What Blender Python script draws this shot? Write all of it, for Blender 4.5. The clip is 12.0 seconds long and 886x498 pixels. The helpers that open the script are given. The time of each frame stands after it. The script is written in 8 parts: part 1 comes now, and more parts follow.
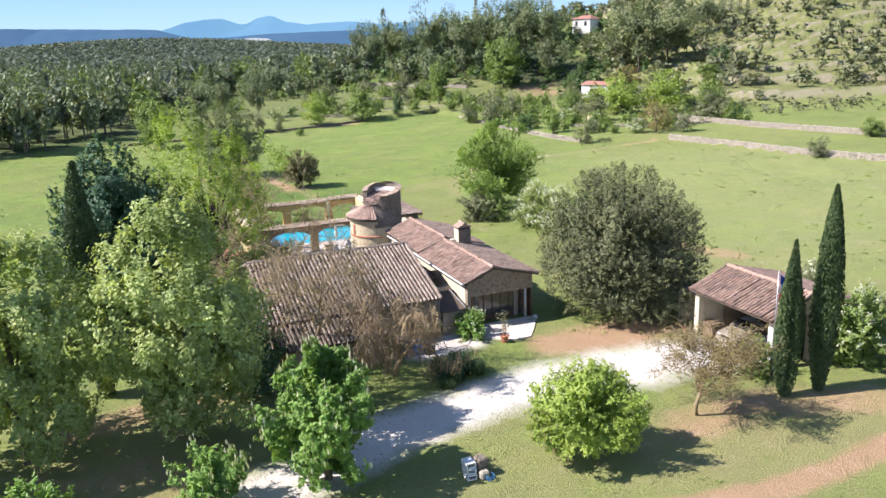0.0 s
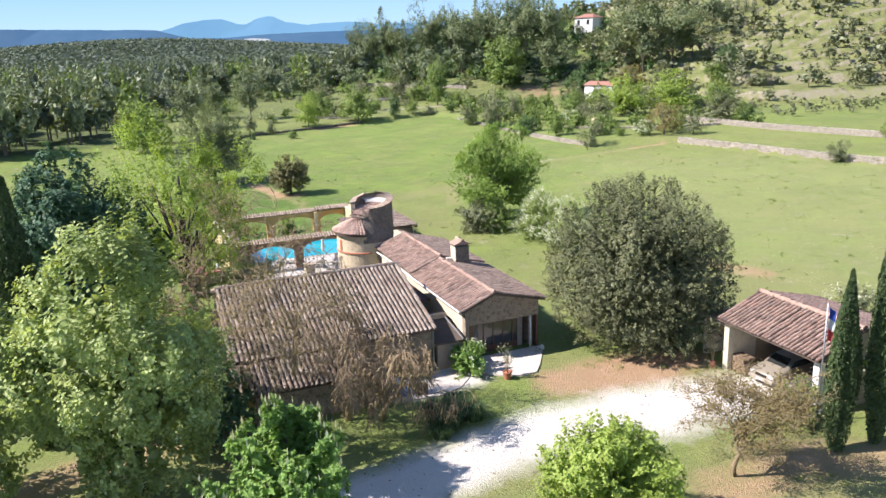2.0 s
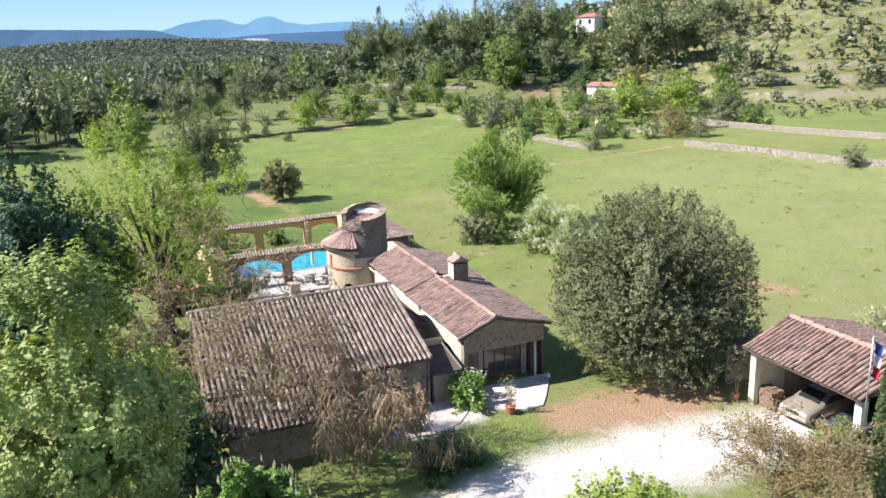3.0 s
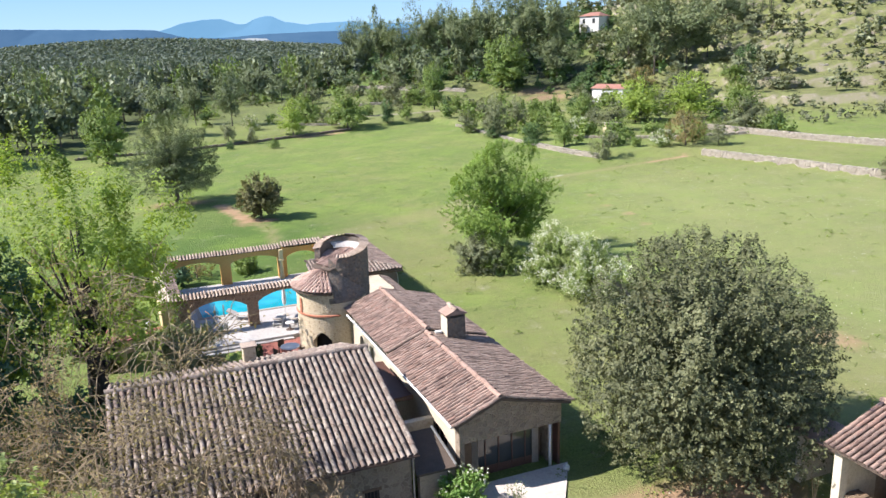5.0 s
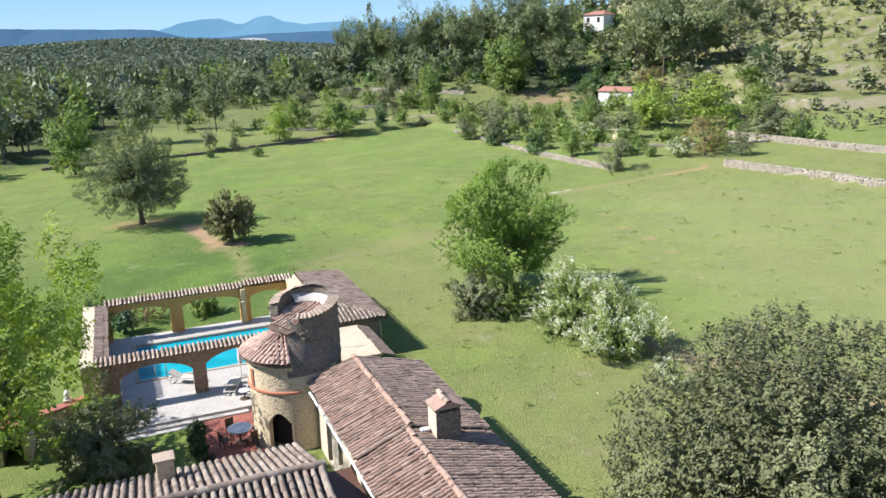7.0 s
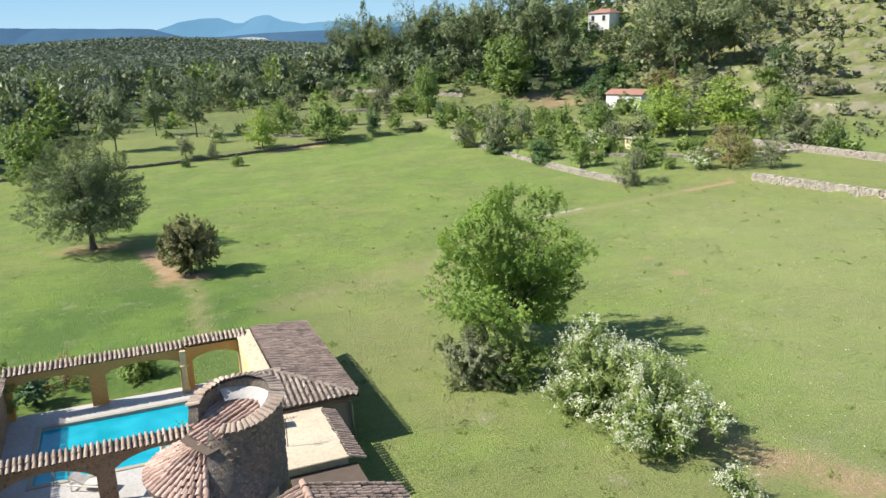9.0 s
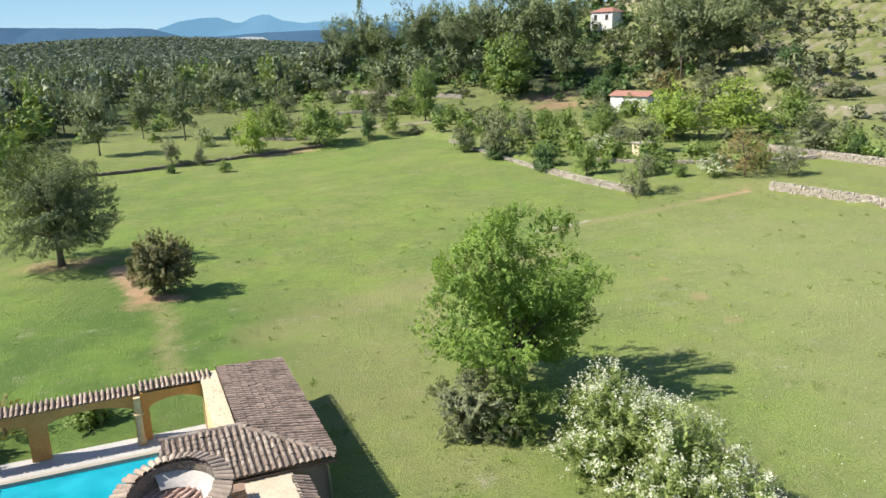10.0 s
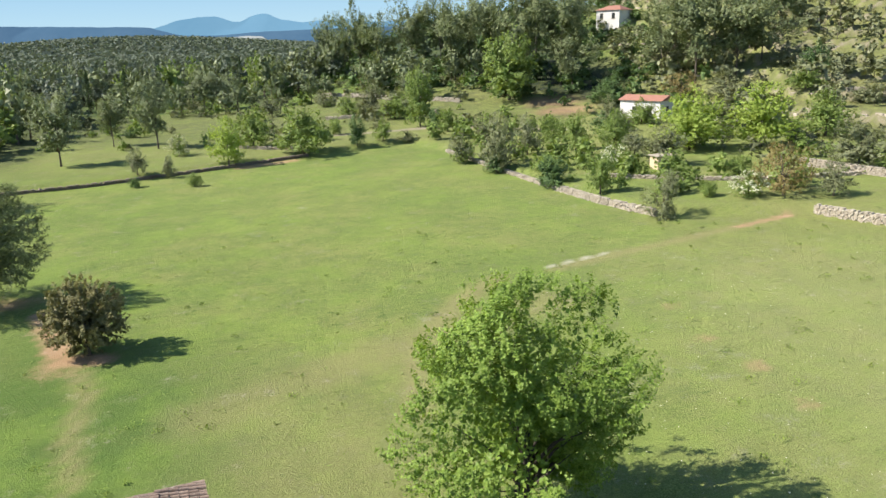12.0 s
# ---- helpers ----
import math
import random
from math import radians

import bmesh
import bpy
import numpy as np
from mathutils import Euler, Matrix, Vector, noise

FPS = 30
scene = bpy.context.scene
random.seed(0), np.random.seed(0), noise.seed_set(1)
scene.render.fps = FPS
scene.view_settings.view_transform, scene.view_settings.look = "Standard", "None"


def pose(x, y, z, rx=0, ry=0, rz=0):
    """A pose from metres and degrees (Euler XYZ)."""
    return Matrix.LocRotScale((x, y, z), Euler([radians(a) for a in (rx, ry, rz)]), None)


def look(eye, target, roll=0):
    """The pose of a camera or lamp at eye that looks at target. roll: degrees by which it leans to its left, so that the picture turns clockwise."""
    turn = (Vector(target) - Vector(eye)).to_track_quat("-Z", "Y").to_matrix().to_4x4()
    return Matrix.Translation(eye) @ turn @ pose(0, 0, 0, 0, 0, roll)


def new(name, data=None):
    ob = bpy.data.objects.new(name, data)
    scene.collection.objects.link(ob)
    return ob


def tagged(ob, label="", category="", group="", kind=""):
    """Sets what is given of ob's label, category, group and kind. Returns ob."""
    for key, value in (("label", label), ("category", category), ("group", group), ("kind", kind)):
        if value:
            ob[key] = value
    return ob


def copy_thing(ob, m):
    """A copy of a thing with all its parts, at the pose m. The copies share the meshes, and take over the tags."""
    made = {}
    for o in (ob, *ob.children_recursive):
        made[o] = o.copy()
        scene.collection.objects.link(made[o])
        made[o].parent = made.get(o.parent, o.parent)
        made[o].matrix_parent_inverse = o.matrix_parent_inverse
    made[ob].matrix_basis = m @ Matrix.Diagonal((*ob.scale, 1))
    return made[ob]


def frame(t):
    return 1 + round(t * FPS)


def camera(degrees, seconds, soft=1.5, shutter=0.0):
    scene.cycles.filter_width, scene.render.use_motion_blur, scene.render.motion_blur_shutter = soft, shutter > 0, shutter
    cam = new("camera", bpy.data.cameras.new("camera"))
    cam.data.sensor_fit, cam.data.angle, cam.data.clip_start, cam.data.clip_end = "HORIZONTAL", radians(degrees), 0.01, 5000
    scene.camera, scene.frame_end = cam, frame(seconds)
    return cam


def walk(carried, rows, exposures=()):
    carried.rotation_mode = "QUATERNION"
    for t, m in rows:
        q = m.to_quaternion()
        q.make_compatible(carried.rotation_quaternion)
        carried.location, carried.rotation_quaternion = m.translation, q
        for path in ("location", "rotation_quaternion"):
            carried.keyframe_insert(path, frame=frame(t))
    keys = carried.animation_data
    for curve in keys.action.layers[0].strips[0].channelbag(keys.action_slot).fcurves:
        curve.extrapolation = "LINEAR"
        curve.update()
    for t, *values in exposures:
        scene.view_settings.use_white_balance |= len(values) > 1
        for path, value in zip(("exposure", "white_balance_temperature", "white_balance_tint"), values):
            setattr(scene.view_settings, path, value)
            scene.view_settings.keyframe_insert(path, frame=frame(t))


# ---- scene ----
cam = camera(58.1, 12.0, soft=1.5)

# seconds, place in metres, heading east of +Y, downward tilt, lean (degrees)
PATH = [
    (0, 7.597, 5.178, 18.994, 22.063, 14.752, -1.824),
    (0.5, 8.105, 6.175, 18.91, 22.056, 14.748, -1.842),
    (1, 8.746, 7.51, 18.826, 22.051, 14.745, -1.858),
    (1.5, 9.495, 9.104, 18.756, 22.048, 14.743, -1.873),
    (2, 10.33, 10.895, 18.704, 22.046, 14.742, -1.885),
    (2.5, 11.235, 12.835, 18.672, 22.045, 14.742, -1.896),
    (3, 12.193, 14.888, 18.658, 22.045, 14.743, -1.905),
    (3.5, 13.193, 17.026, 18.658, 22.047, 14.745, -1.912),
    (4, 14.226, 19.233, 18.668, 22.05, 14.748, -1.917),
    (4.5, 15.284, 21.494, 18.681, 22.055, 14.751, -1.92),
    (5, 16.364, 23.803, 18.694, 22.06, 14.756, -1.922),
    (5.5, 17.461, 26.154, 18.703, 22.067, 14.761, -1.922),
    (6, 18.573, 28.545, 18.704, 22.074, 14.767, -1.92),
    (6.5, 19.701, 30.973, 18.698, 22.083, 14.773, -1.917),
    (7, 20.846, 33.439, 18.683, 22.093, 14.781, -1.912),
    (7.5, 22.007, 35.941, 18.662, 22.103, 14.789, -1.905),
    (8, 23.186, 38.479, 18.638, 22.115, 14.797, -1.897),
    (8.5, 24.386, 41.05, 18.614, 22.127, 14.806, -1.887),
    (9, 25.606, 43.653, 18.593, 22.14, 14.816, -1.876),
    (9.5, 26.847, 46.286, 18.579, 22.153, 14.826, -1.864),
    (10, 28.108, 48.948, 18.573, 22.168, 14.837, -1.85),
    (10.5, 29.388, 51.641, 18.575, 22.183, 14.848, -1.834),
    (11, 30.683, 54.366, 18.58, 22.198, 14.859, -1.818),
    (11.5, 31.986, 57.131, 18.58, 22.214, 14.871, -1.799),
    (12, 33.29, 59.947, 18.559, 22.231, 14.883, -1.78),
]


# the camera darkens its picture a little on the way, and its white balance drifts from cool to warm
EXPOSURES = [(0, 1.17, 6200, 20), (3, 1.16, 6200, 20), (6, 1.08, 6100, 16), (9, 0.94, 6350, 11), (12, 0.96, 6700, 12)]


def flight(row):
    t, x, y, z, head, tilt, lean = row
    h, p = radians(head), radians(tilt)
    aim = (x + math.sin(h) * math.cos(p), y + math.cos(h) * math.cos(p), z - math.sin(p))
    return t, look((x, y, z), aim, lean)


walk(cam, [flight(r) for r in PATH], EXPOSURES)

# ---- light ----
SUN_AZ, SUN_EL = 285.0, 44.0
world = bpy.data.worlds.new("sky")
scene.world = world
world.use_nodes = True
wn = world.node_tree
sky = wn.nodes.new("ShaderNodeTexSky")
sky.sky_type = "NISHITA"
sky.sun_disc = False
sky.sun_elevation, sky.sun_rotation = radians(SUN_EL), radians(SUN_AZ)
sky.air_density, sky.dust_density, sky.ozone_density = 1.0, 0.0, 2.0
background = wn.nodes["Background"]
background.inputs[1].default_value = 0.095
wn.links.new(sky.outputs[0], background.inputs[0])

sun_data = bpy.data.lights.new("sun", "SUN")
sun_data.energy, sun_data.angle, sun_data.color = 5.0, radians(0.55), (1.0, 0.94, 0.83)
sun = new("sun", sun_data)
sa, se = radians(SUN_AZ), radians(SUN_EL)
sun.matrix_world = look((100 * math.sin(sa) * math.cos(se), 100 * math.cos(sa) * math.cos(se), 100 * math.sin(se)), (0, 0, 0))
scene.view_settings.exposure = 1.0


# ---- materials ----
def nodes_of(name):
    m = bpy.data.materials.new(name)
    m.use_nodes = True
    t = m.node_tree
    return m, t, t.nodes["Principled BSDF"]


def add(t, kind, **values):
    n = t.nodes.new(kind)
    for k, v in values.items():
        n.inputs[k].default_value = v
    return n


def noise_tex(t, scale, detail=4.0, rough=0.6, coords=None):
    n = add(t, "ShaderNodeTexNoise", Scale=scale, Detail=detail, Roughness=rough)
    if coords is not None:
        t.links.new(coords, n.inputs["Vector"])
    return n.outputs["Fac"]


def mix_rgb(t, fac, a, b, blend="MIX"):
    n = t.nodes.new("ShaderNodeMix")
    n.data_type, n.blend_type = "RGBA", blend
    for sock, v in ((n.inputs[0], fac), (n.inputs[6], a), (n.inputs[7], b)):
        if isinstance(v, bpy.types.NodeSocket):
            t.links.new(v, sock)
        elif sock == n.inputs[0]:
            sock.default_value = v
        else:
            sock.default_value = (*v, 1)
    return n.outputs[2]


def ramp(t, fac, lo, hi):
    n = t.nodes.new("ShaderNodeMapRange")
    n.inputs[1].default_value, n.inputs[2].default_value = lo, hi
    t.links.new(fac, n.inputs[0])
    return n.outputs[0]


def maths(t, op, a, b=0.0):
    n = t.nodes.new("ShaderNodeMath")
    n.operation = op
    for s, v in ((n.inputs[0], a), (n.inputs[1], b)):
        if isinstance(v, bpy.types.NodeSocket):
            t.links.new(v, s)
        else:
            s.default_value = v
    return n.outputs[0]


def bump_to(t, bsdf, height, strength, distance):
    n = t.nodes.new("ShaderNodeBump")
    n.inputs["Strength"].default_value, n.inputs["Distance"].default_value = strength, distance
    t.links.new(height, n.inputs["Height"])
    t.links.new(n.outputs[0], bsdf.inputs["Normal"])


def where(t):
    return t.nodes.new("ShaderNodeNewGeometry").outputs["Position"]


def chance(t):
    """A random value for each loose piece, whether it is an object of its own or an island of a joined mesh."""
    a = t.nodes.new("ShaderNodeObjectInfo").outputs["Random"]
    b = t.nodes.new("ShaderNodeNewGeometry").outputs["Random Per Island"]
    return maths(t, "FRACT", maths(t, "ADD", a, b))


def surface(name, c1, c2, big=0.6, fine=9.0, rough=0.85, bump=0.4, depth=0.02, stain=None, metallic=0.0, vary=0.0):
    m, t, b = nodes_of(name)
    p = where(t)
    col = mix_rgb(t, ramp(t, noise_tex(t, big, 5, 0.65, p), 0.32, 0.68), c1, c2)
    f = noise_tex(t, fine, 5, 0.7, p)
    dark = tuple(v * 0.72 for v in c1)
    col = mix_rgb(t, ramp(t, f, 0.45, 0.8), col, dark)
    if stain:
        col = mix_rgb(t, ramp(t, noise_tex(t, big * 2.7, 6, 0.75, p), 0.55, 0.72), col, stain)
    if vary:
        col = mix_rgb(t, maths(t, "MULTIPLY", chance(t), vary), col, tuple(v * 0.45 for v in c2))
    t.links.new(col, b.inputs["Base Color"])
    b.inputs["Roughness"].default_value, b.inputs["Metallic"].default_value = rough, metallic
    if bump:
        bump_to(t, b, f, bump, depth)
    return m


def rubble(name, tones, joint, scale=5.0, depth=0.05, joint_width=0.06):
    """Uneven field stones in mortar."""
    m, t, b = nodes_of(name)
    p = where(t)
    warp = t.nodes.new("ShaderNodeVectorMath")
    warp.operation = "ADD"
    nz = t.nodes.new("ShaderNodeTexNoise")
    nz.inputs["Scale"].default_value = 3.0
    t.links.new(p, nz.inputs["Vector"])
    sc = t.nodes.new("ShaderNodeVectorMath")
    sc.operation = "SCALE"
    sc.inputs[3].default_value = 0.18
    t.links.new(nz.outputs["Color"], sc.inputs[0])
    t.links.new(p, warp.inputs[0])
    t.links.new(sc.outputs[0], warp.inputs[1])
    v = t.nodes.new("ShaderNodeTexVoronoi")
    v.inputs["Scale"].default_value = scale
    t.links.new(warp.outputs[0], v.inputs["Vector"])
    e = t.nodes.new("ShaderNodeTexVoronoi")
    e.feature = "DISTANCE_TO_EDGE"
    e.inputs["Scale"].default_value = scale
    t.links.new(warp.outputs[0], e.inputs["Vector"])
    sep = t.nodes.new("ShaderNodeSeparateColor")
    t.links.new(v.outputs["Color"], sep.inputs[0])
    col = mix_rgb(t, sep.outputs[0], tones[0], tones[1])
    col = mix_rgb(t, ramp(t, sep.outputs[1], 0.7, 0.85), col, tones[2])
    col = mix_rgb(t, ramp(t, noise_tex(t, 14, 4, 0.7, p), 0.5, 0.8), col, tuple(c * 0.6 for c in tones[0]))
    edge = ramp(t, e.outputs["Distance"], 0.0, joint_width)
    col = mix_rgb(t, edge, joint, col)
    col = mix_rgb(t, ramp(t, noise_tex(t, 0.7, 4, 0.6, p), 0.5, 0.75), col, joint)
    t.links.new(col, b.inputs["Base Color"])
    b.inputs["Roughness"].default_value = 0.92
    h = maths(t, "ADD", edge, maths(t, "MULTIPLY", noise_tex(t, 20, 3, 0.6, p), 0.5))
    bump_to(t, b, h, 0.9, depth)
    return m


def leaf(name, c1, c2, glow=0.35, rough=0.55, big=0.5):
    """Foliage: leaf to leaf and bough to bough variation, light passing through."""
    m, t, b = nodes_of(name)
    p = where(t)
    col = mix_rgb(t, chance(t), c1, c2)
    col = mix_rgb(t, ramp(t, noise_tex(t, big, 3, 0.6, p), 0.35, 0.7), col, tuple(v * 0.7 for v in c1))
    t.links.new(col, b.inputs["Base Color"])
    b.inputs["Roughness"].default_value = rough
    b.inputs["Specular IOR Level"].default_value = 0.3
    tr = t.nodes.new("ShaderNodeBsdfTranslucent")
    warm = mix_rgb(t, 1.0, col, (1.0, 1.0, 0.45), "MULTIPLY")
    t.links.new(warm, tr.inputs["Color"])
    mx = t.nodes.new("ShaderNodeMixShader")
    mx.inputs[0].default_value = glow
    t.links.new(b.outputs[0], mx.inputs[1])
    t.links.new(tr.outputs[0], mx.inputs[2])
    t.links.new(mx.outputs[0], t.nodes["Material Output"].inputs[0])
    return m


def tile_material(name, tones, lichen, amount=0.5):
    """Fired clay tiles, each of its own tone, with grey lichen and soot."""
    m, t, b = nodes_of(name)
    p = where(t)
    r = chance(t)
    cr = t.nodes.new("ShaderNodeValToRGB")
    cr.color_ramp.interpolation = "LINEAR"
    for i, c in enumerate(tones):
        el = cr.color_ramp.elements[i] if i < 2 else cr.color_ramp.elements.new(0.5)
        el.color = (*c, 1)
    for i, el in enumerate(sorted(cr.color_ramp.elements, key=lambda e: e.position)):
        el.position = i / (len(tones) - 1)
    t.links.new(r, cr.inputs[0])
    mean = tuple(sum(c[k] for c in tones) / len(tones) for k in range(3))
    col = mix_rgb(t, 0.4, cr.outputs[0], mean)
    f, g = noise_tex(t, 17.0, 6, 0.85, p), noise_tex(t, 33.0, 4, 0.8, p)
    col = mix_rgb(t, maths(t, "MULTIPLY", ramp(t, f, 0.5, 0.58), amount), col, lichen)
    col = mix_rgb(t, maths(t, "MULTIPLY", ramp(t, g, 0.54, 0.64), 0.7), col, tuple(v * 0.3 for v in tones[0]))
    col = mix_rgb(t, maths(t, "MULTIPLY", ramp(t, noise_tex(t, 1.1, 6, 0.75, p), 0.48, 0.66), 0.6), col, tuple(v * 0.4 for v in tones[0]))
    col = mix_rgb(t, maths(t, "MULTIPLY", ramp(t, noise_tex(t, 5.0, 3, 0.6, p), 0.66, 0.72), 0.7), col, tuple(min(0.6, v * 1.25) for v in lichen))
    t.links.new(col, b.inputs["Base Color"])
    b.inputs["Roughness"].default_value = 0.9
    bump_to(t, b, noise_tex(t, 40, 3, 0.6, p), 0.3, 0.01)
    return m


M = {
    "tile_old": tile_material("old clay tiles", [(0.15, 0.106, 0.084), (0.285, 0.226, 0.18), (0.205, 0.13, 0.096), (0.4, 0.346, 0.286), (0.105, 0.08, 0.067)], (0.36, 0.325, 0.265), 0.6),
    "tile_red": tile_material("red clay tiles", [(0.189, 0.113, 0.086), (0.324, 0.184, 0.135), (0.135, 0.095, 0.081), (0.423, 0.297, 0.230), (0.243, 0.153, 0.117)], (0.360, 0.306, 0.248), 0.55),
    # tile_red about half again lighter, sun on the apron put into the clay.
    "tile_sunlit": tile_material("sunlit red clay tiles", [(0.30, 0.18, 0.14), (0.48, 0.31, 0.245), (0.24, 0.155, 0.125), (0.56, 0.42, 0.34), (0.38, 0.235, 0.18)], (0.5, 0.43, 0.36), 0.5),
    "tile_brown": tile_material("brown weathered tiles", [(0.2, 0.135, 0.103), (0.32, 0.222, 0.17), (0.145, 0.103, 0.084), (0.4, 0.296, 0.23), (0.25, 0.17, 0.13)], (0.39, 0.345, 0.28), 0.6),
    "tile_pale": tile_material("pale clay tiles", [(0.296, 0.211, 0.156), (0.390, 0.304, 0.234), (0.328, 0.250, 0.187), (0.429, 0.343, 0.265), (0.234, 0.172, 0.133)], (0.374, 0.335, 0.273), 0.5),
    "deck": surface("roof underlay", (0.078, 0.058, 0.043), (0.109, 0.078, 0.058), 1.5, 12, 0.95, 0.5),
    "ridge": surface("ridge mortar and tile", (0.33, 0.21, 0.155), (0.41, 0.285, 0.225), 1.2, 9, 0.9, 0.5, 0.03, (0.265, 0.187, 0.148), vary=0.3),
    "plaster": surface("cream lime plaster", (0.515, 0.445, 0.328), (0.577, 0.523, 0.413), 0.7, 8, 0.9, 0.35, 0.015, (0.390, 0.320, 0.226)),
    "plaster_grey": surface("grey brown render", (0.281, 0.218, 0.156), (0.335, 0.273, 0.203), 0.8, 9, 0.92, 0.5, 0.02, (0.218, 0.172, 0.125)),
    "plaster_yellow": surface("yellow ochre plaster", (0.530, 0.390, 0.187), (0.577, 0.452, 0.265), 0.6, 8, 0.88, 0.25, 0.01, (0.468, 0.328, 0.140)),
    "plaster_ochre": surface("deep ochre plaster", (0.51, 0.25, 0.065), (0.56, 0.315, 0.1), 0.6, 8, 0.88, 0.25, 0.01),
    "roof_flat": surface("cream flat roof coating", (0.452, 0.382, 0.273), (0.515, 0.452, 0.335), 0.5, 7, 0.9, 0.3, 0.015, (0.367, 0.296, 0.203)),
    "rubble": rubble("grey rubble stone", [(0.140, 0.117, 0.098), (0.234, 0.199, 0.160), (0.281, 0.203, 0.140)], (0.19, 0.165, 0.135), 7.5, 0.06),
    "rubble_warm": rubble("plastered rubble stone", [(0.47, 0.375, 0.245), (0.55, 0.46, 0.32), (0.36, 0.265, 0.165)], (0.55, 0.455, 0.31), 6.0, 0.015, 0.3),
    "rubble_barn": rubble("brown rubble stone", [(0.234, 0.183, 0.133), (0.312, 0.254, 0.187), (0.195, 0.148, 0.109)], (0.328, 0.265, 0.195), 4.5, 0.04, 0.1),
    "brick": rubble("brown arcade brickwork", [(0.257, 0.156, 0.098), (0.328, 0.218, 0.140), (0.195, 0.117, 0.078)], (0.312, 0.234, 0.164), 7.0, 0.03, 0.08),
    "stone": surface("pale limestone", (0.390, 0.343, 0.265), (0.468, 0.421, 0.343), 1.5, 12, 0.92, 0.6, 0.03, (0.281, 0.242, 0.187), vary=0.5),
    "wall_stone": surface("dull field stones", (0.4, 0.35, 0.28), (0.53, 0.47, 0.385), 1.5, 12, 0.95, 0.7, 0.04, (0.2, 0.185, 0.125), vary=0.6),
    "paving": surface("white stone paving", (0.37, 0.35, 0.325), (0.43, 0.415, 0.39), 0.5, 6, 0.85, 0.3, 0.01, (0.3, 0.275, 0.245)),
    "patio": surface("pale concrete terrace", (0.468, 0.413, 0.359), (0.530, 0.484, 0.429), 0.5, 7, 0.9, 0.3, 0.01, (0.374, 0.328, 0.281)),
    "red_paving": surface("red clay paving", (0.265, 0.078, 0.058), (0.328, 0.125, 0.086), 0.9, 9, 0.88, 0.4, 0.01, (0.203, 0.101, 0.078), vary=0.45),
    "wood": surface("weathered brown wood", (0.133, 0.082, 0.051), (0.195, 0.129, 0.082), 1.4, 14, 0.75, 0.4, 0.01),
    "wood_dark": surface("dark red brown timber", (0.086, 0.039, 0.027), (0.125, 0.062, 0.043), 1.4, 14, 0.6, 0.3, 0.01),
    "wood_orange": surface("sawn orange timber", (0.390, 0.226, 0.117), (0.452, 0.296, 0.172), 3.0, 20, 0.7, 0.4, 0.01),
    "log": surface("split firewood", (0.172, 0.117, 0.074), (0.328, 0.234, 0.148), 6.0, 25, 0.9, 0.5, 0.02, vary=0.7),
    "bark": surface("grey brown bark", (0.082, 0.066, 0.051), (0.133, 0.109, 0.086), 2.5, 18, 0.95, 0.9, 0.03),
    "bark_dark": surface("dark bark", (0.047, 0.037, 0.030), (0.078, 0.062, 0.047), 2.5, 18, 0.95, 0.9, 0.03),
    "bark_twig": surface("brown twig bark", (0.21, 0.16, 0.095), (0.31, 0.245, 0.15), 2.5, 18, 0.95, 0.6, 0.02, (0.12, 0.09, 0.06)),
    "bark_pale": surface("pale twig bark", (0.27, 0.195, 0.115), (0.36, 0.27, 0.165), 2.5, 18, 0.95, 0.6, 0.02, (0.2, 0.16, 0.1)),
    "white": surface("white paint", (0.593, 0.585, 0.562), (0.640, 0.632, 0.608), 1.0, 10, 0.6, 0.15, 0.005),
    "terracotta": surface("terracotta", (0.351, 0.125, 0.070), (0.406, 0.172, 0.101), 3.0, 16, 0.85, 0.3, 0.01),
    "roof_red": surface("weathered red roof", (0.27, 0.12, 0.085), (0.34, 0.175, 0.125), 0.8, 6, 0.9, 0.4, 0.03, (0.2, 0.11, 0.085)),
    # Near-black colour stands in for unlit insides and openings; also the car grille.
    "dark": surface("unlit interior black", (0.016, 0.014, 0.012), (0.023, 0.020, 0.017), 1.0, 8, 0.9, 0.0),
    "iron": surface("rusty iron", (0.078, 0.055, 0.043), (0.125, 0.078, 0.055), 4.0, 20, 0.7, 0.2, 0.004, metallic=0.4),
    "steel": surface("galvanised steel", (0.351, 0.359, 0.367), (0.429, 0.437, 0.445), 3.0, 20, 0.4, 0.1, 0.003, metallic=0.8),
    "tarp": surface("blue plastic tarpaulin", (0.023, 0.101, 0.234), (0.039, 0.148, 0.296), 2.0, 6, 0.45, 0.5, 0.05),
    "tyre": surface("black rubber", (0.016, 0.016, 0.016), (0.023, 0.023, 0.023), 4.0, 20, 0.8, 0.2, 0.004),
}
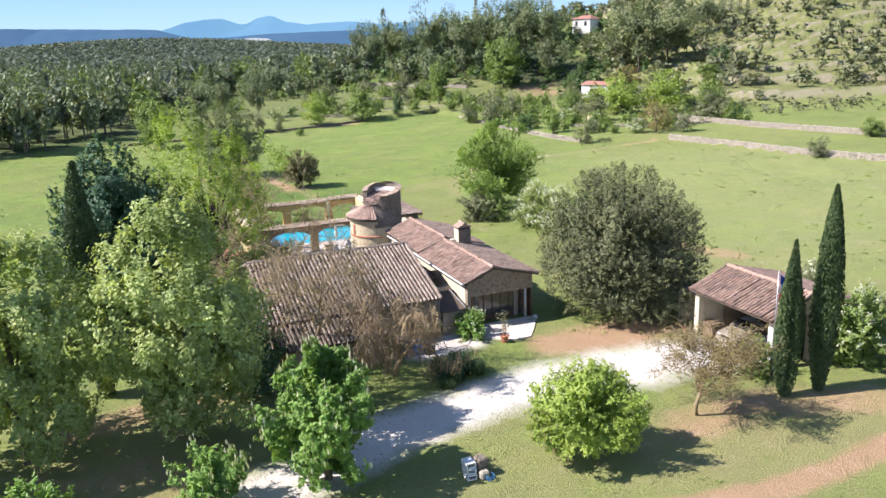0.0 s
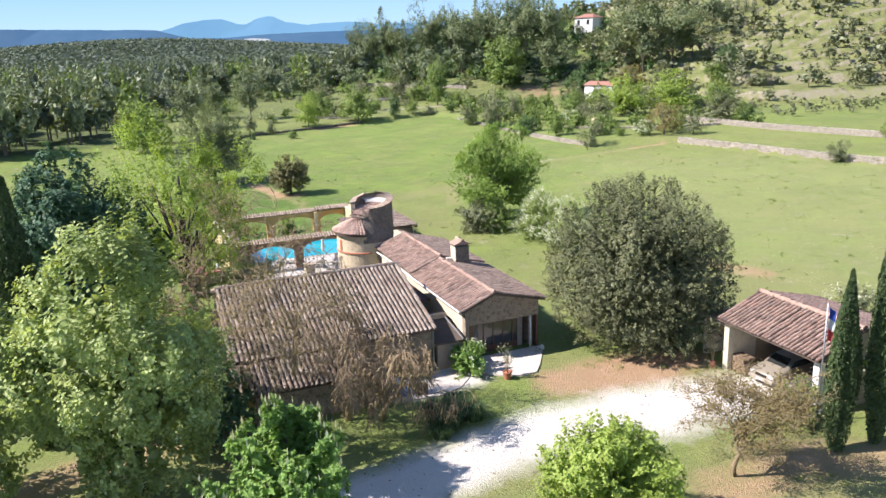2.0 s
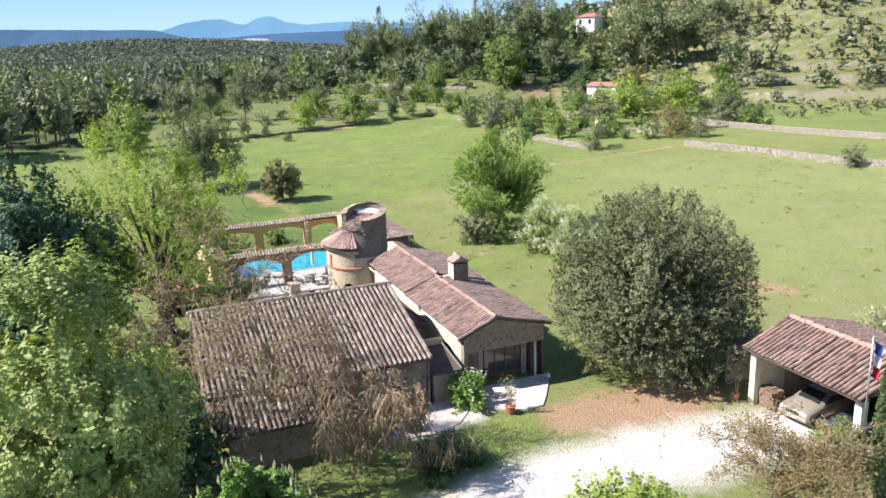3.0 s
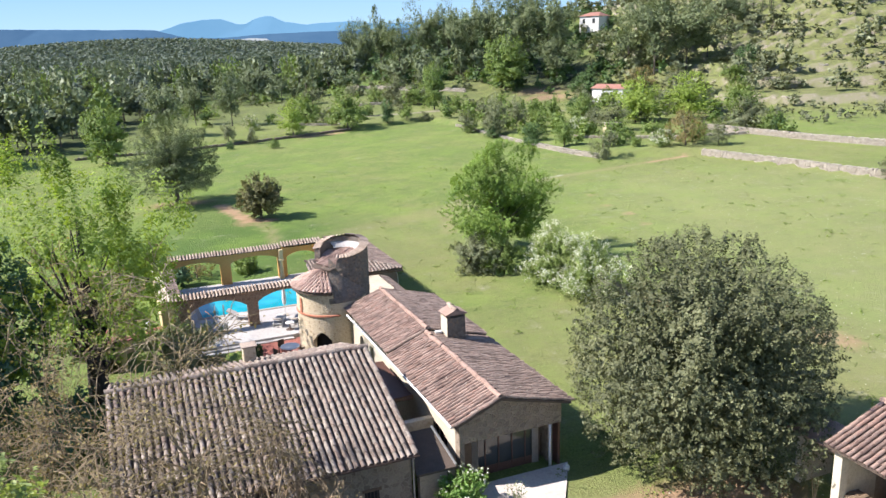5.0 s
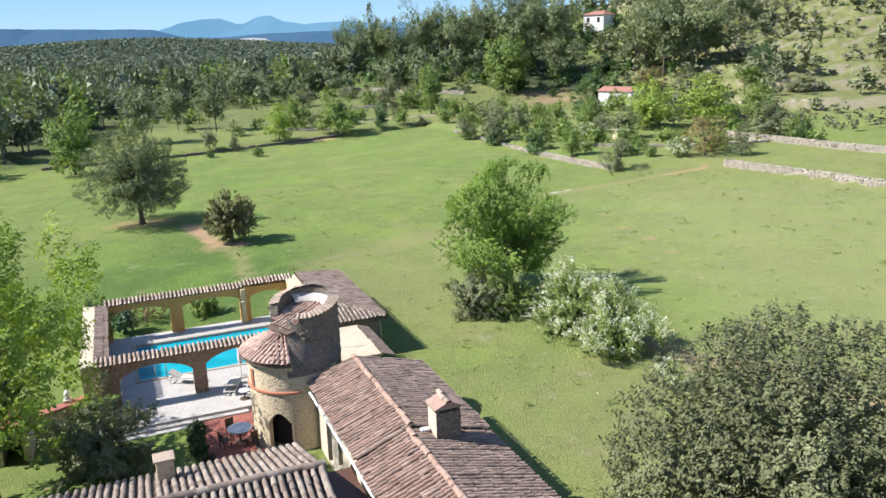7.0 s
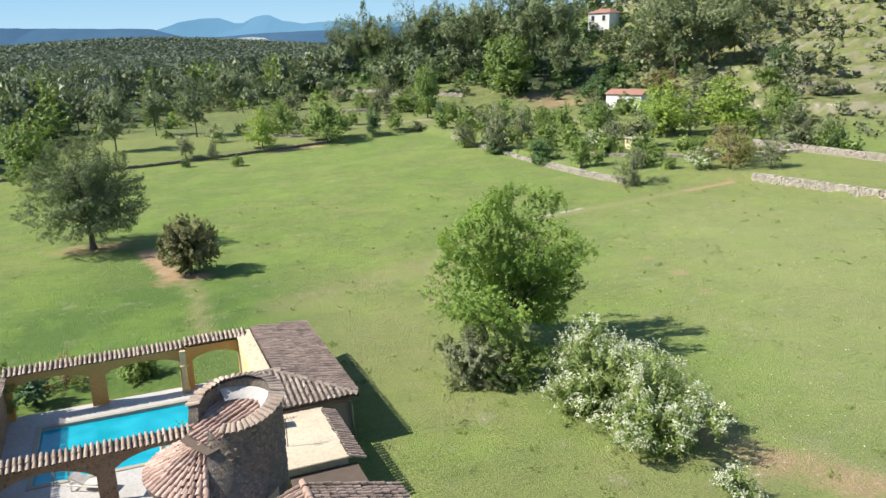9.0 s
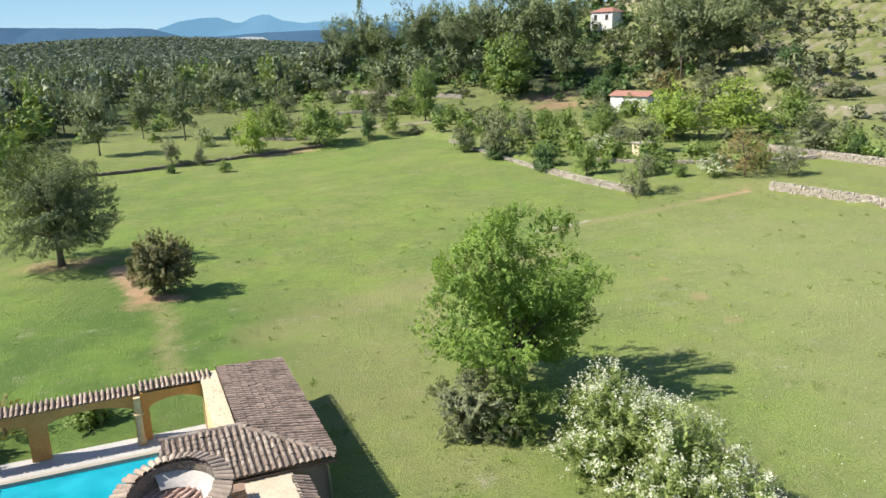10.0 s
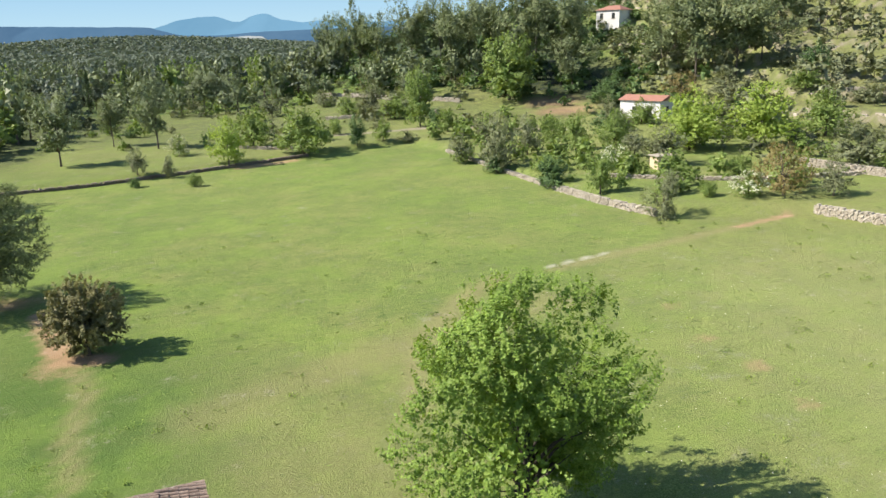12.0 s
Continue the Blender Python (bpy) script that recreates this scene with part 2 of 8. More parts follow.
LEAF = {
    "maple": leaf("fresh maple leaves", (0.32, 0.405, 0.135), (0.56, 0.63, 0.285), 0.42),
    "chestnut": leaf("horse chestnut leaves", (0.18, 0.325, 0.07), (0.345, 0.505, 0.15), 0.4),
    "lime": leaf("young yellow green leaves", (0.31, 0.42, 0.07), (0.48, 0.58, 0.17), 0.44),
    "poplar": leaf("light poplar leaves", (0.24, 0.35, 0.05), (0.42, 0.52, 0.12), 0.45),
    "oak": leaf("grey green evergreen oak leaves", (0.103, 0.116, 0.0501), (0.228, 0.24, 0.12), 0.2),
    "blue": leaf("dark blue green leaves", (0.06, 0.14, 0.075), (0.16, 0.26, 0.155), 0.25),
    "pine": leaf("pine needles", (0.18, 0.225, 0.115), (0.34, 0.385, 0.21), 0.22),
    "cypress": leaf("cypress foliage", (0.045, 0.08, 0.028), (0.11, 0.155, 0.058), 0.18),
    "green": leaf("mid green leaves", (0.19, 0.285, 0.072), (0.36, 0.44, 0.145), 0.38),
    "olive": leaf("grey olive leaves", (0.19, 0.215, 0.11), (0.33, 0.35, 0.2), 0.25),
    "rust": leaf("thin brown green spring leaves", (0.27, 0.215, 0.085), (0.4, 0.33, 0.15), 0.35),
    "bronze": leaf("bronze spring leaves", (0.22, 0.17, 0.07), (0.33, 0.27, 0.12), 0.35),
    "fresh": leaf("fresh green leaves", (0.185, 0.3, 0.05), (0.35, 0.47, 0.11), 0.4),
    "hedge": leaf("light yellow green hedge leaves", (0.24, 0.32, 0.09), (0.4, 0.47, 0.19), 0.38),
    "dark_pine": leaf("dark pine needles", (0.14, 0.18, 0.085), (0.28, 0.32, 0.16), 0.22),
    "hill_pine": leaf("hill pine needles", (0.14, 0.18, 0.08), (0.29, 0.335, 0.165), 0.22),
    "dark_green": leaf("dense dark green leaves", (0.095, 0.17, 0.058), (0.21, 0.31, 0.115), 0.28),
    "litter": leaf("fallen leaves", (0.16, 0.13, 0.07), (0.28, 0.22, 0.12), 0.1),
    "clump": leaf("shadow-dark grass blades", (0.055, 0.1, 0.04), (0.13, 0.2, 0.085), 0.3),
    "weed": leaf("weed leaves", (0.16, 0.24, 0.05), (0.29, 0.37, 0.08), 0.4),
    "daisy": leaf("white petals", (0.6, 0.6, 0.5), (0.75, 0.74, 0.6), 0.3),
    "brown": leaf("brown green leaves", (0.165, 0.165, 0.07), (0.32, 0.29, 0.135), 0.28),
    "scrub": leaf("grey green scrub", (0.13, 0.15, 0.075), (0.26, 0.275, 0.155), 0.22),
    "blossom": leaf("white blossom", (0.60, 0.62, 0.46), (0.74, 0.75, 0.62), 0.3),
    "candle": leaf("cream flower candles", (0.62, 0.60, 0.42), (0.72, 0.70, 0.52), 0.3),
    "grass": leaf("grass blades", (0.17, 0.235, 0.065), (0.3, 0.33, 0.12), 0.35),
    # Tones paled and evened to put distance haze into the leaves.
    "wood": leaf("haze-paled woodland crowns", (0.13, 0.165, 0.115), (0.205, 0.245, 0.175), 0.22, big=0.06),
}


def car_paint(name, c):
    m, t, b = nodes_of(name)
    col = mix_rgb(t, ramp(t, noise_tex(t, 2.0, 4, 0.6, where(t)), 0.3, 0.7), c, tuple(v * 0.85 for v in c))
    t.links.new(col, b.inputs["Base Color"])
    b.inputs["Metallic"].default_value, b.inputs["Roughness"].default_value = 0.35, 0.35
    b.inputs["Coat Weight"].default_value = 0.4
    return m


def glass(name, c, rough=0.08):
    m, t, b = nodes_of(name)
    b.inputs["Base Color"].default_value = (*c, 1)
    b.inputs["Roughness"].default_value = rough
    b.inputs["Specular IOR Level"].default_value = 0.7
    bump_to(t, b, noise_tex(t, 1.5, 2, 0.5, where(t)), 0.05, 0.02)
    return m


M["car_gold"] = car_paint("champagne car paint", (0.33, 0.29, 0.23))
M["car_dark"] = car_paint("dark blue car paint", (0.035, 0.045, 0.075))
M["glass"] = glass("window glass", (0.045, 0.05, 0.05))
M["lamp_glass"] = glass("headlight glass", (0.5, 0.5, 0.5), 0.15)


def water_material():
    m, t, b = nodes_of("pool water")
    p = where(t)
    col = mix_rgb(t, ramp(t, noise_tex(t, 0.8, 3, 0.5, p), 0.35, 0.65), (0.006, 0.25, 0.33), (0.012, 0.32, 0.4))
    t.links.new(col, b.inputs["Base Color"])
    b.inputs["Roughness"].default_value = 0.06
    b.inputs["IOR"].default_value = 1.33
    bump_to(t, b, noise_tex(t, 3.0, 3, 0.5, p), 0.08, 0.02)
    return m


M["water"] = water_material()


# Far haze is put into the colour, and the surface glows with it.
def haze_glow_material(name, c1, c2, scale):
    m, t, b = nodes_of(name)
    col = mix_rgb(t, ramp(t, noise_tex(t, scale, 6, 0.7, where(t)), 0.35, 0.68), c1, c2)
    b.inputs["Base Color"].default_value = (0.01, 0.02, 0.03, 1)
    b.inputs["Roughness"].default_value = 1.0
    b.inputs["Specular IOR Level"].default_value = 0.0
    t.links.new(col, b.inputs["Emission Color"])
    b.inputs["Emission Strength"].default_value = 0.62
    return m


M["far_mountain"] = haze_glow_material("haze blue far mountains", (0.15, 0.33, 0.49), (0.18, 0.37, 0.53), 0.002)
M["far_ridge"] = haze_glow_material("haze blue far ridge", (0.06, 0.135, 0.235), (0.09, 0.175, 0.28), 0.003)
M["far_plain"] = haze_glow_material("haze pale far plain", (0.36, 0.43, 0.46), (0.5, 0.52, 0.5), 0.004)


def ground_material():
    m, t, b = nodes_of("meadow and soil")
    p = where(t)

    def attr(name):
        n = t.nodes.new("ShaderNodeAttribute")
        n.attribute_name = name
        return n.outputs["Fac"]

    big, mid, fine = noise_tex(t, 0.05, 5, 0.6, p), noise_tex(t, 0.5, 6, 0.7, p), noise_tex(t, 7.0, 5, 0.75, p)
    col = mix_rgb(t, ramp(t, big, 0.38, 0.62), (0.15, 0.208, 0.055), (0.205, 0.238, 0.075))
    col = mix_rgb(t, ramp(t, mid, 0.45, 0.75), col, (0.085, 0.133, 0.030))
    col = mix_rgb(t, ramp(t, noise_tex(t, 1.7, 5, 0.75, p), 0.56, 0.75), col, (0.200, 0.206, 0.084))
    col = mix_rgb(t, ramp(t, fine, 0.44, 0.72), col, (0.062, 0.1, 0.024))

    streak = t.nodes.new("ShaderNodeMapping")
    streak.inputs["Rotation"].default_value = (0, 0, 0.5)
    streak.inputs["Scale"].default_value = (0.35, 2.2, 1.0)
    t.links.new(p, streak.inputs["Vector"])
    tuft = noise_tex(t, 1.1, 7, 0.8, streak.outputs[0])
    col = mix_rgb(t, maths(t, "MULTIPLY", ramp(t, tuft, 0.5, 0.68), 0.68), col, (0.072, 0.115, 0.026))
    col = mix_rgb(t, maths(t, "MULTIPLY", ramp(t, noise_tex(t, 2.2, 6, 0.85, p), 0.55, 0.66), 0.75), col, (0.05, 0.09, 0.018))
    col = mix_rgb(t, maths(t, "MULTIPLY", ramp(t, noise_tex(t, 0.16, 6, 0.7, p), 0.48, 0.62), 0.42), col, (0.225, 0.228, 0.085))
    col = mix_rgb(t, maths(t, "MULTIPLY", ramp(t, noise_tex(t, 1.5, 3, 0.55, p), 0.64, 0.7), 0.8), col, (0.058, 0.1, 0.022))
    col = mix_rgb(t, ramp(t, noise_tex(t, 3.7, 3, 0.6, p), 0.735, 0.76), col, (0.34, 0.29, 0.16))

    speck = noise_tex(t, 13.0, 4, 0.8, p)
    col = mix_rgb(t, maths(t, "MULTIPLY", ramp(t, speck, 0.54, 0.66), 0.55), col, (0.05, 0.085, 0.018))
    col = mix_rgb(t, maths(t, "MULTIPLY", ramp(t, speck, 0.48, 0.38), 0.6), col, (0.26, 0.3, 0.105))

    col = mix_rgb(t, maths(t, "MULTIPLY", attr("lush"), 0.75), col, (0.062, 0.118, 0.026))

    swath = noise_tex(t, 0.13, 6, 0.75, p)
    col = mix_rgb(t, maths(t, "MULTIPLY", ramp(t, swath, 0.46, 0.62), 0.42), col, (0.18, 0.265, 0.05))
    col = mix_rgb(t, maths(t, "MULTIPLY", ramp(t, noise_tex(t, 0.3, 6, 0.75, p), 0.52, 0.66), 0.4), col, (0.09, 0.142, 0.042))
    col = mix_rgb(t, maths(t, "MULTIPLY", attr("pale"), maths(t, "ADD", 0.12, maths(t, "MULTIPLY", mid, 0.4))), col, (0.28, 0.305, 0.135))

    def broken(a, width=0.35):
        n = maths(t, "MULTIPLY", maths(t, "SUBTRACT", maths(t, "ADD", maths(t, "MULTIPLY", mid, 0.6), maths(t, "MULTIPLY", fine, 0.4)), 0.5), 1.6)
        return ramp(t, maths(t, "ADD", a, n), 0.5 - width, 0.5 + width)

    dry = mix_rgb(t, fine, (0.2, 0.182, 0.082), (0.29, 0.255, 0.13))
    col = mix_rgb(t, maths(t, "MULTIPLY", broken(attr("dry"), 0.5), 0.75), col, dry)
    soil = mix_rgb(t, mid, (0.27, 0.18, 0.105), (0.39, 0.265, 0.16))
    col = mix_rgb(t, broken(attr("soil"), 0.3), col, soil)
    # Woodland ground: shade between crowns put into the colour as near-black mottling.
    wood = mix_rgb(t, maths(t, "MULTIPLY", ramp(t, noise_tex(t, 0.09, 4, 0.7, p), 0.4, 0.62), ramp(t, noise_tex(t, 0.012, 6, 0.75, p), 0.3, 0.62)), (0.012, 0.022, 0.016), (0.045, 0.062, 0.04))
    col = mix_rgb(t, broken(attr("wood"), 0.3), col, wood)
    rock = mix_rgb(t, fine, (0.207, 0.181, 0.126), (0.311, 0.274, 0.207))
    col = mix_rgb(t, broken(attr("rock"), 0.25), col, rock)
    gravel = mix_rgb(t, ramp(t, noise_tex(t, 22, 4, 0.8, p), 0.3, 0.75), (0.5, 0.46, 0.4), (0.68, 0.645, 0.59))
    gravel = mix_rgb(t, ramp(t, noise_tex(t, 2.2, 5, 0.7, p), 0.6, 0.78), gravel, (0.44, 0.38, 0.3))
    col = mix_rgb(t, broken(attr("gravel"), 0.4), col, gravel)
    t.links.new(col, b.inputs["Base Color"])
    b.inputs["Roughness"].default_value = 0.95
    b.inputs["Specular IOR Level"].default_value = 0.1
    bump_to(t, b, maths(t, "ADD", fine, maths(t, "MULTIPLY", mid, 0.6)), 0.8, 0.15)
    return m


M["ground"] = ground_material()


# ---- tools ----
def mesh_of(name, verts, faces, mat, smooth=False):
    """A mesh from arrays of places and of four-cornered (or three-cornered) faces."""
    me = bpy.data.meshes.new(name)
    verts, faces = np.asarray(verts, np.float32), np.asarray(faces, np.int32)
    n, k = faces.shape
    me.vertices.add(len(verts))
    me.vertices.foreach_set("co", verts.ravel())
    me.loops.add(n * k)
    me.loops.foreach_set("vertex_index", faces.ravel())
    me.polygons.add(n)
    me.polygons.foreach_set("loop_start", np.arange(n, dtype=np.int32) * k)
    me.polygons.foreach_set("use_smooth", np.full(n, smooth))
    me.update(calc_edges=True)
    me.materials.append(mat)
    return me


def under(ob, parent, label="", kind=""):
    """Hangs ob, built in world metres, under its thing or part."""
    ob.parent = parent
    top = parent
    while top.parent:
        top = top.parent
    if parent == top:
        ob.matrix_parent_inverse = Matrix.Translation(-Vector(top.location))
    return tagged(ob, label=label, kind=kind)


def part(name, bm, mat, parent, label="", smooth=False):
    me = bpy.data.meshes.new(name)
    bm.to_mesh(me)
    bm.free()
    if smooth:
        me.polygons.foreach_set("use_smooth", np.full(len(me.polygons), True))
    me.materials.append(mat)
    return under(new(name, me), parent, label)


def thing(name, place, label, category, group="", kind=""):
    ob = new(name)
    ob.location = place
    ob.empty_display_size = 0.3
    return tagged(ob, label, category, group, kind)


def lone(name, bm, mat, label, category, group="", kind="", smooth=False):
    """A thing that is one mesh."""
    me = bpy.data.meshes.new(name)
    bm.to_mesh(me)
    bm.free()
    if smooth:
        me.polygons.foreach_set("use_smooth", np.full(len(me.polygons), True))
    me.materials.append(mat)
    return tagged(new(name, me), label, category, group, kind)


def box(bm, lo, hi, rot=0.0, bevel=0.0, about=None):
    c = [(a + b) / 2 for a, b in zip(lo, hi)]
    s = [b - a for a, b in zip(lo, hi)]
    m = Matrix.Translation(c) @ Matrix.Rotation(rot, 4, "Z") @ Matrix.Diagonal((*s, 1))
    made = bmesh.ops.create_cube(bm, size=1.0, matrix=m)["verts"]
    if bevel:
        edges = list({e for v in made for e in v.link_edges})
        bmesh.ops.bevel(bm, geom=edges, offset=bevel, segments=1, affect="EDGES")
    return made


def boxes(*pairs, bevel=0.0):
    bm = bmesh.new()
    for lo, hi in pairs:
        box(bm, lo, hi, bevel=bevel)
    return bm


def prism(bm, poly, axis, lo, hi):
    """The polygon (pairs) drawn out along an axis from lo to hi. Pairs are the other two axes in order."""
    def at(p, h):
        q = list(p)
        q.insert(axis, h)
        return q
    a = [bm.verts.new(at(p, lo)) for p in poly]
    b = [bm.verts.new(at(p, hi)) for p in poly]
    bm.faces.new(a)
    bm.faces.new(b[::-1])
    n = len(poly)
    for i in range(n):
        bm.faces.new((a[i], a[(i + 1) % n], b[(i + 1) % n], b[i]))
    bmesh.ops.recalc_face_normals(bm, faces=bm.faces[:])


def tube(bm, points, radii, sides=6):
    rings = []
    for i, (p, r) in enumerate(zip(points, radii)):
        p = Vector(p)
        d = (Vector(points[min(i + 1, len(points) - 1)]) - Vector(points[max(i - 1, 0)])).normalized()
        q = d.to_track_quat("Z", "Y")
        rings.append([bm.verts.new(p + q @ Vector((r * math.cos(k * math.tau / sides), r * math.sin(k * math.tau / sides), 0))) for k in range(sides)])
    for a, b in zip(rings, rings[1:]):
        for k in range(sides):
            bm.faces.new((a[k], a[(k + 1) % sides], b[(k + 1) % sides], b[k]))
    bm.faces.new(rings[-1])
    bm.faces.new(rings[0][::-1])


def lathe(bm, profile, centre, sides=24, a0=0.0, a1=math.tau):
    """Turns (radius, height) pairs round an upright axis."""
    full = abs(a1 - a0 - math.tau) < 1e-6
    count = sides if full else sides + 1
    rows = []
    for r, z in profile:
        rows.append([bm.verts.new((centre[0] + r * math.cos(a0 + (a1 - a0) * k / sides), centre[1] + r * math.sin(a0 + (a1 - a0) * k / sides), z)) for k in range(count)])
    for a, b in zip(rows, rows[1:]):
        for k in range(sides):
            j = (k + 1) % count
            bm.faces.new((a[k], a[j], b[j], b[k]))


# ---- ground ----
TURN = radians(22.1)
CT, ST = math.cos(TURN), math.sin(TURN)


def place(u, v):
    """From metres across and along the valley to world x, y."""
    return u * CT + v * ST, -u * ST + v * CT


def across(x, y):
    return x * CT - y * ST, x * ST + y * CT


def rise(a, lo, hi):
    s = np.clip((a - lo) / (hi - lo), 0, 1)
    return s * s * (3 - 2 * s)


FIELD_EDGE = [(-60, 150), (10, 172), (30, 174), (61, 181), (79, 184), (80, 171), (79, 136), (80.5, 121.5), (93, 114), (96.7, 92), (100.3, 79), (104, 20), (104, -60)]


def beyond(x, y):
    """Metres past the meadow's edge (negative inside)."""
    best = np.full(np.shape(x), 1e9)
    sign = np.full(np.shape(x), -1.0)
    for (ax, ay), (bx, by) in zip(FIELD_EDGE, FIELD_EDGE[1:]):
        dx, dy = bx - ax, by - ay
        s = np.clip(((x - ax) * dx + (y - ay) * dy) / (dx * dx + dy * dy), 0, 1)
        d = np.hypot(x - ax - s * dx, y - ay - s * dy)
        side = np.sign(dx * (y - ay) - dy * (x - ax))
        near = d < best
        best = np.where(near, d, best)
        sign = np.where(near, side, sign)
    return best * sign


def height(x, y):
    x, y = np.asarray(x, float), np.asarray(y, float)
    u, v = across(x, y)
    base = 0.03 * 8 * np.logaddexp(0, (x - 40) / 8) + 0.012 * 8 * np.logaddexp(0, (y - 110) / 8)
    base = 3.5 * np.tanh(base / 3.5)
    h = 22 * rise(u, -45, 20) + 13 * rise(u, 50, 130)
    v0 = 205 - 45 * rise(u, 35, 80)
    hill = h * rise(v, v0, v0 + 150) * (1 - rise(v, 430, 700))
    # stone-walled terraces on the open hillside
    open_side = rise(u, 45, 75)
    step = 2.4
    k = hill / step
    terraced = step * (np.floor(k) + rise(k - np.floor(k), 0.8, 0.98))
    hill = hill * (1 - 0.85 * open_side) + terraced * 0.85 * open_side
    edge = 0.75 * rise(beyond(x, y), 0.1, 0.9)
    valley = -9 * rise(v, 260, 600) * (1 - rise(u, -120, 0)) * (1 - rise(v, 1500, 2500))
    far = 38 * np.exp(-((u + 620) / 400) ** 2 - ((v - 1750) / 380) ** 2) + 12 * np.exp(-((u + 1250) / 400) ** 2 - ((v - 1500) / 420) ** 2)
    return base + hill + edge + valley + far


def rest(x, y):
    return float(height(x, y))


def lattice(stops):
    """Grid lines from (start, step) to (start, step), with the step growing past the ends."""
    out = [stops[0][0]]
    for (a, s), (b, _) in zip(stops, stops[1:]):
        n = max(1, round((b - a) / s))
        out += [a + (b - a) * (i + 1) / n for i in range(n)]
    return out


def grown(lines, far, ratio=1.22):
    lo, hi, s = [], [], lines[1] - lines[0]
    x = lines[0]
    while x > -far:
        s *= ratio
        x -= s
        lo.append(x)
    s, x = lines[-1] - lines[-2], lines[-1]
    while x < far:
        s *= ratio
        x += s
        hi.append(x)
    return np.array(lo[::-1] + lines + hi)


def stroke(x, y, line, width):
    """1 on a line of points, falling to 0 at the width's edge."""
    best = np.full(np.shape(x), 1e9)
    for (ax, ay), (bx, by) in zip(line, line[1:]):
        dx, dy = bx - ax, by - ay
        s = np.clip(((x - ax) * dx + (y - ay) * dy) / (dx * dx + dy * dy + 1e-9), 0, 1)
        best = np.minimum(best, np.hypot(x - ax - s * dx, y - ay - s * dy))
    return np.clip(1.5 - best / width, 0, 1)


def blob(x, y, cx, cy, rx, ry):
    return np.clip(1.5 - np.hypot((x - cx) / rx, (y - cy) / ry), 0, 1)


def build_ground():
    us = grown(lattice([(-110, 2.0), (-32, 0.8), (48, 1.8), (190, 1.8)]), 4800)
    vs = grown(lattice([(20, 1.2), (32, 0.6), (72, 0.9), (150, 1.4), (345, 2.5), (420, 2.5)]), 4800)
    U, V = np.meshgrid(us, vs)
    X, Y = place(U, V)
    Z = height(X, Y)
    n, m = len(us), len(vs)
    idx = np.arange(n * m).reshape(m, n)
    F = np.stack([idx[:-1, :-1], idx[:-1, 1:], idx[1:, 1:], idx[1:, :-1]], -1).reshape(-1, 4)
    me = mesh_of("ground", np.stack([X, Y, Z], -1).reshape(-1, 3), F, M["ground"], True)
    u, v, x, y = U.ravel(), V.ravel(), X.ravel(), Y.ravel()
    d = beyond(x, y)
    gravel = np.maximum.reduce([
        stroke(x, y, [(6, 33), (12, 37), (18.5, 39.8), (24.5, 41.2), (29, 42.2), (33, 41.6)], 1.9),
        blob(x, y, 33.4, 41.4, 3.5, 2.7), 0.52 * stroke(x, y, [(63.5, 112.7), (69.8, 113.4)], 0.3), stroke(x, y, [(34, 41.5), (41, 40.5)], 2.4),
        stroke(x, y, [(24, 49.2), (27, 49.6)], 1.3)])
    soil = np.maximum.reduce([
        1.0 * blob(x, y, 36, 46.0, 5.2, 2.4), 0.8 * stroke(x, y, [(31.5, 46.6), (34, 46)], 1.6), 0.95 * stroke(x, y, [(25, 28.6), (29.8, 28.2), (32.5, 27.8), (35.2, 27.9), (38.6, 28.4), (50, 29.5)], 0.75), 0.6 * stroke(x, y, [(32, 34), (37, 34.5), (44, 31)], 1.6),
        0.9 * stroke(x, y, [(27.2, 121), (28.4, 113), (28.8, 111), (31, 110)], 0.9), 0.62 * blob(x, y, 22.6, 124.5, 4, 2.2), 0.5 * blob(x, y, 28.6, 110, 1.8, 2.2),
        0.62 * blob(x, y, 49.5, 72, 2.2, 4), 0.55 * stroke(x, y, [(50, 68), (53, 62), (55, 56)], 1.4), 0.7 * stroke(x, y, [(58, 178.5), (50, 177)], 1.3),
        0.45 * blob(x, y, 6, 40, 6, 5), 0.6 * stroke(x, y, [(18, 49.5), (12, 49), (4, 47)], 1.5), 0.85 * blob(x, y, 43.2, 41, 3.8, 3.6),
        0.55 * blob(x, y, 64.2, 90.8, 0.8, 0.8), 0.5 * blob(x, y, 64.5, 95.3, 0.8, 0.8), 0.5 * blob(x, y, 66.3, 100.7, 0.8, 0.8), 0.5 * blob(x, y, 63.2, 86.3, 0.8, 0.8),
        0.8 * stroke(x, y, [(84, 114.1), (91, 114.9)], 0.5), 0.75 * blob(x, y, 117, 203, 7, 5), 0.75 * blob(x, y, 114.5, 194.5, 7, 4)])
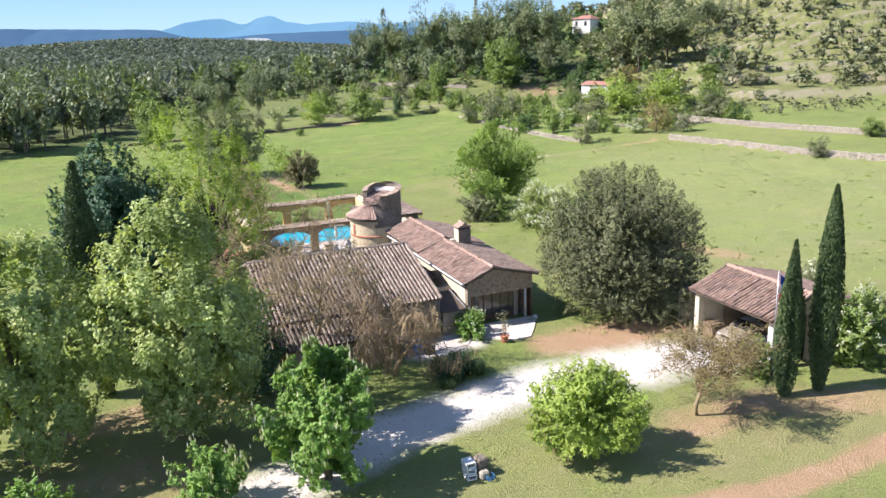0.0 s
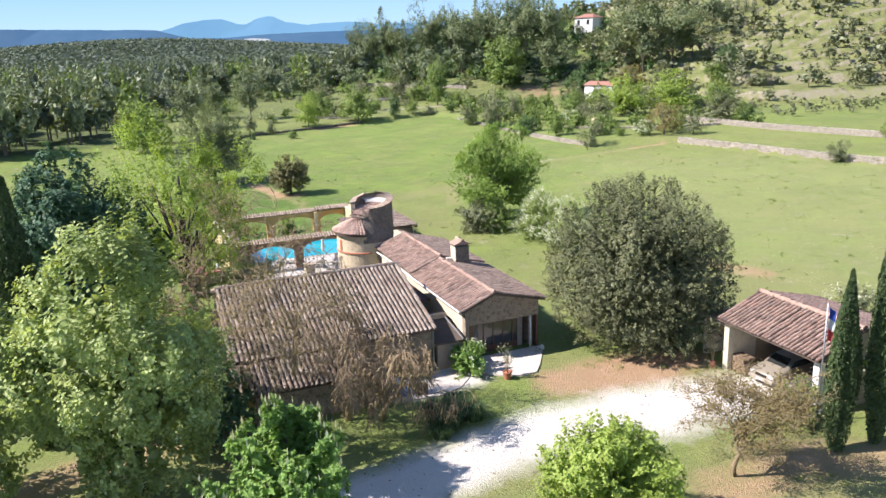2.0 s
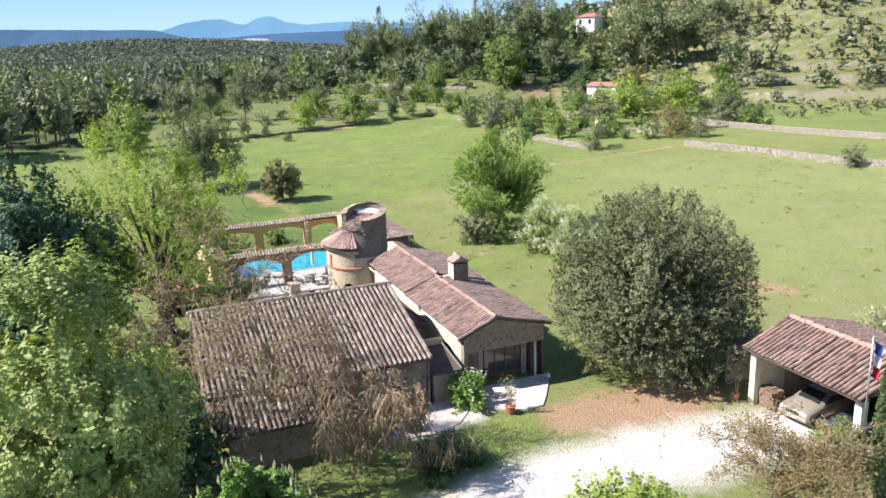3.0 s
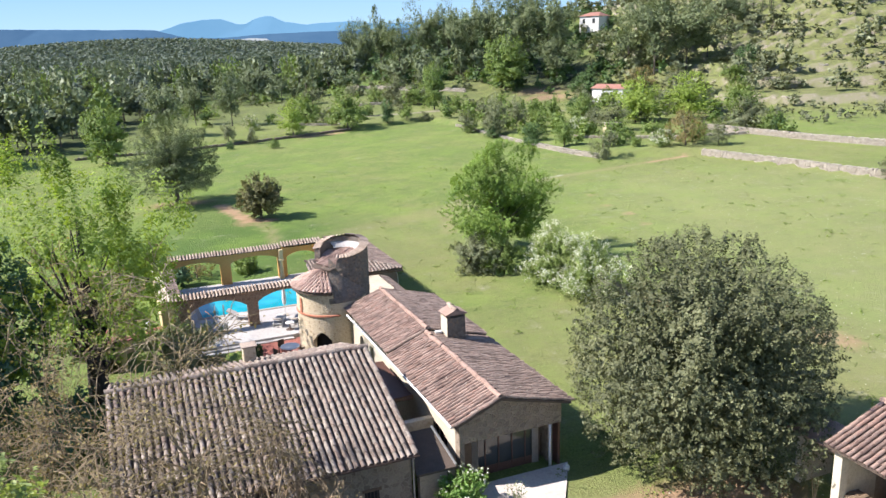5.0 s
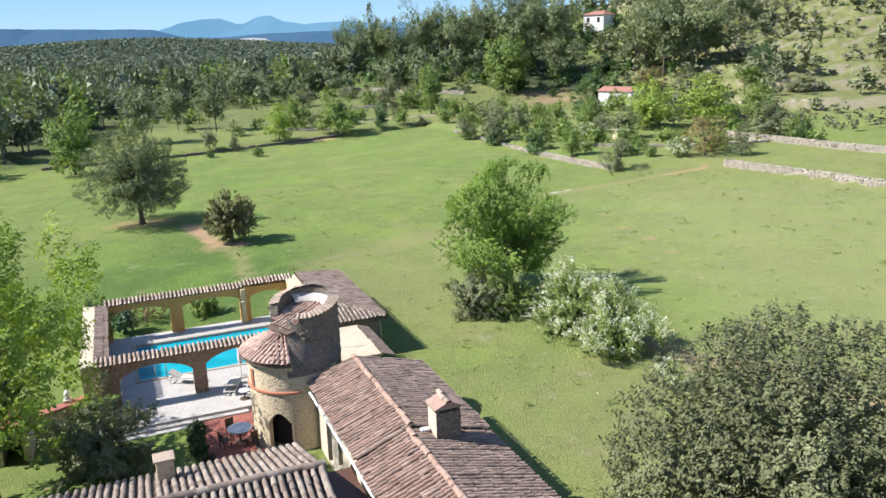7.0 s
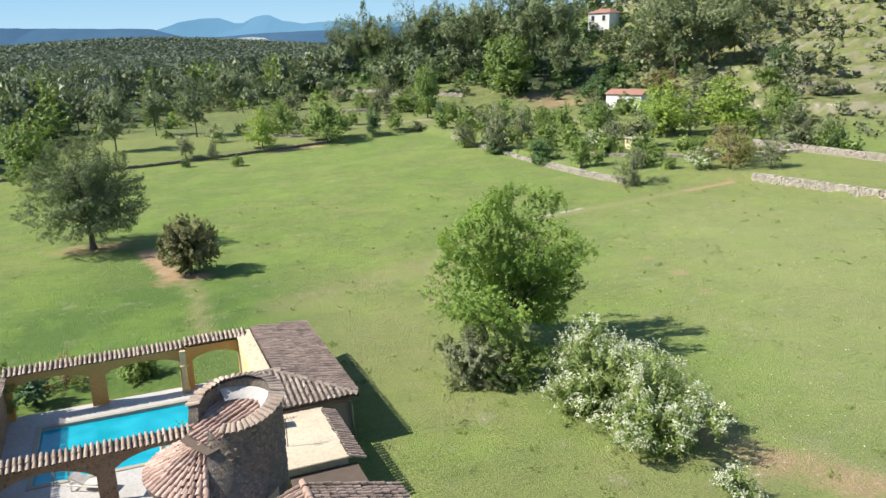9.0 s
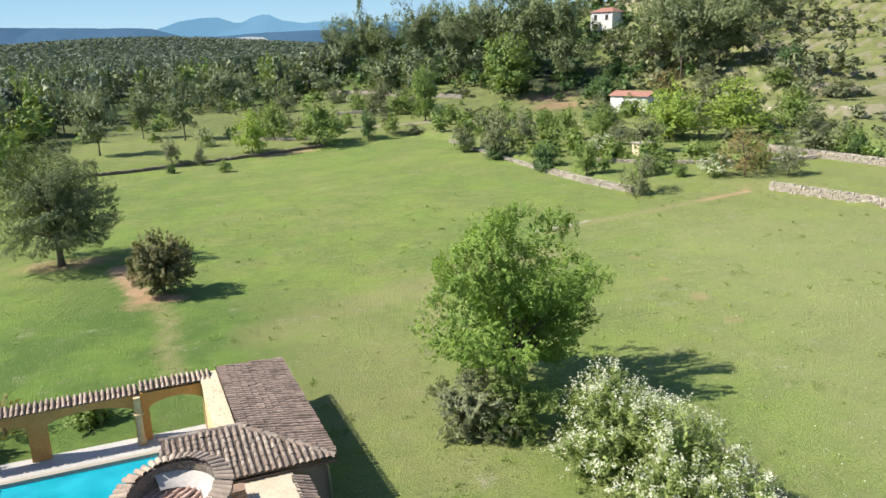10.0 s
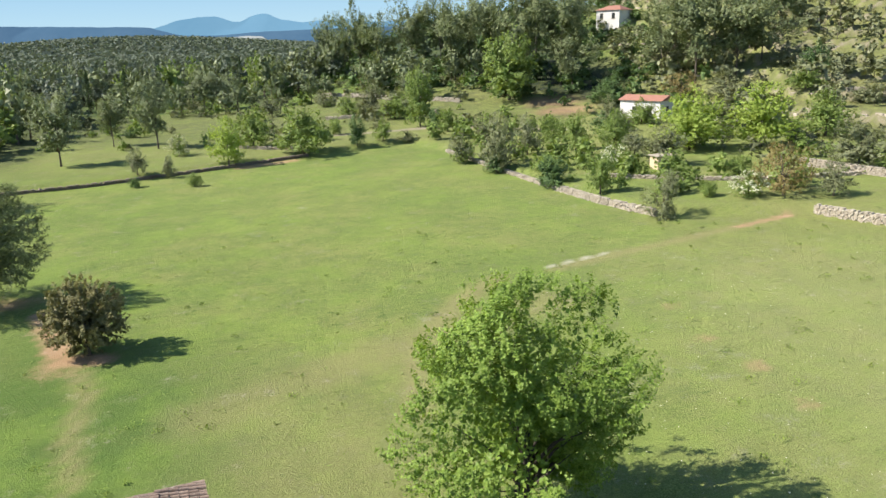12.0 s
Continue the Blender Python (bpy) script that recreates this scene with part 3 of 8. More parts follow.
    dry = np.maximum.reduce([
        0.9 * stroke(x, y, [(29.6, 109), (30.2, 105), (29.5, 100), (29.8, 95)], 0.55), 0.85 * stroke(x, y, [(45.7, 94.3), (47.3, 99), (49.4, 103.9), (55.7, 110.1), (59.1, 112.3)], 0.9), 0.85 * stroke(x, y, [(64, 112), (69.8, 112.7), (75.6, 113.3), (83, 114), (91, 114.9)], 0.7),
        0.6 * stroke(x, y, [(36, 99), (44, 102), (60, 106)], 2.4), 0.9 * blob(x, y, 34, 31.5, 11, 5), 0.7 * blob(x, y, 22, 33, 7, 4), 0.5 * blob(x, y, 40, 90, 5, 14), 0.52 * blob(x, y, 44, 62, 9, 12),
        0.6 * blob(x, y, 24, 36, 6, 5), 0.7 * blob(x, y, 8, 44, 9, 6), 0.6 * blob(x, y, 33, 47.5, 2.5, 3.2), 0.55 * blob(x, y, 52, 52, 9, 12), 0.3 * rise(u, 12, 42) * (v < 150) * (v > 70)])
    out = (d > 0.8)
    hillside = rise(u, 40, 70) * rise(v, 165, 190)
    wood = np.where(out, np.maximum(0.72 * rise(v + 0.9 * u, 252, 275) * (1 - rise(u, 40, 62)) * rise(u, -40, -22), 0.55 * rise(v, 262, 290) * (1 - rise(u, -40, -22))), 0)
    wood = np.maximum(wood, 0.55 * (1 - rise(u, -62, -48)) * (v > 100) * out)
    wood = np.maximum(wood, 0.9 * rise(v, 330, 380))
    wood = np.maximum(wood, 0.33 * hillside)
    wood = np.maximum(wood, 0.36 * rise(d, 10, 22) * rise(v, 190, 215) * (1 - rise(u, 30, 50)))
    k = np.where(hillside > 0.02, (22 * rise(u, -45, 20) + 13 * rise(u, 50, 130)) * rise(v, 205 - 45 * rise(u, 35, 80), 355 - 45 * rise(u, 35, 80)) / 2.4, 0)
    fk = k - np.floor(k)
    rock = hillside * rise(fk, 0.76, 0.84) * 0.6
    dry = np.maximum(dry, 0.58 * hillside)
    dry = np.maximum(dry, (0.18 + 0.24 * rise(v, 165, 195)) * out * (v < 260))
    rock = np.maximum(rock, 0.75 * stroke(u, v, [(-20, 206), (10, 212), (32, 200)], 1.4))
    pale = rise(u, 14, 34) * (1 - rise(v, 118, 140)) * (d < 0) * rise(v, 55, 75)
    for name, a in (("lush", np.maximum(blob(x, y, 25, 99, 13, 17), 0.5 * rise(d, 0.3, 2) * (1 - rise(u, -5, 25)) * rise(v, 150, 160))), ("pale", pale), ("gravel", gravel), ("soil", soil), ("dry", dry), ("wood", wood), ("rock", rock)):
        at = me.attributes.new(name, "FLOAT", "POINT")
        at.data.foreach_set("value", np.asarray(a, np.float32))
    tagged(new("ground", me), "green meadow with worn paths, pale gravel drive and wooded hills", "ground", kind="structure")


build_ground()


# ---- far distance ----
def ridge_line(name, v, tops, foot, depth, mat, label):
    """A long mountain ridge: (u, top) pairs, with uneven flanks."""
    us = np.linspace(tops[0][0], tops[-1][0], 220)
    top = np.interp(us, [a for a, _ in tops], [b for _, b in tops])
    top = top + np.array([noise.fractal((float(q) / 260, v / 300, 0.0), 0.8, 2.2, 5) for q in us]) * (top - foot) * 0.035
    rows = []
    for k, (fv, fz) in enumerate(((0, 0.0), (0.25, 0.3), (0.6, 0.72), (1.0, 1.0), (1.6, 0.5))):
        wob = np.array([noise.noise((float(q) / 150, k * 3.1, v / 100)) for q in us])
        vv = v + depth * fv + wob * depth * 0.12
        zz = foot + (top - foot) * np.clip(fz + (wob * 0.09 if 0 < fz < 1 else 0), 0, 1)
        x, y = place(us, vv)
        rows.append(np.stack([x, y, zz], -1))
    V = np.concatenate(rows)
    n = len(us)
    idx = np.arange(len(V)).reshape(len(rows), n)
    F = np.stack([idx[:-1, :-1], idx[:-1, 1:], idx[1:, 1:], idx[1:, :-1]], -1).reshape(-1, 4)
    tagged(new(name, mesh_of(name, V, F, mat, True)), label, "mountain", kind="structure")


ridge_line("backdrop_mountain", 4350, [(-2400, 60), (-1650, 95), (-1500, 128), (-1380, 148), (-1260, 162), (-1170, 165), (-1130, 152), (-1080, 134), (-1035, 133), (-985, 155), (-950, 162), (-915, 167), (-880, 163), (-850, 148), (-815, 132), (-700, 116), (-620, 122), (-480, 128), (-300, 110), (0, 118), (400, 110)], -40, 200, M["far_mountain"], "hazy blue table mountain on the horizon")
ridge_line("backdrop_ridge", 3900, [(-3600, 120), (-2600, 125), (-2250, 138), (-2000, 126), (-1700, 118), (-1350, 102), (-1200, 62), (-1000, 58), (-800, 70), (-500, 72), (0, 80)], -30, 150, M["far_ridge"], "low dark ridge in painted blue haze before the mountains")
ridge_line("backdrop_plain", 3500, [(-900, 20), (-860, 44), (-780, 48), (-720, 44), (-680, 20)], 0, 60, M["far_plain"], "distant plain in painted pale haze below the mountains")


# ---- trees ----
def leaves(rng, centres, normals, size, aspect=0.55, spread=0.35, corners=4):
    n = len(centres)
    nor = normals + rng.normal(0, 0.45, (n, 3))
    nor /= np.linalg.norm(nor, axis=1)[:, None] + 1e-9
    t = rng.normal(0, 1, (n, 3))
    t -= (t * nor).sum(1)[:, None] * nor
    t /= np.linalg.norm(t, axis=1)[:, None] + 1e-9
    b = np.cross(nor, t)
    s = np.asarray(size) * rng.uniform(1 - spread, 1 + spread, n)
    s = s[:, None]
    t, b, lift = t * s * 0.5, b * s * 0.5 * aspect, nor * s * 0.1
    if corners == 3:
        V = np.stack([centres + t, centres - t * 0.6 + b, centres - t * 0.6 - b], 1).reshape(-1, 3)
    else:
        V = np.stack([centres + t, centres + b + lift, centres - t, centres - b + lift], 1).reshape(-1, 3)
    return V, np.arange(corners * n).reshape(n, corners)


def waves(rng, freq, n=7):
    """A smooth random field of unit spread, as a function of places."""
    k = rng.normal(0, 1, (n, 3))
    k *= freq * rng.uniform(0.6, 1.5, (n, 1)) / np.linalg.norm(k, axis=1)[:, None]
    ph = rng.uniform(0, math.tau, n)
    return lambda p: np.sin(p @ k.T + ph).sum(1) / math.sqrt(n / 2)


PROFILE = {
    "round": lambda s: math.sqrt(max(0.0, 1 - (2 * s - 0.95) ** 2 / 1.1)),
    "egg": lambda s: max(0.08, math.sin(math.pi * min(1, (s * 0.93 + 0.07)) ** 0.72)) ,
    "dome": lambda s: math.sqrt(max(0.02, 1 - max(0.0, (s - 0.25) / 0.75) ** 2)) * (0.75 + s if s < 0.25 else 1.0),
    "umbrella": lambda s: (0.45 + 0.9 * s) if s < 0.55 else math.sqrt(max(0.05, 1 - ((s - 0.5) / 0.55) ** 2)),
}


def sprays_in(rng, shape, h0, h1, radius, count, bough, lump=0.25, gaps=0.5, lift=0.35):
    """Places, outward ways and faces of the leafy sprays of a crown, heaped into boughs with gaps between them."""
    n = int(count * (1 + 1.6 * gaps))
    s = rng.random(n * 3)
    prof = np.array([PROFILE[shape](q) for q in s])
    keep = rng.random(n * 3) * 1.05 < prof + 0.12
    s, prof = s[keep][:n], prof[keep][:n]
    n = len(s)
    a, q = rng.random(n) * math.tau, rng.random(n) ** 0.36
    way = np.stack([np.cos(a), np.sin(a), 2 * s - 1], -1)
    swell = np.clip(1 + lump * 0.6 * waves(rng, 2.4)(way) + lump * 0.5 * waves(rng, 5.0)(way), 0.4, 1.3)
    tall = h1 - h0
    top = np.clip(1 + lump * 0.35 * waves(rng, 3.0)(way), 0.7, 1.12)
    p = np.stack([q * prof * radius * swell * np.cos(a), q * prof * radius * swell * np.sin(a), h0 + tall * s * top], -1)
    heap = waves(rng, 2.6 / bough)
    g = heap(p)
    best = np.argsort(-(g + rng.normal(0, 0.18, n)))[:count]
    p, g = p[best], g[best]
    e = 0.1 * bough
    slope = np.stack([heap(p + np.eye(3)[k] * e) - g for k in range(3)], -1)
    slope /= np.linalg.norm(slope, axis=1)[:, None] + 1e-9
    heart = np.array([0, 0, h0 + 0.35 * tall])
    out = (p - heart) * np.array([1 / radius, 1 / radius, 2 / tall])
    out /= np.linalg.norm(out, axis=1)[:, None] + 1e-9
    axis = out + np.array([0, 0, lift]) + rng.normal(0, 0.35, p.shape)
    axis /= np.linalg.norm(axis, axis=1)[:, None]
    face = out * 0.75 - slope * 0.55 + np.array([-0.15, 0.05, 0.45])
    return p, axis, face, heart


def foliage(rng, sprays, n, length, size, aspect, inner=0.2, corners=4):
    """Leaves along the sprays, and larger, sparser ones that fill the shaded inside."""
    p, axis, face, heart = sprays
    k = rng.integers(0, len(p), n)
    c = p[k] + axis[k] * (rng.uniform(-0.85, 0.15, n) * length)[:, None] + rng.normal(0, 0.12 * length, (n, 3))
    f, z = face[k], np.full(n, size)
    m = int(n * inner)
    if m:
        k = rng.integers(0, len(p), m)
        c = np.concatenate([c, heart + (p[k] - heart) * rng.uniform(0.3, 0.9, m)[:, None]])
        f, z = np.concatenate([f, face[k]]), np.concatenate([z, np.full(m, size * 2.0)])
    return leaves(rng, c, f, z, aspect, corners=corners)


def trunk_and_limbs(root, mat, rng, h, r, lobes, limbs, fork=0.3, lean=0.25, sides=7, reach=0.8, apart=True):
    bm = bmesh.new()
    lx, ly = rng.normal(0, lean, 2)
    top = h * 0.72
    pts = [(lx * s * s + rng.normal(0, 0.03 * r * 4) * s, ly * s * s + rng.normal(0, 0.12 * r) * s, top * s - 0.15 * (s == 0)) for s in (0, 0.08, 0.25, 0.5, 0.75, 1.0)]
    tube(bm, pts, [r * 1.35, r * 1.05, r * 0.85, r * 0.6, r * 0.38, r * 0.12], sides)
    if apart:
        part("trunk", bm, mat, root, smooth=True)
    for i in rng.permutation(len(lobes))[:limbs]:
        if apart:
            bm = bmesh.new()
        c = Vector(lobes[i][0])
        s0 = min(0.9, max(fork, (c.z / h) * rng.uniform(0.35, 0.7)))
        a = Vector((lx * s0 * s0, ly * s0 * s0, top * s0))
        b = a + (c - a) * reach
        mid = a.lerp(b, 0.5) + Vector((rng.normal(0, 0.15), rng.normal(0, 0.15), rng.uniform(0.0, 0.35)))
        rr = r * (1 - s0) * (0.55 if r < 0.3 else 0.45)
        tube(bm, [a, mid, b], [rr, rr * 0.6, rr * 0.15], 5)
        if apart:
            part("limb", bm, mat, root, smooth=True)
    if not apart:
        part("trunk", bm, mat, root, smooth=True)


def make_tree(name, x, y, h, width, seed, leaf_mat, shape="dome", crown_from=0.2, clumps=60, lobe=0.8, count=9000, size=0.26, aspect=0.6, length=0.5,
              trunk=0.18, limbs=16, bark="bark", label="", category="tree", group="", extra=None, fork=0.3, lean=0.25, z=None, apart=True, inner=0.2, lump=0.25, gaps=0.5, lift=0.35, corners=4):
    """clumps: leafy sprays; lobe: how broad the boughs are that they heap into; length: of a spray."""
    rng = np.random.default_rng(seed)
    root = thing(name, (0, 0, 0), label, category, group)
    sprays = sprays_in(rng, shape, h * crown_from, h, width / 2, clumps, lobe, lump, gaps, lift)
    p, axis, face, heart = sprays
    ends = [(q,) for q in heart + (p - heart) * 0.85]
    trunk_and_limbs(root, M[bark], rng, h, trunk, ends, limbs, fork, lean, apart=apart)
    V, F = foliage(rng, sprays, count, length, size, aspect, inner, corners)
    under(new("crown", mesh_of("crown", V, F, LEAF[leaf_mat])), root)
    if extra:
        ename, emat, n, esize, easpect = extra
        # blossom stands on the outer ends of the sprays that face the light
        far = np.hypot(p[:, 0], p[:, 1]) / (width / 2) + p[:, 2] / h
        outer = np.argsort(-(far + rng.normal(0, 0.12, len(p))))[: max(40, len(p) // 2)]
        outer = outer[p[outer, 2] > h * 0.18]
        k = outer[rng.integers(0, len(outer), n)]
        at = p[k] + axis[k] * (rng.uniform(0.1, 0.75, n) * length)[:, None] + rng.normal(0, 0.06, (n, 3))
        V, F = leaves(rng, at, face[k], esize, easpect)
        if ename == "candle":
            V = V.reshape(n, 4, 3)
            V[:, 0] = at + np.array([0, 0, esize * 0.6])
            V[:, 2] = at - np.array([0, 0, esize * 0.4])
            V = V.reshape(-1, 3)
        under(new(ename, mesh_of(ename, V, F, LEAF[emat])), root, kind="stuff")
    root.location = (x, y, rest(x, y) - 0.02 if z is None else z)
    return root


def twig_tree(name, x, y, h, spread, seed, label, leaf_mat=None, leaf_count=0, trunk=0.2, bark="bark_pale", levels=4, droop=0.0, leaf_size=0.12, group="", side=(0, 0), thin=0.013):
    """A tree in thin leaf: limbs that fork down to fine twigs."""
    rng = np.random.default_rng(seed)
    root = thing(name, (0, 0, 0), label, "tree", group)
    bm = bmesh.new()
    tips = []

    def grow(p, d, length, r, level):
        pts, rad = [p], [r]
        n = 3
        for i in range(n):
            d = (d + Vector(rng.normal(0, 0.17, 3)) + Vector((side[0] * 0.05, side[1] * 0.05, 0.10 - droop * level * 0.14))).normalized()
            p = p + d * (length / n)
            pts.append(p)
            rad.append(max(thin, r * (1 - 0.55 * (i + 1) / n)))
        tube(bm, pts, rad, 6 if level == 0 else 4 if level < 3 else 3)
        if level >= levels:
            tips.extend(pts[1:])
            return
        for k in range(5 if level == 0 else 4):
            s = rng.integers(1, n + 1) if level else rng.integers(2, n + 1)
            q = pts[s]
            a = rng.uniform(0.45, 1.05)
            axis = Vector(rng.normal(0, 1, 3)).cross(d)
            e = (Matrix.Rotation(a, 3, axis.normalized()) @ d).normalized()
            grow(q, e, length * rng.uniform(0.55, 0.8), rad[s] * 0.68, level + 1)

    grow(Vector((0, 0, -0.1)), Vector((side[0] * 0.25, side[1] * 0.25, 1)).normalized(), h * 0.42, trunk, 0)
    co = np.array([v.co for v in bm.verts])
    rad = np.percentile(np.hypot(co[:, 0] - side[0] * h * 0.2, co[:, 1] - side[1] * h * 0.2), 97)
    zt = np.percentile(co[:, 2], 99.5)
    k, kz = (spread / 2) / rad, h / zt
    for v in bm.verts:
        f = min(1.0, max(0.0, v.co.z / (h * 0.2)))
        v.co.x *= 1 + (k - 1) * f
        v.co.y *= 1 + (k - 1) * f
        v.co.z *= kz
    part("branchwork", bm, M[bark], root, smooth=True)
    if leaf_mat:
        t = np.array(tips)
        t[:, 0] *= k
        t[:, 1] *= k
        t[:, 2] *= kz
        c = t[rng.integers(0, len(t), leaf_count)] + rng.normal(0, 0.14, (leaf_count, 3))
        V, F = leaves(rng, c, np.tile([0, 0, 0.6], (leaf_count, 1)), leaf_size, 0.6)
        under(new("crown", mesh_of("crown", V, F, LEAF[leaf_mat])), root)
    root.location = (x, y, rest(x, y))
    return root


# trees round the house
make_tree("maple_tree", 9.6, 43.7, 12.2, 9.4, 11, "maple", "dome", 0.14, 1500, 1.0, 38000, 0.18, 0.75, 0.85, 0.2, 16, label="tall maple in fresh pale green leaf on the lawn", group="lawn trees", lump=0.22, gaps=0.85, lift=1.6, inner=0.07)
make_tree("maple_tree", 1.9, 44.6, 11.6, 9.0, 12, "maple", "dome", 0.12, 1400, 1.0, 34000, 0.18, 0.75, 0.85, 0.22, 16, label="tall maple in fresh pale green leaf on the lawn", group="lawn trees", lump=0.22, gaps=0.85, lift=1.6, inner=0.07)
make_tree("maple_tree", -5.0, 42.5, 10.5, 8.0, 13, "maple", "dome", 0.12, 900, 1.0, 16000, 0.22, 0.75, 0.8, 0.22, 12, label="tall maple in fresh pale green leaf on the lawn", group="lawn trees", lump=0.22, gaps=0.85, lift=1.6, inner=0.07)
make_tree("chestnut_tree", 14.6, 37.0, 7.5, 6.0, 14, "chestnut", "egg", 0.04, 900, 0.8, 22000, 0.2, 0.5, 0.45, 0.16, 14, label="young horse chestnut with cream flower candles by the drive", extra=("candle", "candle", 210, 0.34, 0.3), group="young chestnuts", lump=0.32, gaps=0.7, lift=0.5)
make_tree("chestnut_tree", 9.6, 36.6, 3.0, 3.6, 15, "chestnut", "dome", 0.1, 160, 0.6, 4200, 0.19, 0.45, 0.5, 0.08, 8, label="small horse chestnut with cream flower candles", extra=("candle", "candle", 90, 0.3, 0.3), group="young chestnuts", lump=0.4, lift=0.6)
make_tree("chestnut_tree", 3.0, 36.0, 3.2, 4.2, 25, "chestnut", "dome", 0.1, 160, 0.7, 4200, 0.2, 0.5, 0.5, 0.08, 8, label="low green bush-like young chestnut", group="young chestnuts", lump=0.4)
make_tree("blue_green_tree", 6.9, 65.4, 12.8, 11.4, 16, "blue", "dome", 0.05, 2400, 1.0, 36000, 0.22, 0.65, 0.5, 0.35, 14, "bark_dark", label="broad dark blue-green tree with dense crown", lump=0.16, gaps=0.45, inner=0.3)
make_tree("plane_tree", 13.9, 68.6, 14.2, 12.2, 17, "poplar", "dome", 0.26, 1200, 1.3, 32000, 0.16, 0.75, 0.9, 0.55, 26, "bark_dark", label="tall tree in thin bright spring leaf behind the barn", fork=0.12, lean=0.5, inner=0.0, lump=0.35, gaps=0.7, lift=0.6)
make_tree("lime_green_tree", 26.1, 33.7, 4.7, 6.0, 18, "lime", "dome", 0.16, 800, 0.75, 17000, 0.15, 0.6, 0.55, 0.12, 14, label="low bright lime green tree on the lawn", lump=0.16, gaps=0.55)
make_tree("holm_oak", 39.0, 49.5, 10.6, 12.6, 19, "oak", "dome", 0.03, 4600, 1.1, 82000, 0.125, 0.62, 0.5, 0.34, 6, "bark_dark", label="big dense grey-green evergreen oak beside the garage", lump=0.11, gaps=0.42, inner=0.3)
make_tree("meadow_tree", 46.2, 83.8, 9.3, 9.2, 20, "fresh", "round", 0.16, 2400, 1.5, 62000, 0.12, 0.65, 0.5, 0.2, 26, "bark_dark", label="light green tree with airy crown in the meadow", fork=0.12, lump=0.34, gaps=0.9, inner=0.08, lift=0.4)
make_tree("round_bush", 30.3, 111.2, 5.2, 5.2, 21, "brown", "round", 0.06, 420, 0.7, 14000, 0.16, 0.6, 0.5, 0.14, 8, label="round olive-brown bush in the meadow", category="bush", lump=0.08, gaps=0.4)
make_tree("stone_pine", 22.6, 124.4, 11.0, 11.8, 22, "dark_pine", "dome", 0.14, 1900, 1.2, 34000, 0.2, 0.3, 0.6, 0.28, 26, "bark", label="spreading pine with a bare trunk in the meadow", lean=0.5, lump=0.12, gaps=0.5, inner=0.22, lift=0.3)
make_tree("dark_bush", 42.4, 80.8, 3.6, 4.6, 23, "olive", "dome", 0.0, 320, 0.6, 8000, 0.15, 0.4, 0.5, 0.1, 8, "bark_dark", label="dark scrubby bush under the meadow tree", category="bush", lump=0.35)
make_tree("dark_bush", 44.3, 79.9, 3.2, 3.8, 53, "green", "dome", 0.0, 260, 0.6, 6000, 0.15, 0.4, 0.5, 0.1, 8, "bark_dark", label="dark scrubby bush under the meadow tree", category="bush", lump=0.35)
for bx, by, bh, bw, seed in ((46.8, 75.0, 4.0, 6.2, 24), (47.2, 71.2, 3.8, 6.0, 124)):
    make_tree("white_flowering_bush", bx, by, bh, bw, seed, "hedge", "dome", 0.0, 900, 0.75, 17000, 0.15, 0.4, 0.6, 0.1, 4, label="big bush with white blossom sprays in the meadow", category="bush", group="flowering bushes", extra=("blossom", "blossom", 3600, 0.11, 0.5), lump=0.3, gaps=0.5, lift=0.9)
make_tree("white_flowering_bush", 46.7, 65.3, 1.6, 1.6, 125, "hedge", "dome", 0.0, 180, 0.5, 3000, 0.13, 0.4, 0.4, 0.05, 4, label="small bush with white blossom sprays behind the oak", category="bush", group="flowering bushes", extra=("blossom", "blossom", 500, 0.11, 0.5), lump=0.3, lift=0.9)
make_tree("wall_bush", 97.0, 86.8, 3.3, 3.0, 171, "olive", "dome", 0.0, 150, 0.6, 2200, 0.18, 0.35, 0.6, 0.07, 16, label="grey twiggy bush against the terrace wall", category="bush", group="meadow bushes")
make_tree("white_flowering_bush", 113.6, 92.6, 3.0, 4.6, 172, "hedge", "dome", 0.0, 300, 0.7, 6000, 0.18, 0.4, 0.6, 0.1, 4, label="bush with white blossom at the upper terrace wall", category="bush", group="meadow bushes")
make_tree("flowering_shrub", 27.6, 50.0, 1.8, 2.5, 26, "chestnut", "dome", 0.0, 160, 0.4, 4200, 0.13, 0.5, 0.3, 0.05, 6, label="round green shrub with white flowers by the terrace", category="bush", extra=("blossom", "blossom", 110, 0.12, 0.8))
make_tree("clipped_shrub", 39.2, 37.0, 2.3, 2.6, 27, "green", "round", 0.0, 200, 0.4, 5500, 0.11, 0.5, 0.3, 0.05, 6, label="rounded evergreen shrub beside the garage", category="bush", lump=0.15, gaps=0.3)
make_tree("laurel_bush", 45.6, 35.6, 4.4, 5.0, 28, "green", "dome", 0.0, 320, 0.7, 8000, 0.18, 0.5, 0.5, 0.1, 8, "bark_dark", label="dense bush with pale flowers behind the cypresses", category="bush", extra=("blossom", "blossom", 1500, 0.09, 0.5))
make_tree("pale_bush", 50.0, 43.5, 3.6, 3.6, 29, "olive", "dome", 0.0, 200, 0.5, 4500, 0.17, 0.3, 0.6, 0.07, 6, label="pale feathery bush behind the garage roof", category="bush", extra=("blossom", "blossom", 350, 0.18, 0.3), lift=0.9)
make_tree("courtyard_bush", 18.6, 69.6, 3.2, 6.2, 30, "olive", "dome", 0.0, 460, 0.7, 13000, 0.15, 0.5, 0.5, 0.1, 12, "bark_dark", label="wide grey-green bush in the courtyard", category="bush", lump=0.35)
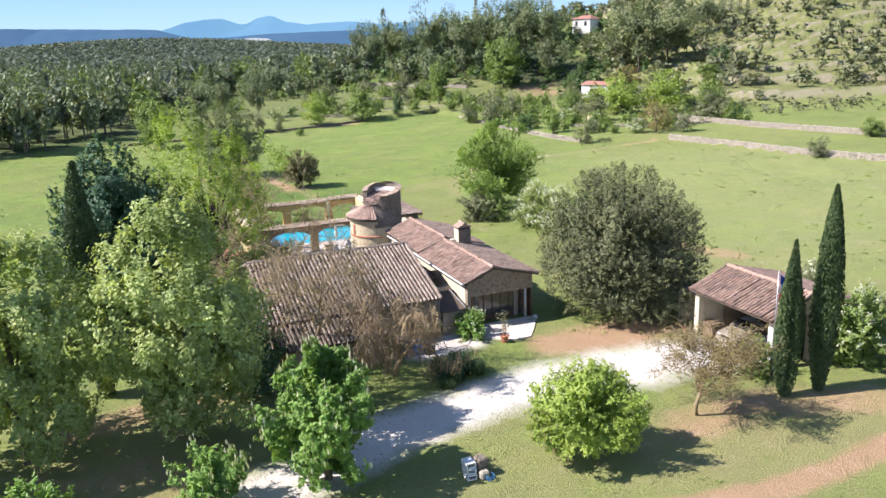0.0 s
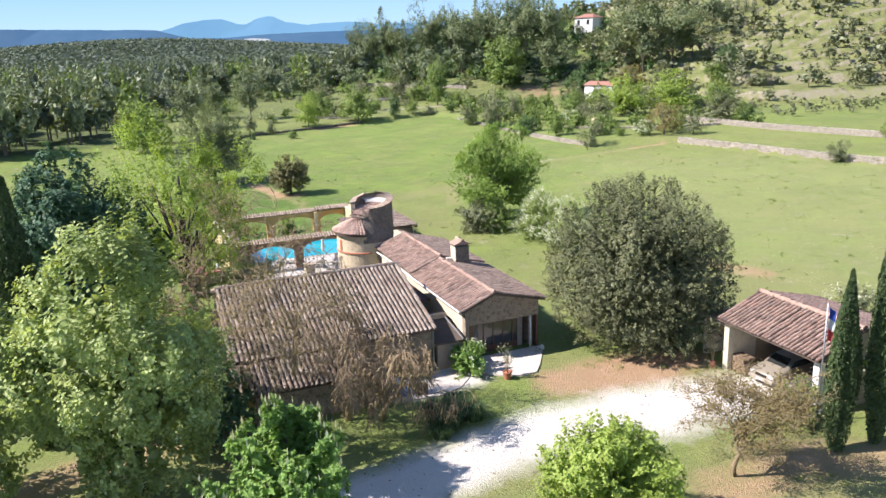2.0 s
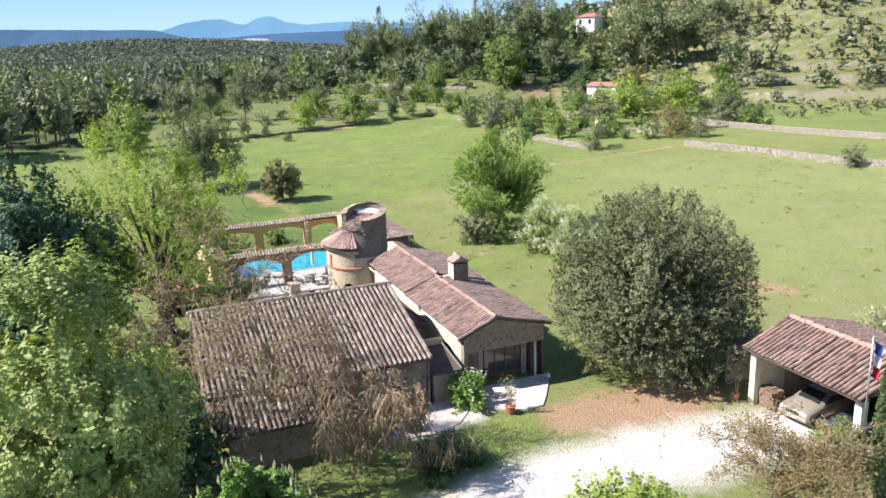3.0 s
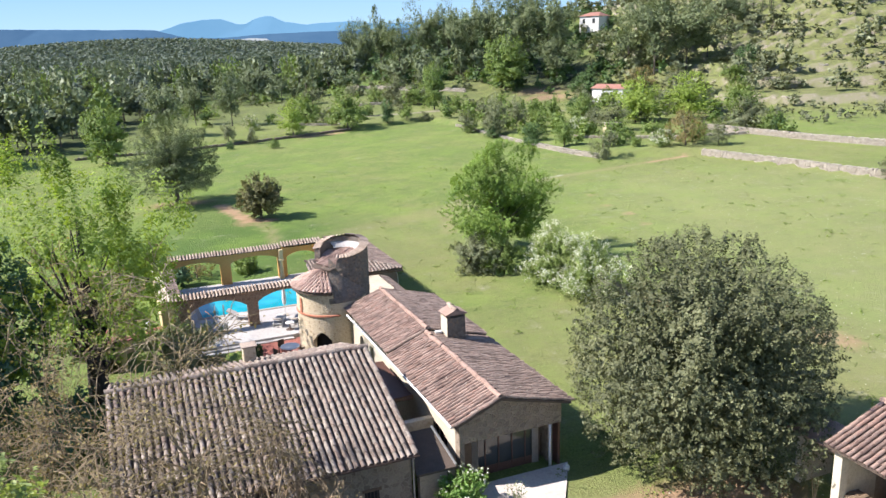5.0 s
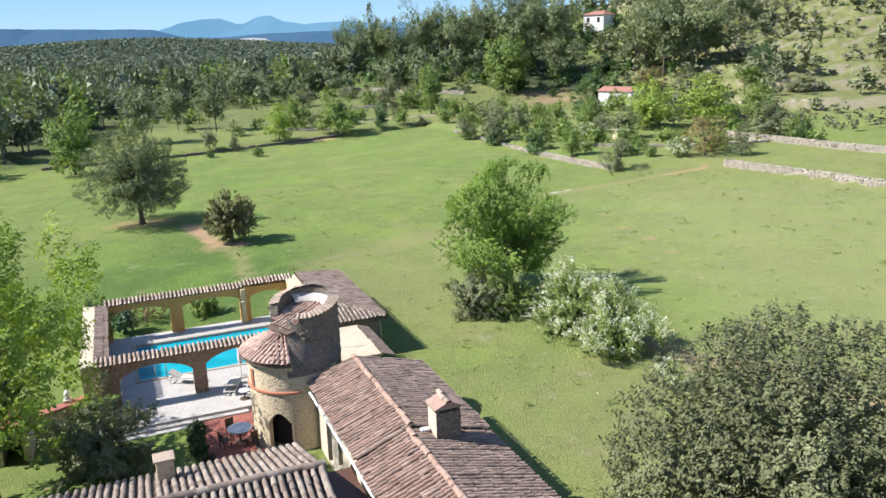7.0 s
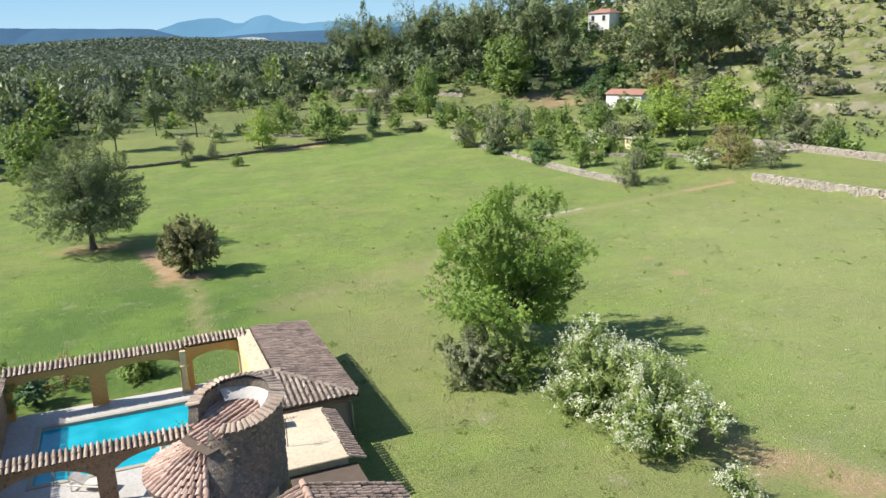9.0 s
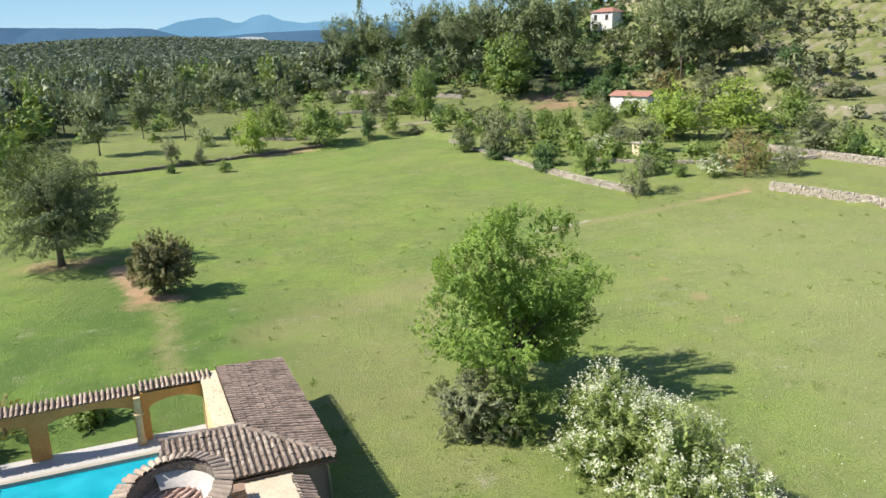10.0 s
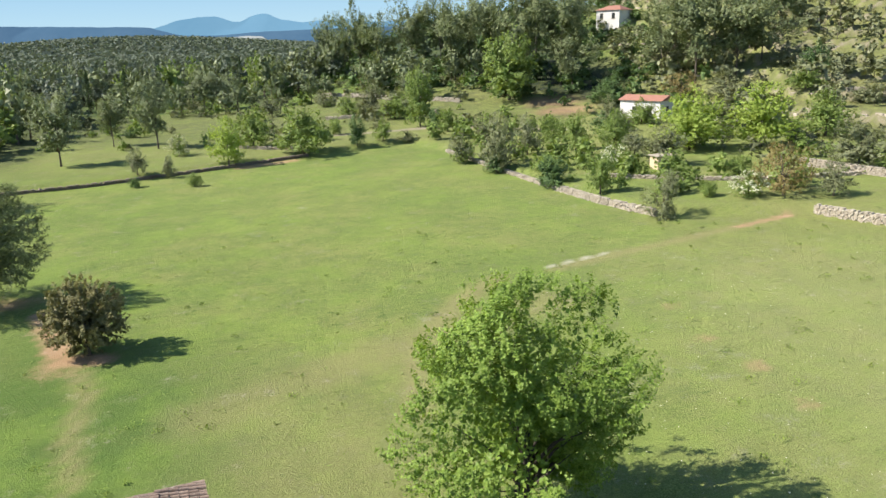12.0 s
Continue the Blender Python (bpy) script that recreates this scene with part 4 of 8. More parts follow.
make_tree("ivy_bush", 12.8, 62.0, 3.4, 4.6, 31, "blue", "dome", 0.0, 280, 0.6, 6500, 0.18, 0.5, 0.5, 0.1, 8, "bark_dark", label="dark ivy-like bush beside the barn", category="bush", lump=0.35)
make_tree("corner_vine", 18.4, 87.4, 3.6, 2.6, 32, "green", "dome", 0.05, 160, 0.5, 3600, 0.16, 0.5, 0.4, 0.08, 8, label="green creeper climbing the pool wall corner", category="bush", lump=0.35)
make_tree("rose_bush", 18.2, 75.2, 2.0, 2.4, 33, "green", "dome", 0.1, 120, 0.4, 2000, 0.14, 0.5, 0.35, 0.05, 8, label="climbing bush in front of the arcade", category="bush", lump=0.35)

for i, (bx, by) in enumerate(((22.85, 68.2), (22.75, 69.4), (22.7, 70.6), (22.75, 71.8))):
    make_tree("box_hedge", bx, by, 0.7, 0.95, 37 + i, "cypress", "round", 0.0, 80, 0.25, 1500, 0.1, 0.5, 0.14, 0.04, 3, "bark_dark", label="low dark clipped hedge beside the red terrace", category="hedge", group="terrace hedge", lump=0.15, gaps=0.2)
# Added bush: its dark leaves stand in for the shaded hollow by the barn.
make_tree("shade_bush", 13.2, 48.6, 4.6, 4.8, 47, "blue", "dome", 0.0, 320, 0.7, 7500, 0.17, 0.5, 0.5, 0.1, 8, "bark_dark", label="dark bush added to fill the shaded hollow under the bare trees", category="bush", lump=0.35)
make_tree("thorn_bush", 21.3, 90.8, 1.9, 3.4, 34, "rust", "dome", 0.0, 120, 0.6, 1700, 0.14, 0.5, 0.5, 0.06, 14, label="thin brown bush behind the pool wall", category="bush", inner=0.0)
make_tree("low_bush", 25.3, 90.6, 1.6, 3.2, 35, "green", "dome", 0.0, 160, 0.5, 3000, 0.14, 0.5, 0.4, 0.06, 6, "bark_dark", label="low spreading green bush behind the pool wall", category="bush", lump=0.35)
make_tree("hedge_bush", 19.9, 88.9, 2.4, 2.0, 36, "blue", "round", 0.0, 140, 0.4, 2800, 0.13, 0.5, 0.25, 0.06, 4, "bark_dark", label="dark clipped hedge behind the pool wall", category="bush", lump=0.12, gaps=0.2)


def cypress(x, y, h, w, seed, label, n=9000):
    rng = np.random.default_rng(seed)
    root = thing("cypress", (0, 0, 0), label, "cypress", "cypresses")
    bm = bmesh.new()
    tube(bm, [(0, 0, -0.1), (0, 0, h * 0.3), (0, 0, h * 0.9)], [0.16, 0.11, 0.02], 6)
    part("trunk", bm, M["bark_dark"], root)
    s = rng.random(n) ** 0.85
    a = rng.random(n) * math.tau
    flutes = waves(rng, 3.4)(np.stack([np.cos(a), np.sin(a), s * h / (3.0 * w)], -1))
    R = np.clip((s + 0.04) / 0.42, 0, 1) ** 0.45 * np.clip(1 - (np.clip(s - 0.42, 0, 1) / 0.6) ** 1.8, 0.02, 1) * w / 2
    rr = R * np.sqrt(rng.uniform(0.3, 1.1, n)) * np.clip(1 + 0.2 * flutes, 0.5, 1.35)
    c = np.stack([rr * np.cos(a), rr * np.sin(a), 0.1 + s * (h - 0.2)], -1)
    nor = np.stack([np.cos(a + 0.5 * flutes), np.sin(a + 0.5 * flutes), np.full(n, 0.1)], -1)
    V, F = leaves(rng, c, nor, min(0.2, w * 0.11), 0.4)
    t = V.reshape(n, 4, 3)
    mid = t.mean(1, keepdims=True)
    t[:, :, 2] = mid[:, :, 2] + (t[:, :, 2] - mid[:, :, 2]) * 1.7
    under(new("crown", mesh_of("crown", V, F, LEAF["cypress"])), root)
    root.location = (x, y, rest(x, y))


cypress(38.65, 34.4, 8.6, 1.3, 41, "slim dark green cypress beside the drive", 11000)
cypress(40.75, 34.1, 11.2, 1.45, 42, "tall slim dark green cypress beside the drive", 15000)
cypress(5.4, 51.2, 13.4, 2.1, 43, "tall dark cypress among the lawn trees", 13000)

for x, y, h in ((180.6, 207.3, 6.5), (182.0, 205.0, 7.2), (183.6, 203.0, 6.0), (185.2, 201.2, 7.0), (186.6, 199.4, 5.6)):
    cypress(x, y, h, 1.7, int(x), "far dark cypress on the hilltop", 700)

twig_tree("bare_tree", 17.0, 50.0, 11.6, 10.6, 51, "half-bare tree with tangled brown twigs over the barn", "rust", 2600, 0.2, bark="bark_twig", levels=5, droop=0.3, leaf_size=0.12, side=(0.4, -0.4))
twig_tree("bare_tree", 14.6, 52.6, 12.2, 8.8, 52, "half-bare tree with tangled brown twigs over the barn", "rust", 2200, 0.18, bark="bark_twig", levels=5, droop=0.25, leaf_size=0.13)
twig_tree("bare_tree", 19.6, 47.4, 6.4, 7.4, 58, "half-bare tree with arching pale twigs before the barn", "rust", 900, 0.2, levels=5, droop=0.7, leaf_size=0.11, side=(0.5, -0.2), thin=0.014)
make_tree("twiggy_shrub", 80.6, 120.2, 4.4, 3.8, 59, "olive", "dome", 0.0, 240, 0.8, 3200, 0.19, 0.35, 0.7, 0.08, 18, label="grey twiggy shrub at the end of the terrace wall", category="bush", lump=0.4, gaps=0.7, lift=1.0, inner=0.05)
twig_tree("bronze_tree", 33.2, 34.7, 5.0, 6.2, 54, "small tree with thin bronze spring leaves by the drive", "bronze", 12000, 0.09, bark="bark_twig", levels=5, leaf_size=0.1, thin=0.007)
twig_tree("bare_shrub", 21.0, 46.6, 5.2, 7.4, 55, "arching bare shrub with pale twigs before the barn", "rust", 900, 0.14, levels=5, droop=0.9, side=(0.4, -0.4), thin=0.012)


# trees of the meadow's edge: x, y, height, width, kind
def edge_template(kind, seed):
    # leaf, outline, foot of the crown, sprays, boughs, leaves, leaf size and shape, spray, trunk, limbs, bark, unevenness, gaps, inside
    spec = {
        "pine": ("pine", "umbrella", 0.26, 700, 1.0, 6500, 0.2, 0.5, 0.35, 0.10, 12, "bark", 0.3, 0.5, 0.25),
        "big_pine": ("hill_pine", "umbrella", 0.26, 800, 1.2, 9500, 0.135, 0.6, 0.35, 0.06, 16, "bark", 0.5, 0.85, 0.16),
        "green": ("green", "dome", 0.06, 700, 0.9, 6000, 0.19, 0.8, 0.35, 0.14, 10, "bark", 0.3, 0.5, 0.25),
        "lime": ("lime", "round", 0.06, 800, 0.8, 7500, 0.17, 0.8, 0.3, 0.12, 10, "bark", 0.2, 0.5, 0.25),
        "olive": ("olive", "dome", 0.08, 700, 0.9, 6000, 0.18, 0.7, 0.35, 0.12, 14, "bark", 0.3, 0.5, 0.2),
        "dark": ("dark_green", "dome", 0.03, 700, 0.9, 6000, 0.19, 0.8, 0.35, 0.14, 8, "bark_dark", 0.25, 0.45, 0.3),
        "rust": ("rust", "dome", 0.12, 500, 0.9, 4500, 0.17, 0.6, 0.45, 0.12, 16, "bark", 0.3, 0.5, 0.05),
        "white": ("green", "dome", 0.0, 500, 0.9, 4500, 0.18, 0.6, 0.4, 0.10, 6, "bark", 0.3, 0.5, 0.2),
    }[kind]
    lf, shape, c0, clumps, lobe, n, size, aspect, length, trunk, limbs, bark, lump, gaps, inner = spec
    extra = ("blossom", "blossom", 2200, 0.24, 0.6) if kind == "white" else None
    names = {"pine": "pine_tree", "big_pine": "pine_tree", "green": "edge_tree", "lime": "edge_tree", "olive": "olive_tree", "dark": "dark_tree", "rust": "bronze_tree", "white": "flowering_tree"}
    labels = {"pine": "pine with a bare trunk at the meadow's edge", "big_pine": "tall pine on the wooded hill", "green": "mid green leafy tree at the meadow's edge",
              "lime": "bright yellow-green tree on the terrace", "olive": "grey-green olive-like tree at the meadow's edge", "dark": "dark green dense tree at the meadow's edge",
              "rust": "thin bronze-leaved tree on the terrace", "white": "bush covered in white blossom at the meadow's edge"}
    # built 6 m high and 6 m wide, then scaled to its place
    return make_tree(names[kind], 0, 0, 6.0, 6.0, seed, lf, shape, c0, clumps, lobe, n, size, aspect, length, trunk, limbs, bark, label=labels[kind], category="tree", group="trees of the meadow edge", extra=extra, z=0, apart=False, inner=inner, lump=lump, gaps=gaps, lift=0.5, corners=3)


EDGE = [
    (25.9, 190.1, 10.0, 7.7, "pine"),
    (33.5, 208.8, 8.4, 5.3, "pine"),
    (40.3, 201.2, 10.9, 7.8, "pine"),
    (55.1, 263.3, 9.6, 9.9, "pine"),
    (14.9, 164.4, 9.6, 8.4, "green"),
    (36.0, 176.3, 3.8, 2.9, "olive"),
    (39.9, 174.8, 3.2, 2.1, "olive"),
    (48.6, 178.7, 6.7, 4.8, "lime"),
    (54.4, 191.1, 6.0, 5.6, "green"),
    (60.4, 181.5, 7.6, 7.7, "green"),
    (69.7, 197.0, 3.0, 2.7, "green"),
    (69.4, 183.1, 4.9, 3.0, "dark"),
    (84.3, 206.4, 4.9, 5.9, "green"),
    (85.3, 196.3, 10.9, 5.6, "green"),
    (81.7, 213.4, 7.3, 5.8, "olive"),
    (42.7, 190.2, 3.2, 3.2, "white"),
    (36.6, 220.2, 1.9, 2.6, "dark"),
    (19.1, 233.1, 8.7, 5.6, "pine"),
    (16.9, 225.8, 5.9, 3.8, "dark"),
    (77.0, 233.7, 3.7, 4.5, "olive"),
    (65.2, 231.3, 4.3, 5.1, "olive"),
    (86.8, 192.6, 3.6, 2.8, "dark"),
    (11.0, 252.3, 10.5, 7.9, "green"),
    (78.0, 217.3, 3.7, 4.1, "green"),
    (74.3, 184.6, 3.6, 2.8, "green"),
    (31.2, 352.9, 5.5, 10.1, "pine"),
    (42.4, 166.2, 1.8, 1.8, "green"),
    (35.3, 170.1, 1.5, 1.8, "dark"),
    (59.3, 264.3, 7.3, 7.5, "pine"),
    (49.0, 275.2, 5.0, 5.2, "green"),
    (78.4, 184.2, 2.0, 3.4, "olive"),
    (109.9, 208.7, 13.9, 13.4, "green"),
    (77.3, 160.0, 4.5, 3.6, "olive"),
    (78.3, 150.8, 7.7, 5.4, "olive"),
    (85.8, 156.6, 5.4, 3.6, "olive"),
    (79.2, 138.6, 3.8, 4.2, "dark"),
    (78.0, 160.2, 3.7, 2.9, "green"),
    (80.4, 130.6, 4.3, 3.0, "green"),
    (89.4, 140.7, 2.8, 3.8, "white"),
    (103.6, 163.6, 4.2, 5.3, "dark"),
    (125.2, 194.3, 5.6, 7.4, "dark"),
    (95.5, 139.6, 5.1, 5.8, "olive"),
    (104.9, 146.4, 8.2, 9.4, "lime"),
    (113.9, 142.9, 8.1, 8.9, "lime"),
    (127.3, 144.4, 6.3, 6.9, "green"),
    (110.6, 124.5, 5.5, 7.5, "olive"),
    (98.0, 129.4, 2.3, 3.8, "green"),
    (94.0, 118.9, 5.8, 6.0, "rust"),
    (91.0, 120.4, 2.5, 3.7, "white"),
    (97.6, 116.1, 3.9, 3.3, "olive"),
    (85.3, 125.4, 2.6, 2.5, "olive"),
    (111.8, 119.2, 3.2, 3.0, "dark"),
    (151.6, 169.8, 4.8, 5.6, "dark"),
    (147.3, 154.6, 3.6, 6.2, "olive"),
    (143.9, 164.4, 3.7, 5.9, "green"),
    (137.1, 176.0, 4.6, 8.1, "olive"),
    (92.4, 161.4, 4.0, 3.0, "green"),
    (93.3, 156.3, 5.3, 3.4, "green"),
    (86.9, 187.2, 4.1, 3.6, "green"),
    (86.1, 171.6, 4.2, 3.7, "olive"),
    (153.2, 178.9, 3.2, 5.2, "olive"),
    (88.0, 122.7, 1.6, 2.1, "green"),
    (131.9, 182.0, 5.6, 7.0, "rust"),
    (111.9, 120.5, 4.0, 3.5, "green"),
    (78.2, 150.9, 3.3, 3.3, "dark"),
    (93.2, 286.2, 17.1, 12.2, "big_pine"),
    (94.4, 261.4, 18.5, 15.0, "big_pine"),
    (104.7, 251.6, 18.4, 12.8, "big_pine"),
    (110.2, 245.7, 16.9, 10.8, "big_pine"),
    (113.7, 236.3, 18.5, 14.1, "big_pine"),
    (119.6, 222.8, 22.0, 17.0, "big_pine"),
    (125.7, 214.9, 22.0, 17.0, "big_pine"),
    (142.0, 237.4, 14.9, 9.5, "big_pine"),
    (139.5, 197.8, 13.0, 14.2, "big_pine"),
    (139.7, 187.6, 18.2, 17.0, "big_pine"),
    (145.3, 182.8, 17.3, 17.0, "big_pine"),
    (152.1, 183.5, 10.2, 12.1, "big_pine"),
    (119.1, 235.2, 18.6, 12.3, "big_pine"),
    (96.0, 249.5, 14.7, 10.8, "big_pine"),
    (169.7, 197.0, 11.0, 13.1, "big_pine"),
    (134.8, 242.2, 20.2, 16.6, "big_pine"),
    (95.2, 279.1, 14.3, 9.9, "big_pine"),
    (147.8, 204.4, 16.5, 14.7, "big_pine"),
    (151.4, 196.1, 15.7, 14.3, "big_pine"),
    (107.6, 231.2, 16.4, 10.3, "big_pine"),
    (125.4, 209.6, 13.6, 10.5, "big_pine"),
    (99.5, 156.0, 5.0, 4.5, "green"),
    (102.6, 159.6, 4.6, 4.6, "olive"),
    (107.5, 149.5, 3.2, 3.4, "olive"),
    (96.5, 147.0, 3.4, 3.4, "olive"),
    (117.0, 173.5, 4.2, 5.0, "green"),
    (113.8, 178.5, 4.6, 4.6, "olive"),
]
templates = {}
turns = np.random.default_rng(5)
for i, (x, y, h, w, kind) in enumerate(EDGE):
    key = (kind, i % (3 if kind in ("big_pine", "green", "olive") else 2))
    m = Matrix.LocRotScale((x, y, rest(x, y) - 0.05), Euler((0, 0, turns.uniform(0, 6.28))), (w / 5.4, w / 5.4, h / 6))
    if key not in templates:
        templates[key] = edge_template(kind, 100 + i)
        templates[key].matrix_basis = m
    else:
        c = copy_thing(templates[key], Matrix())
        c.matrix_basis = m

spires = [(29.3, 280.1, 9.3, 1.5), (37.8, 268.1, 9.6, 1.9), (76.4, 342.6, 9.8, 1.6), (97.0, 662.9, 9.2, 2.8)]
for x, y, h, w in spires:
    cypress(x, y, h + 1.5, w * 1.2, int(x * 7) % 97 + 60, "far dark cypress at the edge of the wood", 2600)


# ---- woodland and scrub that nobody could count ----
def scatter(name, spots, leaf_mat, per, label, category, seed, size=0.1, trunks=True, shape="umbrella", inner=0.25):
    """Many far trees in one mesh: spots are x, y, height, width. Six crowns, turned and scaled from tree to tree."""
    rng = np.random.default_rng(seed)
    crowns = []
    for _ in range(6):
        sp = sprays_in(rng, shape, 0.22 if trunks else 0.0, 1.0, 0.5, max(6, per // 6), 0.17, 0.3, 0.4)
        crowns.append(foliage(rng, sp, per, 0.06, size, 0.8, inner, 3))
    allV, allF, off = [], [], 0
    tv, tf, toff = [], [], 0
    at = np.array(spots)
    zs = height(at[:, 0], at[:, 1])
    for (x, y, h, w), z in zip(spots, zs):
        V, F = crowns[rng.integers(0, 6)]
        a = rng.random() * math.tau
        c, q = math.cos(a) * w, math.sin(a) * w
        allV.append(np.stack([V[:, 0] * c - V[:, 1] * q + x, V[:, 0] * q + V[:, 1] * c + y, V[:, 2] * h + z], -1))
        allF.append(F + off)
        off += len(V)
        if trunks:
            r = 0.02 * h
            q = np.array([(a * r * s, b * r * s, t) for t, s in ((-0.2, 1.2), (h * 0.75, 0.3)) for a, b in ((1, 0), (-0.5, 0.87), (-0.5, -0.87))]) + np.array([x, y, z])
            tv.append(q)
            tf.append(np.array([(0, 1, 4, 3), (1, 2, 5, 4), (2, 0, 3, 5)]) + toff)
            toff += 6
    root = thing(name, (0, 0, 0), label, category, kind="stuff")
    under(new("crowns", mesh_of("crowns", np.concatenate(allV), np.concatenate(allF), LEAF[leaf_mat])), root, kind="stuff")
    if trunks:
        under(new("trunks", mesh_of("trunks", np.concatenate(tv), np.concatenate(tf), M["bark"])), root, kind="stuff")


def forest_spots():
    rng = np.random.default_rng(77)
    near, far = [], []
    for _ in range(4600):
        v = 130 + 900 * rng.random() ** 1.7
        u = rng.uniform(-0.62, -0.02) * v - 10
        x, y = place(u, v)
        if beyond(np.array(x), np.array(y)) < 1:
            continue
        if (v < 275 and u > -62) or (v < 262 and rng.random() < 0.6):
            continue
        if any(abs((x - 33) * (b - 58) - (y - 58) * (a - 33)) / math.hypot(a - 33, b - 58) < 3.4 and -140 < math.hypot(x - 33, y - 58) - math.hypot(a - 33, b - 58) < 5 for a, b, _, _ in spires):
            continue
        if v < 330:
            near.append((x, y, rng.uniform(5.5, 12.5), 7.2 * rng.uniform(0.75, 1.25)))
        else:
            far.append((x, y, rng.uniform(6.5, 13.0), 9.5 * rng.uniform(0.8, 1.3)))
    return near[:500], far


near_wood, far_wood = forest_spots()
scatter("lime_wood", near_wood[: len(near_wood) // 7], "green", 480, "fresh green broadleaf trees in the wood", "wood", 9, 0.09, shape="dome")
near_wood = near_wood[len(near_wood) // 7:]
scatter("pine_wood", near_wood[: len(near_wood) * 3 // 5], "pine", 480, "grey-green pine wood beyond the meadow", "wood", 1, 0.09)
scatter("oak_wood", near_wood[len(near_wood) * 3 // 5:], "wood", 480, "mixed oak wood beyond the meadow", "wood", 2, 0.09, shape="dome")
scatter("far_wood", far_wood, "wood", 110, "wooded valley reaching to the far hills", "wood", 3, 0.15, False, "dome")


def far_hill_spots():
    rng = np.random.default_rng(76)
    out = []
    while len(out) < 9000:
        v = rng.uniform(1000, 2050)
        u = rng.uniform(-0.66, 0.02) * v
        x, y = place(u, v)
        out.append((x, y, rng.uniform(4, 8), rng.uniform(7, 12)))
    return out


scatter("far_hill_wood", far_hill_spots(), "wood", 8, "dark woods on the far low hills", "wood", 8, 0.5, False, "dome", 0.2)


def hill_spots():
    rng = np.random.default_rng(78)
    shrubs, olives, scrub = [], [], []
    while len(shrubs) < 3000:
        v, u = rng.uniform(160, 335), rng.uniform(45, 200)
        x, y = place(u, v)
        if noise.noise((x / 14, y / 14, 0.3)) < rng.uniform(-0.55, 0.3):
            continue
        s = 0.35 + 2.3 * rng.random() ** 2.4
        shrubs.append((x, y, s, s * rng.uniform(1.0, 1.6)))
    while len(olives) < 420:
        v, u = rng.uniform(185, 335), rng.uniform(50, 200)
        x, y = place(u, v)
        s = rng.uniform(2.4, 5.4)
        olives.append((x, y, s, s * rng.uniform(0.9, 1.4)))
    while len(scrub) < 480:
        v, u = rng.uniform(195, 330), rng.uniform(-45, 62)
        x, y = place(u, v)
        if beyond(np.array(x), np.array(y)) < 3 or v < min(252 - 0.9 * u, 278):
            continue
        s = rng.uniform(1.5, 4.8)
        scrub.append((x, y, s, s * rng.uniform(0.9, 1.3)))
    return shrubs, olives, scrub


shrubs, olives, scrub = hill_spots()


def thicket_spots():
    rng = np.random.default_rng(80)
    out = []
    while len(out) < 125:
        u, v = rng.uniform(2, 60), rng.uniform(148, 205)
        x, y = place(u, v)
        d = float(beyond(np.array(x), np.array(y)))
        if d < 1.2 or (d > 9 and rng.random() < 0.55) or math.hypot(x - 105, y - 157) < 9:
            continue
        s = rng.uniform(1.0, 3.4)
        out.append((x, y, s, s * rng.uniform(0.8, 1.2)))
    return out


thicket = thicket_spots()


def clearing_spots():
    """Scrub and young trees in the old terraces between the meadow and the wood."""
    rng = np.random.default_rng(85)
    low, tall = [], []
    while len(low) < 300:
        u, v = rng.uniform(-75, 32), rng.uniform(200, 282)
        x, y = place(u, v)
        if float(beyond(np.array(x), np.array(y))) < 9 or noise.noise((x / 11, y / 11, 2.3)) < rng.uniform(-0.35, 0.25) or math.hypot(x - 115, y - 199) < 11:
            continue
        s = 0.8 + 3.0 * rng.random() ** 1.6
        low.append((x, y, s, s * rng.uniform(0.9, 1.5)))
        if rng.random() < 0.13 and v > 238 and min(math.hypot(x - a, y - b) for a, b, _, _ in spires) > 6:
            tall.append((x + 2, y, rng.uniform(5, 9), rng.uniform(4.5, 7)))
    return low, tall


low_scrub, young_trees = clearing_spots()
scatter("clearing_scrub", low_scrub[::2], "olive", 150, "grey-green scrub on the old terraces", "scrub", 11, 0.13, False, "dome")
scatter("clearing_bushes", low_scrub[1::2], "green", 170, "leafy bushes on the old terraces", "scrub", 12, 0.13, False, "dome")
scatter("young_pines", young_trees, "pine", 420, "young pines before the wood", "wood", 13, 0.09)
scatter("hillside_scrub", shrubs, "scrub", 56, "grey-green scrub on the terraced hillside", "scrub", 4, 0.18, False, "dome", 0.2)
scatter("terrace_thicket", thicket, "green", 260, "leafy thicket along the meadow's edge", "scrub", 7, 0.12, False, "dome")
scatter("hillside_olives", olives, "olive", 180, "olive trees on the stony terraces", "wood", 5, 0.14, True, "dome")
scatter("hill_undergrowth", scrub, "dark_green", 150, "leafy undergrowth on the wooded hill", "scrub", 6, 0.14, False, "dome")


